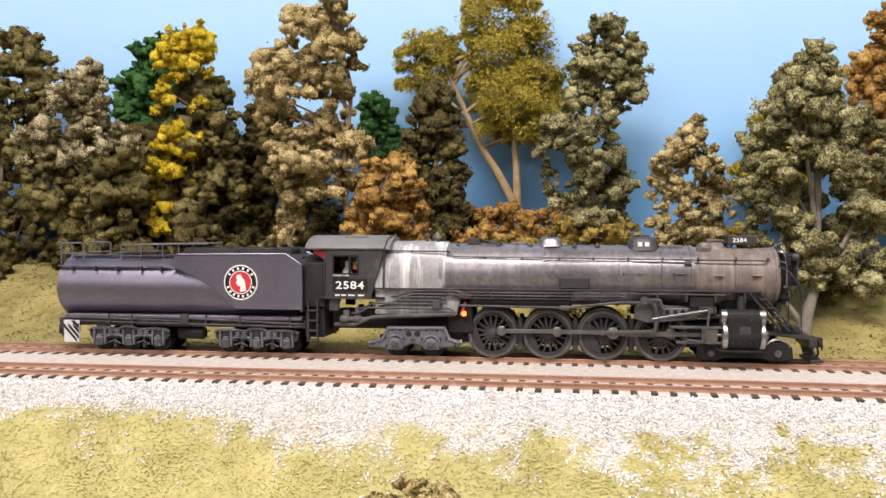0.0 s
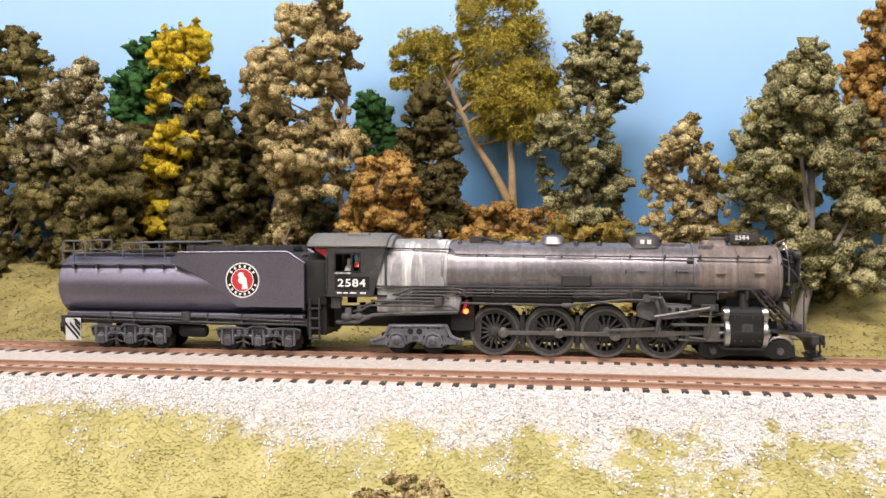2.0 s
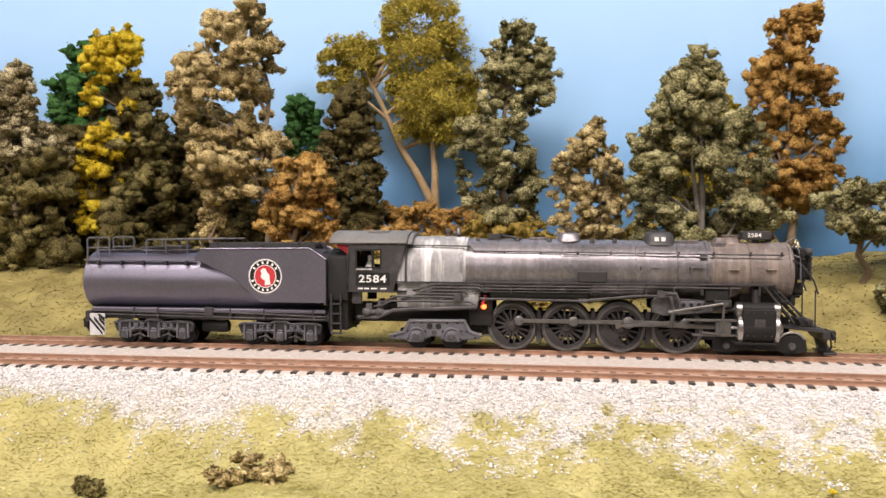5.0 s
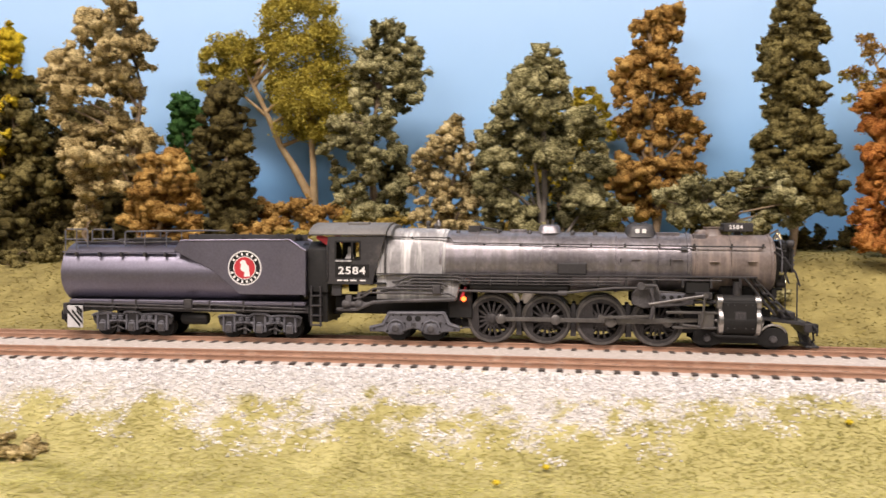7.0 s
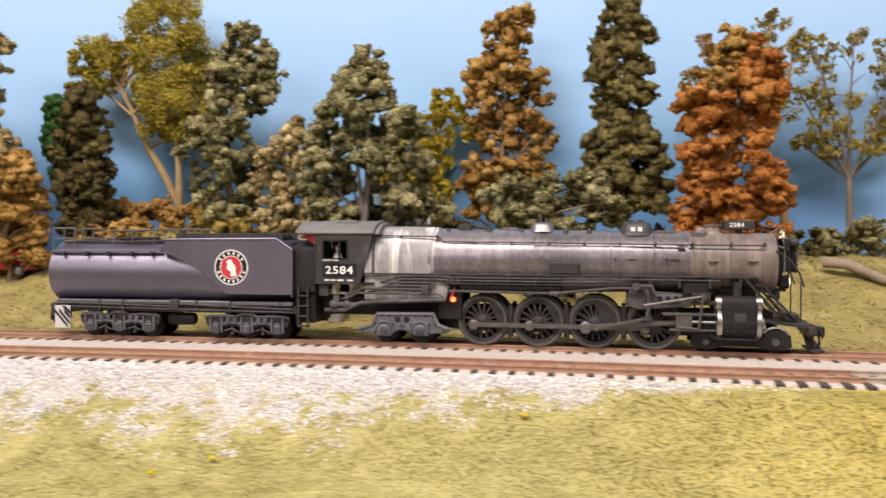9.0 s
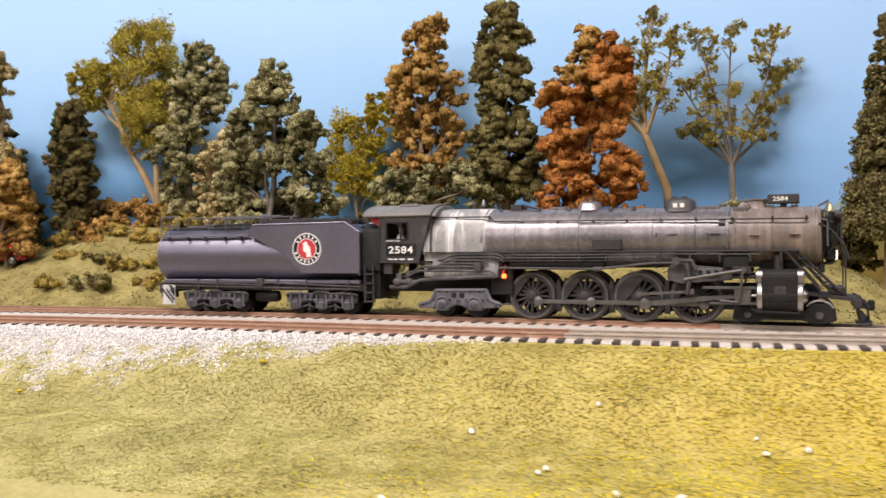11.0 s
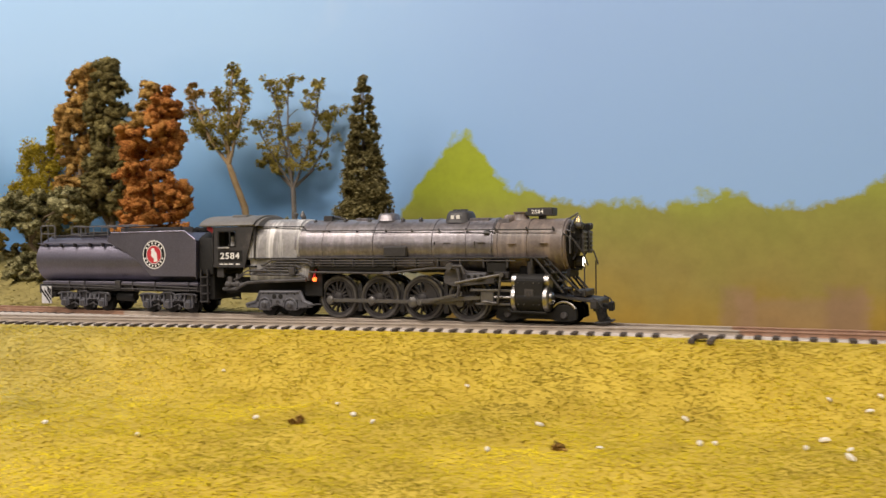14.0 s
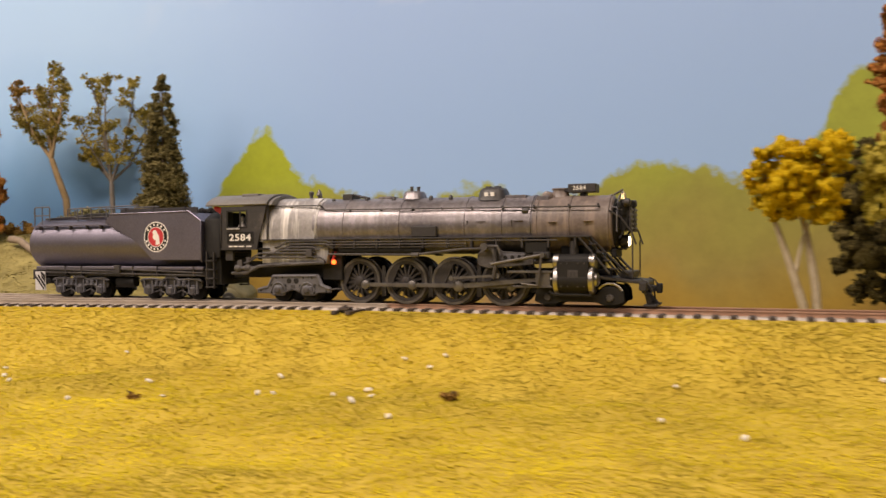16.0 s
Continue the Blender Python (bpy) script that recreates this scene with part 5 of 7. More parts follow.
        for x in (-93, -80, -68, -55, -44):
            part("walkway_bracket", Shape().prism([(x - X, 41.6), (x + 1 - X, 41.6), (x + 1 - X, 43.9), (x - X, 43.9)], min(q * 14.6, q * 16.8), max(q * 14.6, q * 16.8)), M_BLACK, t)
        r = Shape().tube([(x - X, q * 13, z) for x, z in ((-100.3, 44.7), (-100.3, 55.2), (-99.3, 55.9), (-88.5, 55.9), (-87.8, 55.2), (-87.8, 47))], 0.45, 6)
        r.tube([(x - X, q * 13, 50.6) for x in (-100.3, -87.8)], 0.4, 6).tube([(-94 - X, q * 13, z) for z in (45, 55.9)], 0.35, 6)
        part("railing", r, M_CAST, t, "thin grey railing")
        r = Shape().tube([(x - X, q * 9, z) for x, z in ((-69, 47), (-69, 54.2), (-68, 54.8), (-28, 55.4), (-21, 55.4))], 0.42, 6)
        for x in (-58, -46):
            r.tube([(x - X, q * 9, 46), (x - X, q * 9, 55.0)], 0.35, 6)
        part("railing", r, M_CAST, t, "thin grey railing")
    part("tank_deck", Shape().box(-99.5 - X, -36 - X, -6.0, 6.0, 48.4, 49.4), M_TENDER, t, "", 0.3)
    part("water_hatch", Shape().box(-66 - X, -50 - X, -6, 6, 49.2, 51.6), M_BLACK, t, "", 0.6)
    part("water_hatch", Shape().box(-76 - X, -69.5 - X, -4, 4, 49.2, 51.0), M_BLACK, t, "", 0.6)
    part("hatch_pipe", Shape().tube([(x - X, -8, z) for x, z in ((-96, 48.5), (-74, 49.6), (-70, 48.6), (-40, 49.5))], 0.6, 6), M_BLACK, t)
    part("deck_lid", Shape().lathe(((49.9, 4.0), (51.0, 3.6), (51.4, 1.2)), "z", (1 - X, 0, 0), 18), M_BLACK, t)
    # frame, steps, rear
    part("frame", Shape().box(-99 - X, 34 - X, -13.2, 13.2, 13.2, 17.2), M_BLACK, t, "", 0.4)
    part("tank_skirt", Shape().box(-97 - X, 31 - X, -15.6, 15.6, 17.0, 19.2), M_TENDER, t, "", 0.5)
    for q in (-1, 1):
        part("frame_pipe", Shape().tube([(x - X, q * 15.6, z) for x, z in ((-88, 17.4), (-33, 16.2), (-30, 17.6), (31, 15.6))], 0.45, 6), M_DUST, t, "thin grey pipe")
        part("frame_pipe", Shape().tube([(x - X, q * 15.9, z) for x, z in ((-88, 15.6), (31, 14.2))], 0.35, 6), M_DUST, t, "thin grey pipe")
        part("pipe_bracket", Shape().box(-33.5 - X, -29 - X, min(q * 14.5, q * 16.6), max(q * 14.5, q * 16.6), 15.2, 20), M_BLACK, t, "", 0.3)
        for x in (-73, -60, -20, -2, 24):
            part("pipe_clip", Shape().box(x - X, x + 0.8 - X, min(q * 13, q * 16), max(q * 13, q * 16), 13.6, 19.4), M_BLACK, t)
        lad = Shape()
        for x in (33.8, 38.6):
            lad.box(x - X, x + 0.9 - X, min(q * 15.6, q * 16.6), max(q * 15.6, q * 16.6), 7.0, 27.5)
        for z in (7.4, 12.2, 17.2, 22.2):
            lad.box(33.8 - X, 39.5 - X, min(q * 14, q * 17.2), max(q * 14, q * 17.2), z, z + 0.7)
        part("ladder", lad, M_BLACK, t, "black step ladder", 0.1)
        part("rear_step", Shape().box(-98.2 - X, -89.6 - X, min(q * 14.4, q * 15.2), max(q * 14.4, q * 15.2), 4.2, 15.8), M_TAIL, t, "light panel with dark slanted stripes", 0.2)
        for k in range(4):
            a = -98.2 + 2.7 * k
            pts = ((a, 12.5 - 0), (a + 1.4, 12.5), (a + 1.4, 12.5))
            z0 = 15.6
            q0 = [(a, z0 - 3.2), (a, z0 - 1.4), (min(a + 7.4, -89.7), z0 - 1.4 - min(7.4, -89.7 - a) * 1.12), (min(a + 7.4, -89.7), z0 - 3.2 - min(7.4, -89.7 - a) * 1.12)]
            q0 = [(x - X, max(4.4, z)) for x, z in q0]
            part("warning_stripe", Shape().prism(q0[::-1], q * 15.25 - (0.15 if q < 0 else 0), q * 15.25 + (0.15 if q > 0 else 0)), M_PITCH, t, "slanted dark stripe")
        a = -98.2
        part("warning_stripe", Shape().prism([(-94 - X, 15.6), (-92 - X, 15.6), (-89.7 - X, 13.2), (-89.7 - X, 11.2)][::-1], q * 15.25 - (0.15 if q < 0 else 0), q * 15.25 + (0.15 if q > 0 else 0)), M_PITCH, t, "slanted dark stripe")
    part("coupler", Shape().box(-107 - X, -99 - X, -1.6, 1.6, 7.6, 11).box(-109.5 - X, -105.5 - X, -2.6, 2.2, 6.8, 12), M_PITCH, t, "black knuckle coupler", 0.5)
    part("air_hose", Shape().tube([(x - X, -5, z) for x, z in ((-100, 13), (-104.5, 12), (-105.5, 7), (-103.5, 5))], 0.7, 6), M_PITCH, t)
    part("buffer_beam", Shape().box(-101.5 - X, -98.5 - X, -14, 14, 11, 17), M_BLACK, t, "", 0.4)
    # six-wheel trucks
    for xs in ((-79.2, -63.1, -46.9), (-10.1, 6.2, 22.2)):
        for q in (-1, 1):
            fr = [(xs[0] - 6, 8.8), (xs[0] - 6, 11.2), (xs[0] + 3, 12.4), (xs[1] - 5, 11.4), (xs[1] - 3, 13.4), (xs[1] + 3, 13.4), (xs[1] + 5, 11.4), (xs[2] - 3, 12.4), (xs[2] + 6, 11.2), (xs[2] + 6, 8.8)]
            low = [(xs[2] + 5, 6.4), (xs[2] - 5, 6.0), (xs[1] + 8, 7.4), (xs[1] + 4, 5.8), (xs[1] - 4, 5.8), (xs[1] - 8, 7.4), (xs[0] + 5, 6.0), (xs[0] - 5, 6.4)]
            outline = [(x - X, z) for x, z in (fr + low)]
            tf = part("truck_frame", Shape().prism(outline[::-1], q * 12.2 - 0.5, q * 12.2 + 0.5), M_BLACK, t, "dusty cast truck side frame", 0.2)
            top = [(x - X, q * 13.0, z) for x, z in ((xs[0] - 6, 10.6), (xs[0] - 4, 11.6), (xs[0] + 3, 11.9), (xs[1] - 5.5, 11.2), (xs[1] - 3, 12.8), (xs[1] + 3, 12.8), (xs[1] + 5.5, 11.2), (xs[2] - 3, 11.9), (xs[2] + 4, 11.6), (xs[2] + 6, 10.6))]
            part("top_chord", Shape().tube(top, 0.75, 6), M_CAST, tf, "grey top chord")
            for xa, xb in ((xs[0] + 3, xs[1] - 3), (xs[1] + 3, xs[2] - 3)):
                part("bottom_chord", Shape().tube([(x - X, q * 13.0, z) for x, z in ((xa, 7.4), (xa + 2.2, 8.2), (xb - 2.2, 8.2), (xb, 7.4))], 0.7, 6), M_CAST, tf)
            for x in xs:
                for d in (-2.9, 2.9):
                    part("pedestal", Shape().box(x + d - 0.55 - X, x + d + 0.55 - X, q * 13.0 - 0.8, q * 13.0 + 0.8, 3.4, 11.4), M_CAST, tf, "", 0.2)
                part("axle_box", Shape().box(x - 1.9 - X, x + 1.9 - X, q * 13.4 - 1.1, q * 13.4 + 1.1, 2.8, 7.4).prism([(x - 1.7 - X, 7.4), (x + 1.7 - X, 7.4), (x + 1.1 - X, 8.5), (x - 1.1 - X, 8.5)], q * 13.4 - 0.8, q * 13.4 + 0.8), M_CAST, tf, "", 0.45)
                part("axle_lid", Shape().box(x - 1.4 - X, x + 1.4 - X, q * 14.6 - 0.25, q * 14.6 + 0.25, 3.3, 6.6), M_DUST, tf, "", 0.15)
                for d in (-4.6, 4.6):
                    part("bolt", Shape().lathe(((-0.7, 0.5), (0.7, 0.5)), "y", (x + d - X, q * 13.3, 10.2), 8), M_PITCH, tf)
            for x in ((xs[0] + xs[1]) / 2, (xs[1] + xs[2]) / 2):
                for d in (-1.7, 1.9):
                    part("spring", Shape().lathe([(8.0 + 0.42 * k, 1.15 if k % 2 else 1.6) for k in range(8)], "z", (x + d - X, q * 13.2, 0), 10), M_CAST, tf)
                part("brake_shoe", Shape().box(x - 0.7 - X, x + 0.9 - X, q * 11.5 - 1, q * 11.5 + 1, 2.2, 7), M_BLACK, tf)
                part("brake_rod", Shape().tube(((x - 3.6 - X, q * 12.8, 4.2), (x - X, q * 13.2, 5.4), (x + 3.4 - X, q * 12.8, 3.6)), 0.4, 6), M_DUST, tf)
        for x in xs:
            wheelset(t, x, 5.25, 5.25, origin=X)
    part("air_tank", Shape().lathe(((-37 - X, 2.6), (-36 - X, 3.2), (-24 - X, 3.2), (-23 - X, 2.6)), "x", (0, -9, 9.5), 16), M_PITCH, t)
    # round emblem, its lettering as plain bars
    for q in (-1, 1):
        y = q * 18.02
        d = q * 0.06
        e = part("emblem", Shape().lathe(((y, 8.8), (y + d, 8.8)), "y", (0 - X, 0, 36.4), 48), M_WHITE, t, "white-rimmed round emblem")
        part("emblem_ring", Shape().lathe(((y + d, 8.2), (y + 2 * d, 8.2)), "y", (0 - X, 0, 36.4), 48), M_PITCH, e, "black ring")
        part("emblem_disc", Shape().lathe(((y + 2 * d, 5.9), (y + 3 * d, 5.9)), "y", (0 - X, 0, 36.4), 40), M_WHITE, e)
        part("emblem_centre", Shape().lathe(((y + 3 * d, 5.5), (y + 4 * d, 5.5)), "y", (0 - X, 0, 36.4), 40), M_RED, e, "red disc")
        goat = [(-0.2, -4.6), (2.9, -4.2), (2.5, -1.5), (2.2, 0.9), (1.0, 2.2), (0.2, 3.9), (-1.3, 4.0), (-2.5, 2.7), (-1.7, 1.7), (-2.3, -0.4), (-1.2, -1.7), (0.0, -2.0)]
        part("emblem_figure", Shape().prism([(a * (1 if q < 0 else -1) - X, b + 36.4) for a, b in (goat if q < 0 else goat[::-1])], min(y + 4 * d, y + 5 * d), max(y + 4 * d, y + 5 * d)), M_WHITE, e, "plain white shape")
        bars = Shape()
        for a in [math.radians(v) for v in (35, 57, 79, 101, 123, 145)] + [math.radians(v) for v in range(200, 345, 20)]:
            c, s = math.cos(a), math.sin(a)
            pts = [(0 - X + c * r - s * w, 36.4 + s * r + c * w) for r, w in ((6.4, -0.5), (7.7, -0.5), (7.7, 0.5), (6.4, 0.5))]
            bars.prism(pts, min(y + 2 * d, y + 3 * d), max(y + 2 * d, y + 3 * d))
        part("emblem_bars", bars, M_WHITE, e, "plain white bars")
    return t


def build_loco():
    t = thing("steam_locomotive", "grimy black model steam locomotive with eight drivers", "locomotive")
    X = LOCO_X

    def P(name, s, m, label="", edge=0.0, parent=None, at=None, sharp=35):
        s.v = [(x - X, y, z) for x, y, z in s.v]
        return part(name, s, m, parent or t, label, edge, sharp)

    zc = 40.4
    boiler = P("boiler", Shape().lathe(((100, 15.6), (118, 15.4), (150, 15.1), (151, 14.9), (186, 14.6), (221, 14.2)), "x", (0, 0, zc), 56), M_BOILER, "grimy grey-black boiler")
    P("smokebox", Shape().lathe(((221, 14.1), (257, 13.7), (258.6, 13.2), (259.2, 12.0)), "x", (0, 0, zc - 0.3), 56), M_SMOKE, "sooty brown-grey smokebox")
    for x, r, w in ((118, 15.45, 1.0), (150.3, 15.2, 0.9), (186, 14.75, 0.9), (205.5, 14.5, 0.5), (219.6, 14.5, 1.4), (223, 14.25, 0.7), (239, 14.1, 0.4), (257.2, 13.9, 1.0)):
        P("boiler_band", Shape().lathe(((x - w / 2, r), (x - w / 2 + 0.12, r + 0.22), (x + w / 2 - 0.12, r + 0.22), (x + w / 2, r)), "x", (0, 0, zc if x < 221 else zc - 0.3), 56), M_BOILER if x < 221 else M_SMOKE, "", parent=boiler if x < 221 else None)
    # firebox: tapering wrapper behind the boiler
    fb = Shape()
    vs, fs = [], []
    sec = ((62.0, 16.6, 33.0, 56.8), (86, 16.2, 33.6, 57.0), (101.5, 15.6, 34.0, 56.6))
    m = 17
    for x, w, z0, z1 in sec:
        for k in range(m):
            a = math.pi * k / (m - 1)
            c, s = math.cos(a), math.sin(a)
            vs.append((x, w * math.copysign(abs(c) ** 0.62, c), z0 + (z1 - z0) * s ** 0.82))
    for i in range(2):
        fs += [(i * m + k, i * m + k + 1, (i + 1) * m + k + 1, (i + 1) * m + k) for k in range(m - 1)]
        fs.append((i * m + m - 1, i * m, (i + 1) * m, (i + 1) * m + m - 1))
    fs += [tuple(range(m)), tuple(2 * m + k for k in range(m - 1, -1, -1))]
    fb.add(vs, fs)
    P("firebox", fb, M_LIMED, "firebox wrapper streaked with white lime")
    P("firebox_band", Shape().lathe(((101.2, 15.7), (101.6, 16.0), (102.6, 16.0), (103, 15.7)), "x", (0, 0, zc), 56), M_LIMED)
    P("firebox_skirt", Shape().prism(((68, 21), (108.5, 21), (110, 28.5), (106, 33.8), (68, 33.8)), -14.8, 14.8), M_LIMED, "grey ash pan side", 0.4)
    for q in (-1, 1):
        for z, xa, xb in ((33.0, 76, 112), (31.4, 78, 112), (29.8, 73, 104), (28.2, 70, 102), (26.6, 58, 99), (24.4, 56, 108)):
            pts = [(xa, q * 14.5, z - 3.2), (xa + 4, q * 16.0, z - 2.6), (xa + 9, q * 16.3, z), (xb - 3, q * 16.3, z), (xb, q * 15.8, z - 1.6)]
            P("pipe", Shape().tube(pts, 0.5, 7), M_DUST, "thin dusty pipe")
        P("feed_pipe", Shape().tube(((47, q * 13, 15.5), (58, q * 15, 15.8), (66, q * 15.5, 19.5), (76, q * 15.6, 20.2), (108, q * 15.8, 21.6)), 0.95, 8), M_DUST, "dusty feed pipe")
        P("injector", Shape().lathe(((50, 1.2), (50.8, 2.0), (54, 2.0), (54.6, 1.3), (57, 1.3), (57.6, 2.2), (60.4, 2.2), (61, 1.2), (64, 1.2)), "x", (0, q * 14.4, 18.4), 14).box(52, 55, q * 14.4 - 1, q * 14.4 + 1, 18, 23).box(58, 60, q * 14.4 - 1, q * 14.4 + 1, 18, 24.5), M_DUST, "dusty injector", 0.1)
        P("blowdown_box", Shape().box(97, 101, q * 16.4 - 1.2, q * 16.4 + 1.2, 24.4, 28.8), M_DUST, "", 0.3)
        if q < 0:
            P("firebox_lamp", Shape().lathe(((-0.8, 0.8), (-0.4, 1.25), (0.4, 1.25), (0.8, 0.8)), "y", (112.0, -13.4, 21.8), 14), M_FIRE, "small glowing red lamp under the firebox")
        P("ash_pan", Shape().box(104, 116, min(q * 7, q * 11.5), max(q * 7, q * 11.5), 12, 27), M_PITCH, "", 0.5)
        P("stay_bar", Shape().tube(((110.5, q * 13, 21), (112.6, q * 12.4, 27.5)), 0.7, 6), M_RED, "red pipe")
        # running board and the bundle of pipes below it
        P("running_board", Shape().box(108, 250, min(q * 11, q * 16.6), max(q * 11, q * 16.6), 33.6, 34.4), M_BLACK, "long running board", 0.15)
        P("board_edge", Shape().box(66, 109, min(q * 14, q * 16.9), max(q * 14, q * 16.9), 33.7, 34.3), M_BLACK, "", 0.15)
        for z, y in ((32.4, 16.0), (31.0, 16.2), (29.7, 15.6)):
            P("board_pipe", Shape().tube(((106, q * y, z), (150, q * y, z), (188, q * y, z + 0.2), (234, q * y, z))[:4 if z > 31 else 3], 0.38, 6), M_DUST, "thin pipe under the running board")
        for x in range(112, 246, 13):
            P("board_bracket", Shape().prism(((x, 29), (x + 1, 29), (x + 1, 33.6), (x, 33.6)), min(q * 13.5, q * 16.2), max(q * 13.5, q * 16.2)), M_BLACK)
        P("air_reservoir", Shape().lathe(((115, 1.6), (116, 2.5), (163, 2.5), (164, 1.6)), "x", (0, q * 12.6, 28.2), 18), M_PITCH, "long black air tank")
        P("sand_box", Shape().box(158, 172, min(q * 12, q * 16.2), max(q * 12, q * 16.2), 34.4, 40.2), M_BLACK, "", 0.6)
        P("reach_rod", Shape().tube(((110, q * 15.9, 26.0), (160, q * 16.4, 25.6), (186, q * 16.4, 28.4), (203, q * 16.0, 28.6)), 0.6, 6).lathe(((158.5, 1.2), (162.5, 1.2)), "x", (0, q * 16.4, 25.6), 10), M_DUST, "long reversing rod")
        # handrail
        hr = Shape().tube([(x, q * 13.6, z) for x, z in ((72, 52.4), (105, 52.0), (107, 49.6), (200, 48.6), (254, 48.2))], 0.36, 6)
        rail = P("handrail", hr, M_BLACK, "thin handrail along the boiler")
        for x in (86, 104, 122, 140, 158, 174, 190, 206, 222, 239, 253):
            P("handrail_post", Shape().tube(((x, q * 11.6, 48.0 if x > 105 else 51.6), (x, q * 13.7, 49.2 if x > 105 else 52.2)), 0.55, 6), M_PITCH, parent=rail)
        P("sand_pipe", Shape().tube([(x, q * y, z) for x, y, z in ((128, 13.2, 47.2), (190, 12.6, 46.8), (222, 12.6, 46.6))], 0.4, 6).lathe(((216, 1.3), (219, 1.3)), "x", (0, q * 12.9, 46.8), 8), M_BLACK)
        for x, z in ((193, 42.2), (212, 42.2), (229, 41.4), (246, 41.6)):
            P("boiler_step", Shape().box(x, x + 4.5, min(q * 13.4, q * 15.2), max(q * 13.4, q * 15.2), z - 0.5, z), M_SMOKE if x > 220 else M_BOILER, "", 0.15)
        for x in (188, 211):
            P("washout_plug", Shape().tube(((x, q * 13.4, 37), (x, q * 14.9, 42.5)), 0.3, 5), M_BLACK)
        P("steam_pipe", Shape().lathe(((23.5, 2.7), (24.6, 2.7), (25, 2.1), (32.0, 2.1)), "z", (241.5, q * 13.4, 0), 18), M_BLACK, "", sharp=50)
        # cylinders with bright heads
        c = P("cylinder", Shape().lathe(((234.4, 6.6), (249.4, 6.6)), "x", (0, q * 13.2, 13.6), 32).lathe(((233.6, 3.6), (250.2, 3.6)), "x", (0, q * 13.8, 22.2), 24).box(234.4, 249.4, min(q * 8, q * 19.6), max(q * 8, q * 19.6), 13.6, 22.6), M_PITCH, "black cylinder with bright ends", 0.3)
        for xa, xb in ((232.2, 234.6), (249.2, 251.6)):
            mid = xa if xa < 240 else xb
            P("cylinder_head", Shape().lathe(((xa, 6.3 if mid == xa else 6.9), (xa + 0.5, 6.9), (xb - 0.5, 6.9), (xb, 6.3 if mid == xb else 6.9)), "x", (0, q * 13.2, 13.6), 32), M_CHROME, "bright ring", parent=c)
            P("valve_head", Shape().lathe(((xa - 0.4, 3.2), (xa, 3.7), (xb, 3.7), (xb + 0.4, 3.2)), "x", (0, q * 13.8, 22.2), 24), M_CHROME, "bright ring", parent=c)
        P("head_boss", Shape().lathe(((251.6, 3.6), (252.6, 3.2), (253.6, 1.6)), "x", (0, q * 13.2, 13.6), 20), M_CHROME, "", parent=c)
        P("maker_plate", Shape().box(239.6, 244.6, q * 19.62 - 0.1, q * 19.62 + 0.1, 14.6, 18.4), M_BLACK, "small worn plate", 0.08, parent=c)
        P("plate_bars", Shape().box(240.2, 244.0, q * 19.75 - 0.06, q * 19.75 + 0.06, 17.4, 17.9).box(240.2, 240.7, q * 19.75 - 0.06, q * 19.75 + 0.06, 15, 17.4).box(241.9, 242.3, q * 19.75 - 0.06, q * 19.75 + 0.06, 15, 17.4).box(243.5, 244, q * 19.75 - 0.06, q * 19.75 + 0.06, 15, 17.4), M_DUST, "", parent=c)
        P("drain_pipe", Shape().tube(((230, q * 16.5, 8), (232, q * 16.8, 6.6), (250, q * 16.8, 6.4)), 0.6, 6), M_PITCH, parent=c)
        # guides and valve gear frame
        P("slide_bar", Shape().box(209, 233.4, q * 15.6 - 0.9, q * 15.6 + 0.9, 16.6, 17.8), M_STEEL, "bright slide bar", 0.2)
        P("slide_bar", Shape().box(212, 233.4, q * 15.6 - 0.9, q * 15.6 + 0.9, 9.6, 10.6), M_STEEL, "bright slide bar", 0.2)
        P("valve_gear_frame", Shape().prism(((193, 20.5), (199, 18.6), (222, 20.6), (222, 26.2), (206, 27.2), (203, 30.6), (197, 30.6), (193, 25.5)), min(q * 12.6, q * 14.2), max(q * 12.6, q * 14.2)), M_DUST, "dusty valve gear bracket", 0.4)
        P("expansion_link", Shape().tube([(201.4 + 1.6 * math.cos(a), q * 16.4, 21.2 + 7.6 * math.sin(a)) for a in (-1.3, -0.8, -0.3, 0.3, 0.8, 1.3)], 1.0, 8), M_DUST, "curved valve link")
        P("reverse_lever", Shape().tube(((197, q * 16.2, 29.8), (204.5, q * 16.6, 29.6), (206, q * 16.6, 25.4)), 0.8, 7).lathe(((-1.5, 1.9), (1.5, 1.9)), "y", (197.4, q * 15.8, 29.4), 14), M_DUST)
        P("radius_rod", Shape().tube(((201, q * 17.0, 20.8), (226, q * 17.2, 25.2), (228, q * 17.2, 25.4)), 0.75, 7).lathe(((-1, 1.2), (1, 1.2)), "y", (227, q * 17.2, 25.3), 12), M_STEEL, "steel radius rod")
        P("valve_stem", Shape().tube(((222, q * 13.8, 22.2), (234, q * 13.8, 22.2)), 1.0, 8).box(222, 230, min(q * 12, q * 16), max(q * 12, q * 16), 23.4, 26.8), M_BLACK, "", 0.3)
        P("lubricator", Shape().box(218, 229, min(q * 11, q * 15.6), max(q * 11, q * 15.6), 26, 32), M_PITCH, "", 0.5)
        P("main_frame", Shape().box(110, 258, min(q * 4.6, q * 6.2), max(q * 4.6, q * 6.2), 6.5, 18.5), M_PITCH, "", 0.3)
        for x in (139, 165.6, 192):
            P("brake_hanger", Shape().prism(((x - 1.4, 4), (x + 1.4, 4), (x + 1, 20), (x - 1, 20)), min(q * 7, q * 8.6), max(q * 7, q * 8.6)), M_BLACK, "", 0.2)
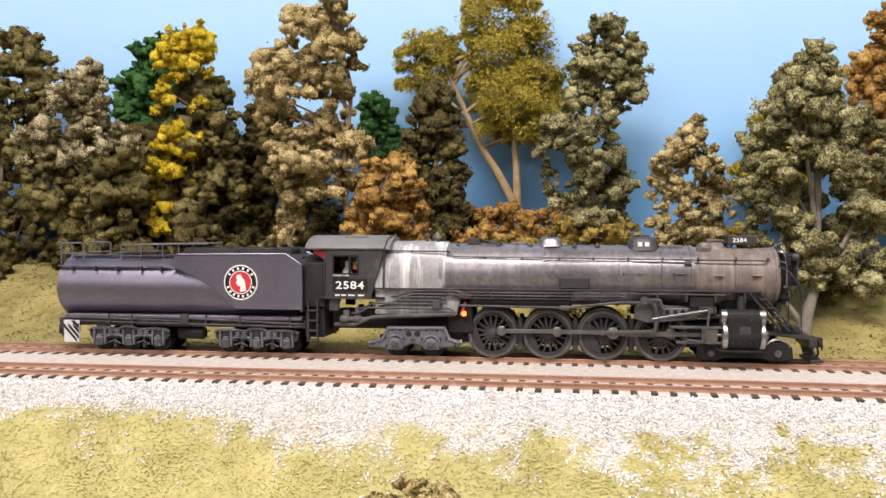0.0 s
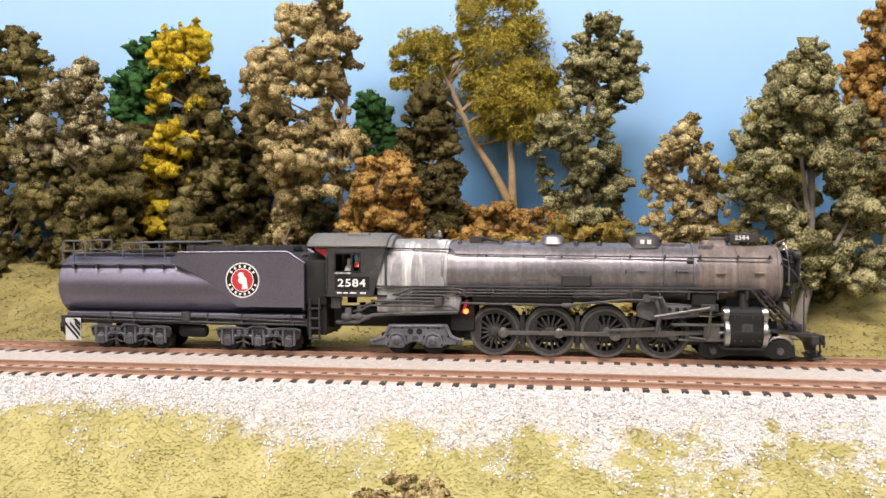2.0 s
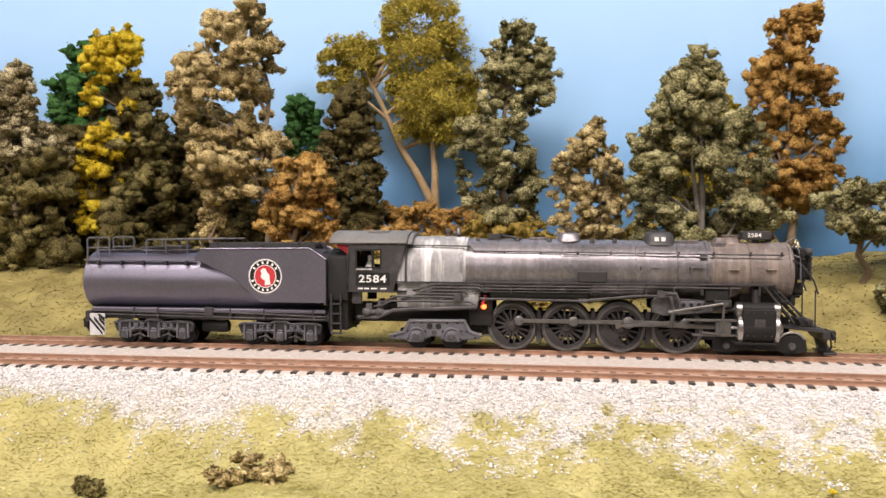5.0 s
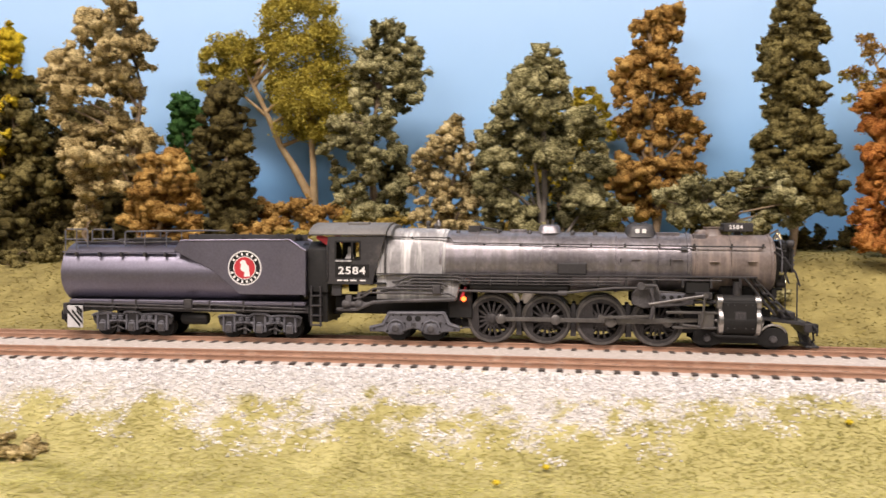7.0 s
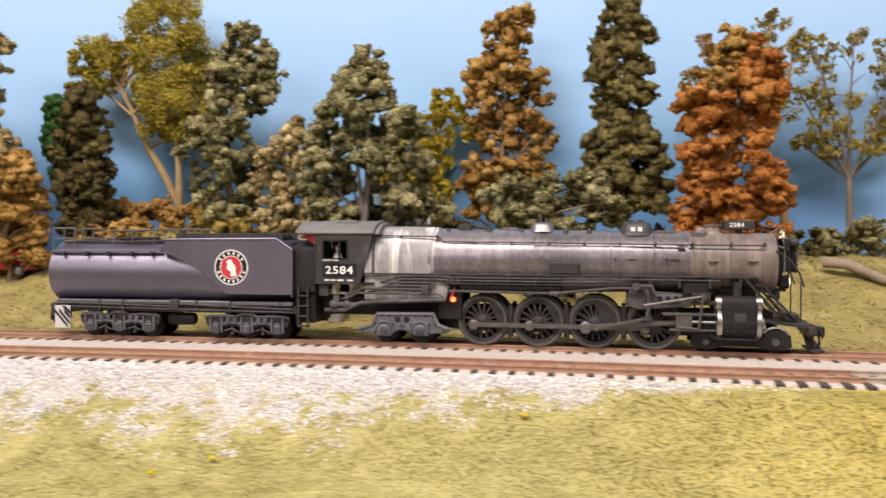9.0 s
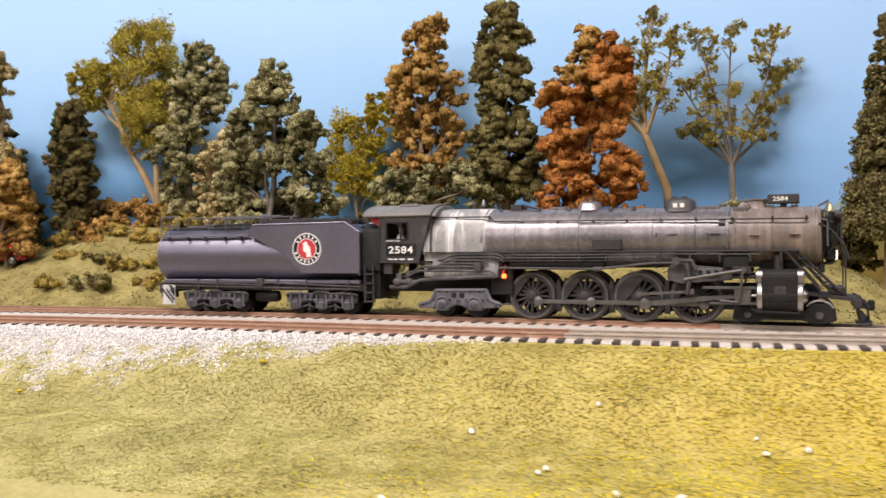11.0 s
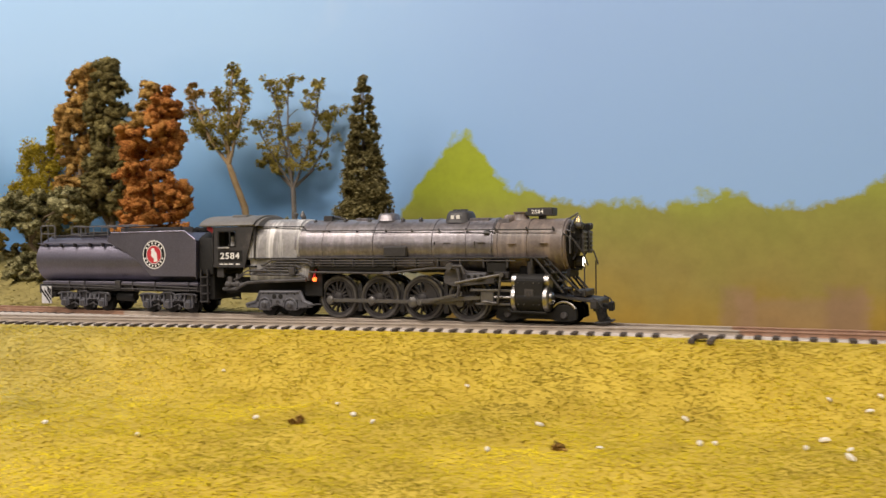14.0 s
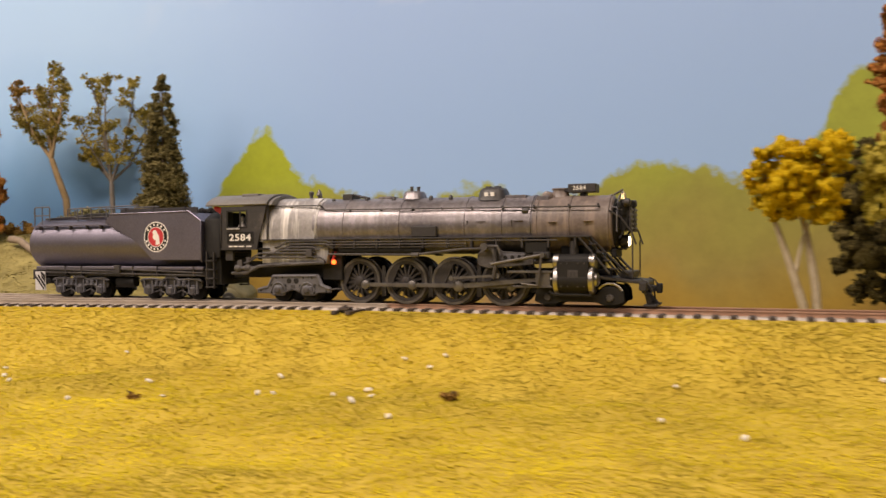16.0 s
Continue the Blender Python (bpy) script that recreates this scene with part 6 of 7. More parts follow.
        # front stays, deck steps
        for a, b in (((247, 14.5, 34), (263, 12, 15.5)), ((244, 16, 34), (258.5, 14.5, 16.5)), ((249, 13.2, 33.6), (266, 9.6, 16))):
            P("front_brace", Shape().tube(((a[0], q * a[1], a[2]), (b[0], q * b[1], b[2])), 0.62, 7), M_BLACK, "slanting brace rod")
        st = Shape()
        for k in range(4):
            u = (k + 0.5) / 4
            st.box(247.5 + 13 * u, 251 + 13 * u, min(q * 12.6, q * 16), max(q * 12.6, q * 16), 32 - 15.5 * u, 32.6 - 15.5 * u)
        P("front_steps", st, M_BLACK, "", 0.1)
        P("grab_iron", Shape().tube(((272.5, q * 12.2, 13.8), (275.5, q * 12.6, 12.4), (277.5, q * 12.6, 9.4), (277, q * 12.4, 7.2)), 0.42, 6), M_BLACK, "curved grab iron")
        P("flag_post", Shape().tube(((268.5, q * 11.6, 14), (268.5, q * 11.6, 32)), 0.35, 6), M_BLACK)
    # domes and things on top
    def dome(name, x, w, h, d, base, mat, label):
        s = Shape()
        rows = ((0.0, 1.12), (0.35, 1.0), (0.75, 0.92), (0.95, 0.78), (1.0, 0.55))
        vs, fs = [], []
        n = 24
        for k, f in rows:
            for i in range(n):
                a = 2 * math.pi * i / n
                c, q = math.cos(a), math.sin(a)
                vs.append((x + w * f * math.copysign(abs(c) ** 0.7, c), d * f * math.copysign(abs(q) ** 0.7, q), base + h * k))
        for j in range(len(rows) - 1):
            fs += [(j * n + i, j * n + (i + 1) % n, (j + 1) * n + (i + 1) % n, (j + 1) * n + i) for i in range(n)]
        fs.append(tuple((len(rows) - 1) * n + i for i in range(n)))
        return P(name, s.add(vs, fs), mat, label, sharp=50)

    d2 = dome("sand_dome", 197.6, 7.4, 6.6, 8.0, 52.6, M_BLACK, "black sand dome with worn white marks")
    P("dome_bars", Shape().box(195.0, 197.0, -8.35, -7.9, 54.6, 56.6).box(198.2, 200.2, -8.35, -7.9, 54.6, 56.6), M_WHITE, "two plain white marks", parent=d2)
    P("dome_hatch", Shape().box(193.5, 196.5, -2, 2, 59.0, 60.0).box(198, 201, -2, 2, 59.0, 60.0), M_BLACK, "", 0.2, parent=d2)
    d1 = dome("steam_dome", 153.5, 5.6, 4.4, 6.4, 54.4, M_BOILER, "low grey steam dome")
    P("safety_valve", Shape().lathe(((58, 0.9), (60.6, 0.8), (61.2, 1.1)), "z", (152.5, -1.6, 0), 10).lathe(((58, 0.9), (60.6, 0.8), (61.2, 1.1)), "z", (155, 1.6, 0), 10), M_STEEL, "steel safety valve", parent=d1)
    P("stack", Shape().lathe(((52.6, 5.4), (54.2, 4.2), (56.8, 3.9), (57.2, 4.4), (57.8, 4.4)), "z", (232, 0, 0), 28), M_SMOKE, "short smoke stack")
    P("feedwater_heater", Shape().lathe(((-6.5, 2.0), (-6, 2.6), (6, 2.6), (6.5, 2.0)), "y", (226.5, 0, 53.8), 18), M_SMOKE, "", sharp=50)
    P("number_box", Shape().box(236.6, 250.2, -4.6, 4.6, 55.4, 59.6).box(233.4, 236.6, -3, 3, 55.8, 57.8).box(242, 245, -2.5, 2.5, 52.6, 55.4), M_BLACK, "black number box on the smokebox", 0.35)
    nb = [o for o in t.children if o.name.startswith("number_box")][0]
    letters("2584", nb, 242.2 - X, -4.72, 57.5, 2.7, "numerals", 1.1)
    letters("2584", nb, 242.2 - X, 4.72, 57.5, 2.7, "numerals", 1.1, True)
    P("turret", Shape().box(113, 119, -5, 5, 54.8, 58.2).tube(((119, -3, 57.6), (130, -6, 55.4)), 0.7, 7), M_BLACK, "", 0.4)
    P("whistle", Shape().lathe(((55.6, 0.9), (58.4, 0.9), (58.8, 1.4), (60.2, 1.4), (60.6, 0.6)), "z", (92, -2, 0), 12).lathe(((55.6, 0.8), (57.6, 0.8), (58.2, 1.6), (59.8, 1.2), (61.4, 0.4)), "z", (97.5, -3, 0), 12).lathe(((55.6, 1.1), (58.6, 1.1), (59.4, 0.5)), "z", (95, 2.5, 0), 12), M_STEEL, "small steel fittings")
    for b in ((134, 142, -4, 4, 55.0, 56.4), (205, 216, -6, 6, 53.0, 55.0), (222, 228, -7.5, -3, 51.0, 54.2)):
        P("top_plate", Shape().box(*b), M_BOILER, "", 0.3)
    for x in (108, 128, 144, 165, 176):
        P("check_valve", Shape().lathe(((53.6, 1.2), (55.2, 1.1), (56.0, 0.5)), "z", (x, -5.5, 0), 10), M_BLACK)
    # smokebox front
    fr = P("smokebox_front", Shape().lathe(((259.0, 12.2), (259.8, 11.6), (260.4, 8.8), (261.6, 8.2), (262.2, 6.0), (262.4, 2.0)), "x", (0, 0, zc - 0.3), 40), M_PITCH, "black smokebox door")
    for q in (-1, 1):
        P("air_pump", Shape().lathe(((36.5, 2.6), (37, 3.2), (41.5, 3.2), (42.2, 2.4), (43, 2.4), (43.8, 3.0), (50.4, 3.0), (51.2, 2.2)), "z", (264.4, q * 5.4, 0), 18), M_PITCH, "black air pump")
        P("pump_pipe", Shape().tube(((263, q * 9.6, 50.5), (266.2, q * 8.6, 46), (265.2, q * 8.8, 38), (262, q * 9.4, 33)), 0.6, 7), M_PITCH)
        P("marker_lamp", Shape().lathe(((46.8, 0.7), (47.2, 1.1), (49.2, 1.1), (49.8, 0.5)), "z", (262.6, q * 11.4, 0), 10), M_PITCH)
    for q in (-1, 1):
        sh = P("pump_shield", Shape().box(266.6, 267.4, min(q * 2.4, q * 9.2), max(q * 2.4, q * 9.2), 36.0, 47.5), M_BLACK, "ribbed pump shield", 0.2)
        for k in range(5):
            P("shield_rib", Shape().box(267.4, 267.9, min(q * 2.6, q * 9.0), max(q * 2.6, q * 9.0), 37.2 + 2.2 * k, 38.0 + 2.2 * k), M_CAST, "", 0.1, parent=sh)
        P("front_handrail", Shape().tube([(261.5, q * y, z) for y, z in ((12.6, 36), (12.8, 44), (10.4, 49.6), (5, 53.2), (0, 54.2))], 0.36, 6), M_CAST, "thin curved handrail")
        P("front_pipe", Shape().tube(((258, q * 12.8, 46), (263, q * 12.0, 43), (268, q * 11.0, 36), (270, q * 10.6, 30)), 0.45, 6), M_BLACK)
        P("marker_bracket", Shape().tube(((259, q * 11, 48), (263.5, q * 11.6, 46.4)), 0.4, 6), M_CAST)
        P("number_lamp", Shape().lathe(((264.0, 1.2), (264.6, 1.8), (267, 1.8), (267.4, 1.2)), "x", (0, q * 9.8, 49.8), 12), M_BLACK)
        for x in (236.5, 239.5, 244.5, 247.5):
            P("cylinder_rivet", Shape().lathe(((-0.3, 0.3), (0.3, 0.3)), "y", (x, q * 19.7, 21.4), 6).lathe(((-0.3, 0.3), (0.3, 0.3)), "y", (x, q * 19.7, 10.6), 6), M_DUST)
        P("link_bracket", Shape().prism(((206, 22.5), (216, 22.5), (218, 26), (206, 26)), min(q * 14.4, q * 15.2), max(q * 14.4, q * 15.2)), M_CAST, "", 0.3)
        # no openings are cut: black discs give the shade of holes in the bracket
        for x, z in ((208, 24.2), (211.5, 24.2), (215, 24.4)):
            P("hole_disc", Shape().lathe(((-0.5, 1.0), (0.5, 1.0)), "y", (x, q * 15.1, z), 10), M_PITCH, "black disc standing for a shaded round hole")
        P("combination_lever", Shape().tube(((226.5, q * 17.6, 25), (225.5, q * 17.6, 16), (224.6, q * 17.4, 10.5)), 0.6, 7), M_STEEL, "thin upright lever")
        P("union_link", Shape().tube(((224.6, q * 17.4, 10.8), (216.5, q * 17.0, 11.6)), 0.5, 7), M_STEEL)
    P("bell", Shape().lathe(((51.8, 2.1), (52.4, 1.7), (54.2, 1.3), (55.2, 0.7), (55.6, 0.4)), "z", (262.4, 0, 0), 16), M_BRASS, "brass bell")
    P("bell_bracket", Shape().tube(((260.5, -2.8, 51.5), (262.4, -2.8, 55), (262.4, 2.8, 55), (260.5, 2.8, 51.5)), 0.5, 6).tube(((258, 0, 54), (262.4, 0, 56.4)), 0.5, 6), M_STEEL)
    hl = P("headlamp", Shape().lathe(((260.5, 1.6), (261.2, 3.0), (265.0, 3.2), (265.3, 3.1), (265.2, 2.6)), "x", (0, 0, 31.6), 24), M_BLACK, "round black headlamp case")
    P("lamp_glass", Shape().lathe(((265.1, 2.6), (265.5, 2.2), (265.8, 1.2)), "x", (0, 0, 31.6), 24), M_LAMP, "lit headlamp glass", parent=hl)
    P("lamp_bracket", Shape().box(258, 264, -2.6, 2.6, 27.4, 28.6).box(258, 260.4, -8, 8, 24, 28), M_PITCH, "", 0.3)
    # pilot
    P("pilot_deck", Shape().prism(((250, 14.2), (274.5, 11.4), (274.5, 13.0), (250, 15.8)), -13, 13), M_BLACK, "", 0.3)
    P("deck_box", Shape().box(262, 268.5, -9, 9, 14.2, 17.6), M_BLACK, "", 0.4)
    P("pilot_beam", Shape().box(271.5, 275, -13.4, 13.4, 8.6, 12.6), M_BLACK, "", 0.4)
    pil = P("pilot", Shape().box(273, 279, -9.6, 9.6, 1.0, 2.0).box(272.6, 274, -12, 12, 7.4, 8.8), M_BLACK, "black footboard pilot", 0.2)
    for k in range(-6, 7):
        P("pilot_bar", Shape().tube(((273.6, k * 1.75, 8.2), (279.6 - abs(k) * 0.75, k * 1.35, 1.4)), 0.42, 6), M_BLACK, parent=pil)
    P("coupler", Shape().box(273, 279, -1.5, 1.5, 7.8, 10.6).box(278, 280.6, -2.4, 2.0, 7, 11.6), M_PITCH, "black knuckle coupler", 0.5)
    P("air_hose", Shape().tube(((274, -4.5, 9.4), (277.4, -4.7, 8), (277.8, -4.7, 4), (276.4, -4.7, 2.8)), 0.6, 6), M_PITCH)
    P("saddle", Shape().box(234, 250, -10.5, 10.5, 8, 29.5), M_PITCH, "", 0.8)
    # cab
    for q in (-1, 1):
        y0, y1 = (-18.0, -17.0) if q < 0 else (17.0, 18.0)
        wl, wr, wb, wt = 47.6, 60.2, 41.0, 50.0
        cs = P("cab_side", Shape().prism(((44.2, 28.6), (66.6, 28.6), (67.8, 34), (69.8, wb), (44.2, wb)), y0, y1).prism(((44.2, wb), (wl, wb), (wl, wt), (44.2, wt)), y0, y1).prism(((wr, wb), (69.8, wb), (72.4, wt), (wr, wt)), y0, y1).prism(((44.2, wt), (72.4, wt), (73, 52.6), (44.2, 52.6)), y0, y1), M_BLACK, "black cab side with a window opening")
        yy = y0 - 0.2 if q < 0 else y1
        P("window_frame", Shape().box(wl - 0.5, wl + 0.4, yy, yy + 0.3, wb - 0.4, wt + 0.4).box(wr - 0.4, wr + 0.5, yy, yy + 0.3, wb - 0.4, wt + 0.4).box(wl + 0.4, wr - 0.4, yy, yy + 0.3, wb - 0.4, wb + 0.4).box(wl + 0.4, wr - 0.4, yy, yy + 0.3, wt - 0.4, wt + 0.4).box(55.6, 56.6, yy, yy + 0.3, wb + 0.4, wt - 0.4), M_PITCH, "", parent=cs)
        P("arm_rest", Shape().box(wl, 56, min(yy, yy + q * 0.8), max(yy, yy + q * 0.8), wb - 1.2, wb - 0.3), M_LIMED, "", 0.1, parent=cs)
        P("number_panel", Shape().box(47.4, 65.0, yy, yy + 0.22, 32.0, 38.6), M_PITCH, "black painted panel", parent=cs)
        letters("2584", cs, 56.1 - X, q * 18.32, 35.3, 5.2, "numerals", 1.26, q > 0)
        P("small_bars", Shape().box(48.6, 51.0, yy - 0.04, yy + 0.26, 30.2, 30.9).box(51.8, 54.2, yy - 0.04, yy + 0.26, 30.2, 30.9).box(55.2, 58.4, yy - 0.04, yy + 0.26, 30.2, 30.9).box(60.2, 63.2, yy - 0.04, yy + 0.26, 30.2, 30.9), M_WHITE, "row of small plain white bars", parent=cs)
        P("cab_front", Shape().prism(((72.4, 34), (73.2, 34), (73.2, 52.6), (72.4, 52.6)), min(q * 14, q * 17), max(q * 14, q * 17)), M_BLACK)
        P("cab_grab", Shape().tube(((43.6, q * 17.6, 30), (43.4, q * 18.2, 34), (43.4, q * 18.2, 48), (43.6, q * 17.6, 50)), 0.36, 6), M_BLACK)
        P("cab_rear_wall", Shape().box(43.4, 44.2, min(q * 8, q * 17.8), max(q * 8, q * 17.8), 28.6, 52.6), M_BLACK)
        P("cab_step", Shape().box(45, 50, min(q * 14.5, q * 16.5), max(q * 14.5, q * 16.5), 22.6, 28.6), M_BLACK, "", 0.3)
    roof = []
    inner = []
    for k in range(13):
        a = math.radians(18 + 144 * k / 12)
        roof.append((19.0 * math.cos(a) / math.cos(math.radians(18)), 50.4 + 9.4 * math.sin(a) ** 0.9))
        inner.append((18.2 * math.cos(a) / math.cos(math.radians(18)), 49.6 + 9.2 * math.sin(a) ** 0.9))
    rf = P("cab_roof", Shape().extrude_x(roof + inner[::-1], 33.6, 73.6), M_GREYROOF, "grey arched cab roof", 0.15, sharp=50)
    P("roof_hatch", Shape().box(52, 63, -10.5, -2.5, 58.2, 59.9).box(52, 63, 2.5, 10.5, 58.2, 59.9), M_GREYROOF, "", 0.4, parent=rf)
    P("roof_rib", Shape().tube(((33.8, -17.2, 54.2), (73.4, -17.2, 54.2)), 0.5, 6), M_BLACK, "", parent=rf)
    P("roof_saddle", Shape().extrude_x([(y * 0.93, 30 + (z - 30) * 0.97) for y, z in roof], 73.6, 76), M_GREYROOF, "", 0.2, parent=rf)
    for y in (-15.6, 14.6):
        P("cab_curtain", Shape().prism(((36.5, 51.6), (43.2, 47.2), (43.2, 52.2), (37, 53.4)), y, y + 1), M_RED, "red curtain gathered under the roof", 0.3)
    P("cab_floor", Shape().box(40, 73, -16.8, 16.8, 28.6, 29.6), M_PITCH)
    P("backhead", Shape().lathe(((68, 13), (72, 14)), "x", (0, 0, 40), 28), M_PITCH)
    P("crew_figure", Shape().lathe(((30, 2.2), (36, 2.4), (41.5, 2.6), (43.6, 1.7), (44.2, 0.9), (44.8, 1.1), (46.4, 1.3), (47.4, 0.7)), "z", (53.2, -11.6, 0), 12), M_CREW, "plain pale figure seated in the cab", sharp=60)
    P("cab_apron", Shape().box(38, 44, -10, 10, 26.8, 27.6), M_BLACK)
    P("drawbar", Shape().box(30, 46, -2.5, 2.5, 12, 14), M_PITCH)
    P("rear_frame", Shape().box(44, 112, -7, 7, 13, 22), M_PITCH, "", 0.4)
    # trailing truck
    for q in (-1, 1):
        out = [(64.0, 4.6), (64.0, 7.4), (70.6, 9.0), (73.6, 15.0), (102.6, 15.4), (105.2, 9.8), (110.2, 8.2), (110.2, 5.6), (101.5, 5.0), (99.5, 3.8), (92.5, 3.8), (90.5, 6.4), (83, 6.2), (81, 3.4), (74, 3.4), (72, 4.6)]
        tf = P("trailing_truck_frame", Shape().prism(out, q * 13.0 - 1.0, q * 13.0 + 1.0), M_CAST, "grey cast trailing truck frame", 0.5)
        P("frame_rib", Shape().tube([(x, q * 14.1, z) for x, z in ((64.4, 6.6), (71.4, 8.2), (74.6, 14.0), (101.8, 14.4), (104.4, 9.0), (109.6, 7.4))], 0.55, 7), M_CAST, parent=tf)
        for x in (77.8, 95.8):
            P("pedestal_arch", Shape().tube([(x + 4.6 * math.cos(a), q * 14.1, 5.6 + 5.2 * math.sin(a)) for a in (0.0, 0.5, 1.0, 1.57, 2.14, 2.64, 3.14)], 0.6, 7), M_CAST, parent=tf)
        for x in (77.8, 95.8):
            P("axle_box", Shape().lathe(((-1.0, 2.2), (-0.5, 3.0), (0.6, 3.0)), "y" if q < 0 else "y", (x, q * 14.0 + (0 if q < 0 else -0), 6.6), 8).box(x - 3.2, x + 3.2, q * 13.8 - 0.7, q * 13.8 + 0.7, 4.2, 9.0), M_CAST, "", 0.3, parent=tf)
        # black discs set through the frame paint the shade of round holes
        for x in (84.6, 89.0):
            P("hole_disc", Shape().lathe(((-1.15, 1.5), (1.15, 1.5)), "y", (x, q * 13.0, 11.6), 14), M_PITCH, "black disc standing for a shaded round hole", parent=tf)
        for x in (74.6, 100.6):
            P("bolt", Shape().lathe(((-1.4, 0.7), (1.4, 0.7)), "y", (x, q * 13.0, 9.6), 8), M_DUST, parent=tf)
        for x in (66.5, 72.2, 76.4, 80.4, 93.4, 98.6, 103.4, 107.6):
            z = 6.2 if x < 68 or x > 106 else 9.4 if x < 73 or x > 103 else 13.4
            P("rivet", Shape().lathe(((-1.3, 0.45), (-1.0, 0.6), (1.0, 0.6), (1.3, 0.45)), "y", (x, q * 13.0, z), 8), M_PITCH, parent=tf)
        for x in (77.8, 95.8):
            P("journal_cap", Shape().lathe(((-1.2, 1.2), (-0.7, 1.8), (0.7, 1.8), (1.2, 1.2)), "y", (x, q * 14.9, 6.6), 12), M_DUST, parent=tf)
            # black blocks set through the frame paint the shade of slots
            for d in (-4.4, 4.4):
                P("slot_block", Shape().box(x + d - 0.5, x + d + 0.5, q * 13.0 - 1.15, q * 13.0 + 1.15, 4.6, 9.6), M_PITCH, "black block standing for a shaded slot", parent=tf)
        P("brake_rigging", Shape().tube(((81, q * 13.6, 5.0), (86.8, q * 14.2, 7.4), (92.6, q * 13.6, 5.0)), 0.6, 6).box(85.6, 88.2, q * 13.4 - 0.9, q * 13.4 + 0.9, 6.4, 9.4), M_DUST, "", 0.1, parent=tf)
        P("safety_chain", Shape().tube(((110, q * 13.2, 7.0), (113, q * 13.0, 7.6), (115.5, q * 12, 7.4)), 0.4, 6), M_DUST, parent=tf)
    for x, r in ((77.8, 6.2), (95.8, 6.2)):
        wheelset(t, x, r, r, origin=X)
    # leading truck
    for q in (-1, 1):
        lt = P("leading_truck_frame", Shape().prism(((221.5, 3.0), (222.5, 8.5), (225, 10.4), (231.5, 10.4), (234, 6.6), (252, 6.6), (254.5, 10.4), (261.5, 10.4), (264.4, 8.5), (265, 3.0), (261, 1.6), (254.5, 1.6), (251, 2.8), (235, 2.8), (231.5, 1.6), (225, 1.6))[::-1], q * 11.4 - 0.8, q * 11.4 + 0.8), M_PITCH, "black leading truck frame", 0.4)
        for x in (228.2, 258.0):
            P("axle_cap", Shape().lathe(((-0.9, 1.4), (-0.3, 1.9), (0.3, 1.9), (0.9, 1.4)), "y", (x, q * 12.4, 5.0), 8), M_DUST, "", parent=lt)
            P("wheel_guard", Shape().tube([(x + 6.6 * math.cos(a), q * 12.2, 5.4 + 6.4 * math.sin(a)) for a in (0.5, 0.9, 1.3, 1.7, 2.1, 2.5)], 0.55, 6), M_CHROME if x > 240 else M_DUST, "bright curved guard", parent=lt)
    for x in (228.2, 258.0):
        wheelset(t, x, 5.25, 5.25, origin=X)
    # drivers and rods
    wm, wt2, ty, sp = driver_wheel(False), driver_wheel(True), driver_tyre(), driver_spoke()
    for q in (-1, 1):
        for i, x in enumerate(DRIVERS):
            w = new("driving_wheel", wt2 if i == 2 else wm)
            w.parent = t
            tagged(w, "dusty spoked driving wheel")
            for k in range(16):
                ob = new("spoke", sp)
                ob.parent = w
                ob.matrix_basis = pose(0, 0, 0, 0, 22.5 * (k + 0.5), 0)
            ob = new("tyre", ty)
            ob.parent = w
            if q > 0:
                ob.matrix_basis = pose(0, 0, 0, 0, 0, 180)
            moving.append((w, (x - X, q * 8.6, DRIVER_R, q), DRIVER_R))
        s = Shape()
        for i, x in enumerate(DRIVERS):
            s.lathe(((-0.9, 2.0), (-0.6, 2.5), (0.6, 2.5), (0.9, 2.0)), "y", (x - DRIVERS[0], 0, 0), 16)
        s.box(1, DRIVERS[3] - DRIVERS[0] - 1, -0.6, 0.6, -1.0, 1.0)
        rods.append(("side", q, part("side_rod", s, M_STEEL, t, "long dull steel side rod", 0.2)))
        L = 44.0
        s = Shape().prism(((0, -1.4), (L, -0.9), (L, 0.9), (0, 1.4)), -0.55, 0.55).lathe(((-0.9, 2.4), (-0.6, 2.9), (0.6, 2.9), (0.9, 2.4)), "y", (0, 0, 0), 18).lathe(((-0.9, 1.5), (0.9, 1.5)), "y", (L, 0, 0), 14)
        rods.append(("main", q, part("main_rod", s, M_STEEL, t, "tapered steel main rod", 0.15)))
        s = Shape().box(-3.6, 3.6, -1.1, 1.1, -3.2, 3.6).tube(((2, 0, 0), (14, 0, 0)), 0.8, 10)
        rods.append(("crosshead", q, part("crosshead", s, M_STEEL, t, "steel crosshead with piston rod", 0.3)))
        s = Shape().box(0, 24.0, -0.45, 0.45, -0.6, 0.6).lathe(((-0.7, 1.3), (0.7, 1.3)), "y", (0, 0, 0), 12).lathe(((-0.7, 1.3), (0.7, 1.3)), "y", (24.0, 0, 0), 12)
        rods.append(("eccentric", q, part("eccentric_rod", s, M_STEEL, t, "thin steel eccentric rod", 0.1)))
    return t


# ---------------------------------------------------------------- building it all, small pieces last
build_ground()
build_backdrop()
build_room()
build_trees()
build_small_things()
tender = build_tender()
loco = build_loco()
stones_on_ground("gravel", "pale crushed stone along the track", 120000, (-0.30, 0.80, -0.165, -0.05), 0.0007, M_STONE, 1, lambda x, y: smooth(0.12, 0.75, share_gravel(x, y)) * (1 - 0.85 * smooth(0.42, 0.62, x)))
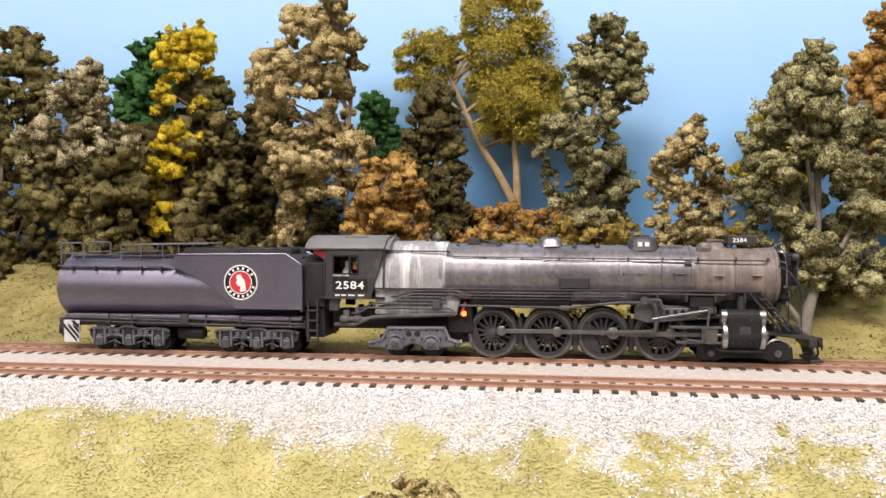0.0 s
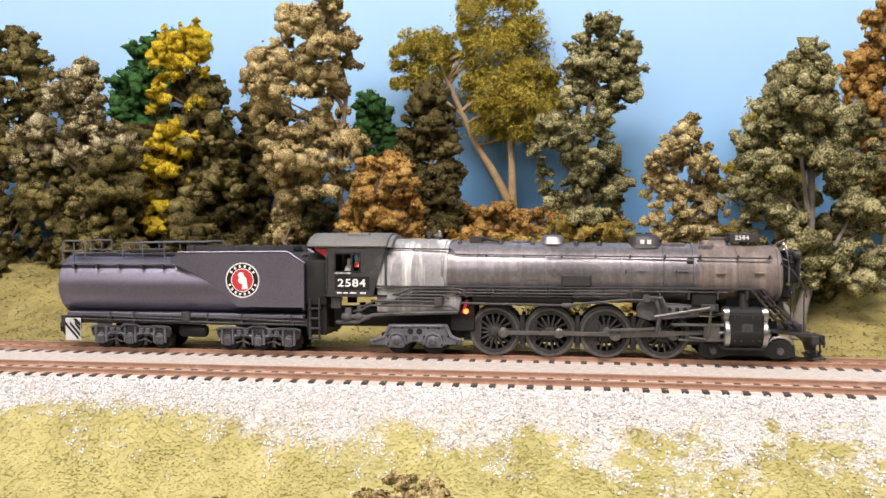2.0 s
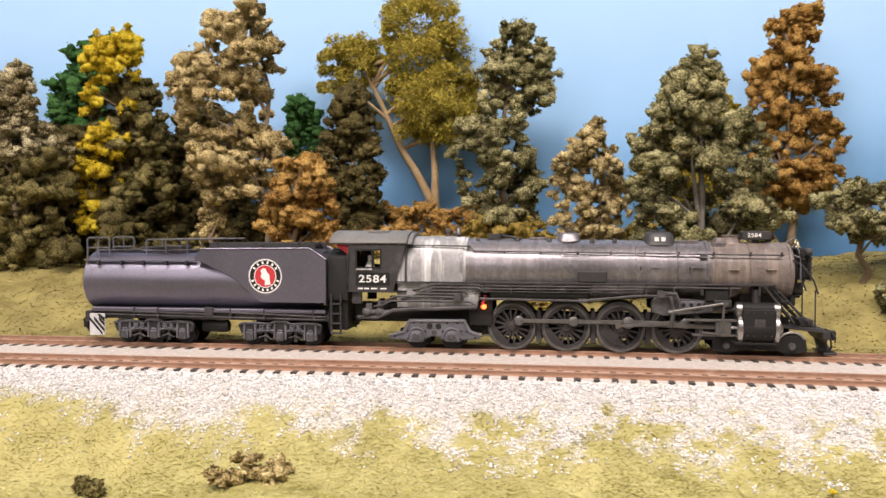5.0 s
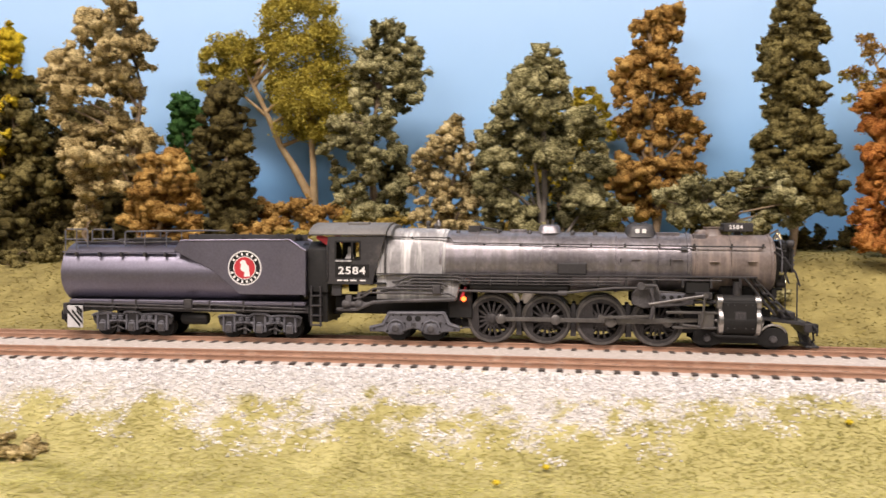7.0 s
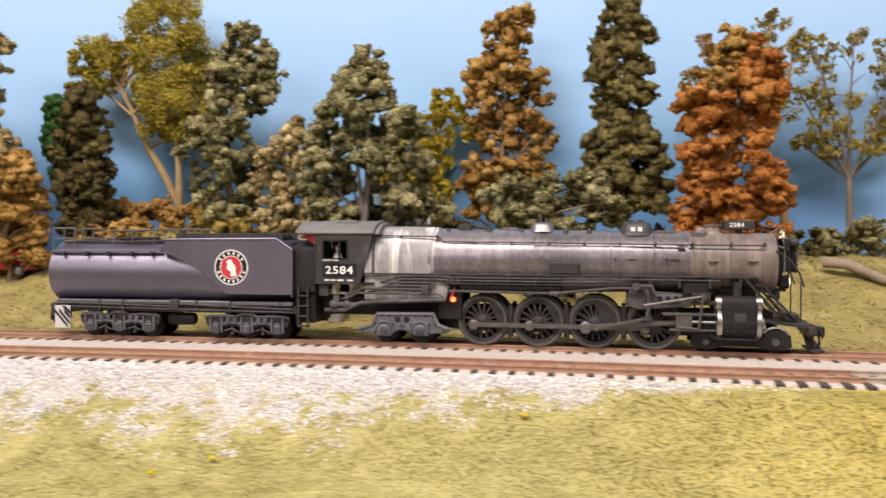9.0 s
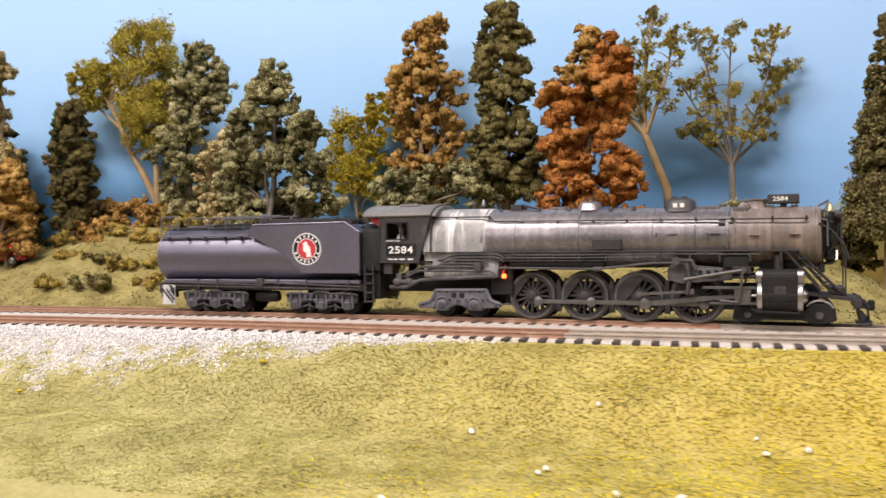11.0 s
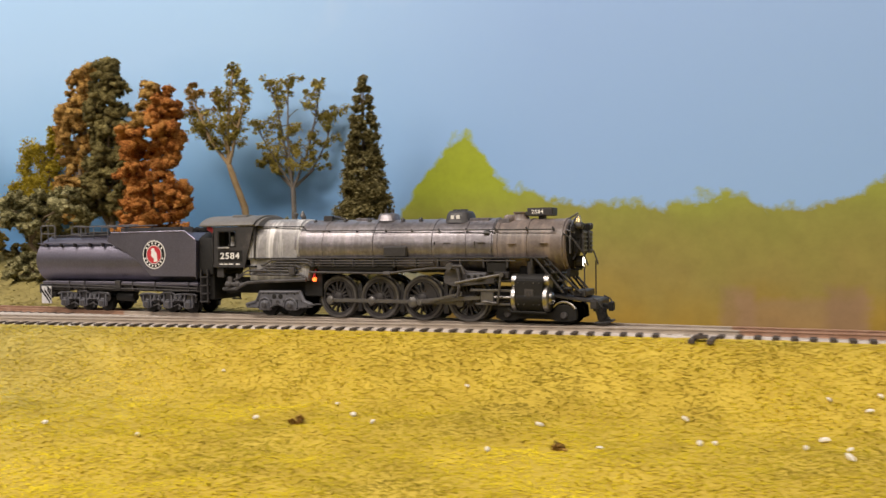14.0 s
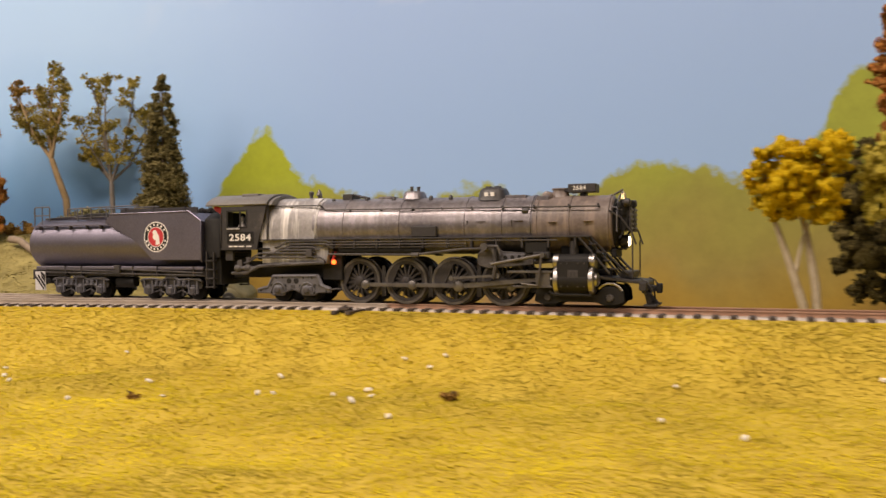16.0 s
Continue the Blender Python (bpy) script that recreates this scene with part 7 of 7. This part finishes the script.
stones_on_ground("track_gravel", "grey crushed stone between the tracks", 11000, (-0.42, 1.3, -0.17, 0.02), 0.0005, M_STONE, 2, lambda x, y: 0.9 if siding_y(x) - 0.013 < y < track_y(x)[0] + 0.02 and min(abs(abs(y - track_y(x)[0]) - 0.0083), abs(abs(y - siding_y(x)) - 0.0083)) > 0.0022 else 0.0, 0.0009)
flakes_on_ground("turf", "olive-yellow turf on the front slope", 270000, (-0.30, 0.75, -0.24, -0.07), 0.00048, M_GRASS, 3, lambda x, y: share_grass(x, y) * (1 - smooth(0.45, 0.75, x)), 0.82)
flakes_on_ground("golden_turf", "golden autumn turf on the front slope", 230000, (0.42, 1.35, -0.335, -0.08), 0.0006, M_GOLD, 4, lambda x, y: share_grass(x, y) * smooth(0.42, 0.75, x), 0.82)
flakes_on_ground("bank_turf", "dull olive turf on the bank behind the track", 110000, (-0.42, 1.0, -0.10, 0.20), 0.0007, M_BANK, 5, lambda x, y: share_bank(x, y), 0.62)
build_track()

# distance run by the train over time, in metres
RUN = ((0.0, 0.0000), (0.5, 0.0000), (1.0, 0.0001), (1.5, 0.0014), (2.0, 0.0043), (2.5, 0.0105), (3.0, 0.0182), (3.5, 0.0274), (4.0, 0.0397), (6.5, 0.1301), (7.0, 0.1532), (7.5, 0.1765), (8.0, 0.2035), (8.5, 0.2318), (9.0, 0.2603), (9.2, 0.2726), (11.3, 0.4089), (11.5, 0.4256), (12.0, 0.4613), (12.5, 0.4997), (13.0, 0.5423), (13.5, 0.5868), (14.0, 0.6349), (14.5, 0.6820), (15.0, 0.7317), (15.5, 0.7830), (16.0, 0.8319))


THETA0 = 20.0


def run_at(t):
    """Monotone cubic through RUN."""
    n = len(RUN)
    i = max(0, min(n - 2, next((k for k in range(n - 1) if t <= RUN[k + 1][0]), n - 2)))
    h = [RUN[k + 1][0] - RUN[k][0] for k in range(n - 1)]
    d = [(RUN[k + 1][1] - RUN[k][1]) / h[k] for k in range(n - 1)]

    def slope(k):
        if k == 0 or k == n - 1:
            return d[0] if k == 0 else d[-1]
        return 0.0 if d[k - 1] * d[k] <= 0 else (h[k] + h[k - 1]) / (h[k] / d[k - 1] + h[k - 1] / d[k])
    (ta, a), (tb, b) = RUN[i], RUN[i + 1]
    u = (t - ta) / (tb - ta)
    return a * (1 + 2 * u) * (1 - u) ** 2 + b * u * u * (3 - 2 * u) + (tb - ta) * (slope(i) * u * (1 - u) ** 2 - slope(i + 1) * u * u * (1 - u))


def step_times(r, angle):
    """Times at which a wheel of radius r (metres) has turned a further angle, with start and end."""
    out, last = [0.0], 0.0
    for k in range(1, 480):
        t = k / 30
        s = run_at(t)
        if (s - last) / r >= angle:
            out.append(t)
            last = s
    return out + [16.0]


def on_track(s, lx):
    x = s + lx * MM
    y, d = track_y(x)
    return pose(x, y, 0, 0, 0, math.degrees(math.atan(d)))


def motions():
    ts = [k / 5 for k in range(81)]
    walk(loco, [(t, on_track(run_at(t), LOCO_X)) for t in ts])
    walk(tender, [(t, on_track(run_at(t), TENDER_X)) for t in ts])
    td = step_times(DRIVER_R * MM, 0.6)
    tw = step_times(5.25 * MM, 0.95)
    for ob, p, r in moving:
        rows = []
        for t in (td if r > 8 else tw):
            turn = math.degrees(run_at(t) / (r * MM)) - (THETA0 if r > 8 else 0)
            if len(p) > 3:
                m = pose(p[0] * MM, p[1] * MM, p[2] * MM, 0, turn + (0 if p[3] < 0 else 90), 0) @ (Matrix() if p[3] < 0 else pose(0, 0, 0, 180, 0, 0))
            else:
                m = pose(p[0] * MM, p[1] * MM, p[2] * MM, 0, turn, 0)
            rows.append((t, m))
        walk(ob, rows)
    for kind, q, ob in rods:
        rows = []
        for t in td:
            a = math.radians(THETA0) - run_at(t) / (DRIVER_R * MM) - (0 if q < 0 else math.pi / 2)
            px, pz = CRANK * math.cos(a), DRIVER_R + CRANK * math.sin(a)
            x3 = DRIVERS[2] - LOCO_X + px
            if kind == "side":
                m = pose((DRIVERS[0] - LOCO_X + px) * MM, q * 11.6 * MM, pz * MM)
            elif kind in ("main", "crosshead"):
                dz = 13.6 - pz
                dx = math.sqrt(44.0 ** 2 - dz * dz)
                if kind == "main":
                    m = pose(x3 * MM, q * 13.6 * MM, pz * MM, 0, -math.degrees(math.atan2(dz, dx)), 0)
                else:
                    m = pose((x3 + dx) * MM, q * 15.0 * MM, 13.6 * MM)
            else:
                b = a + math.pi / 2
                ex, ez = DRIVERS[2] - LOCO_X + 2.2 * math.cos(b), DRIVER_R + 2.2 * math.sin(b)
                dz = 15.2 - ez
                m = pose(ex * MM, q * 15.6 * MM, ez * MM, 0, -math.degrees(math.asin(dz / 24.0)), 0)
            rows.append((t, m))
        walk(ob, rows)


motions()
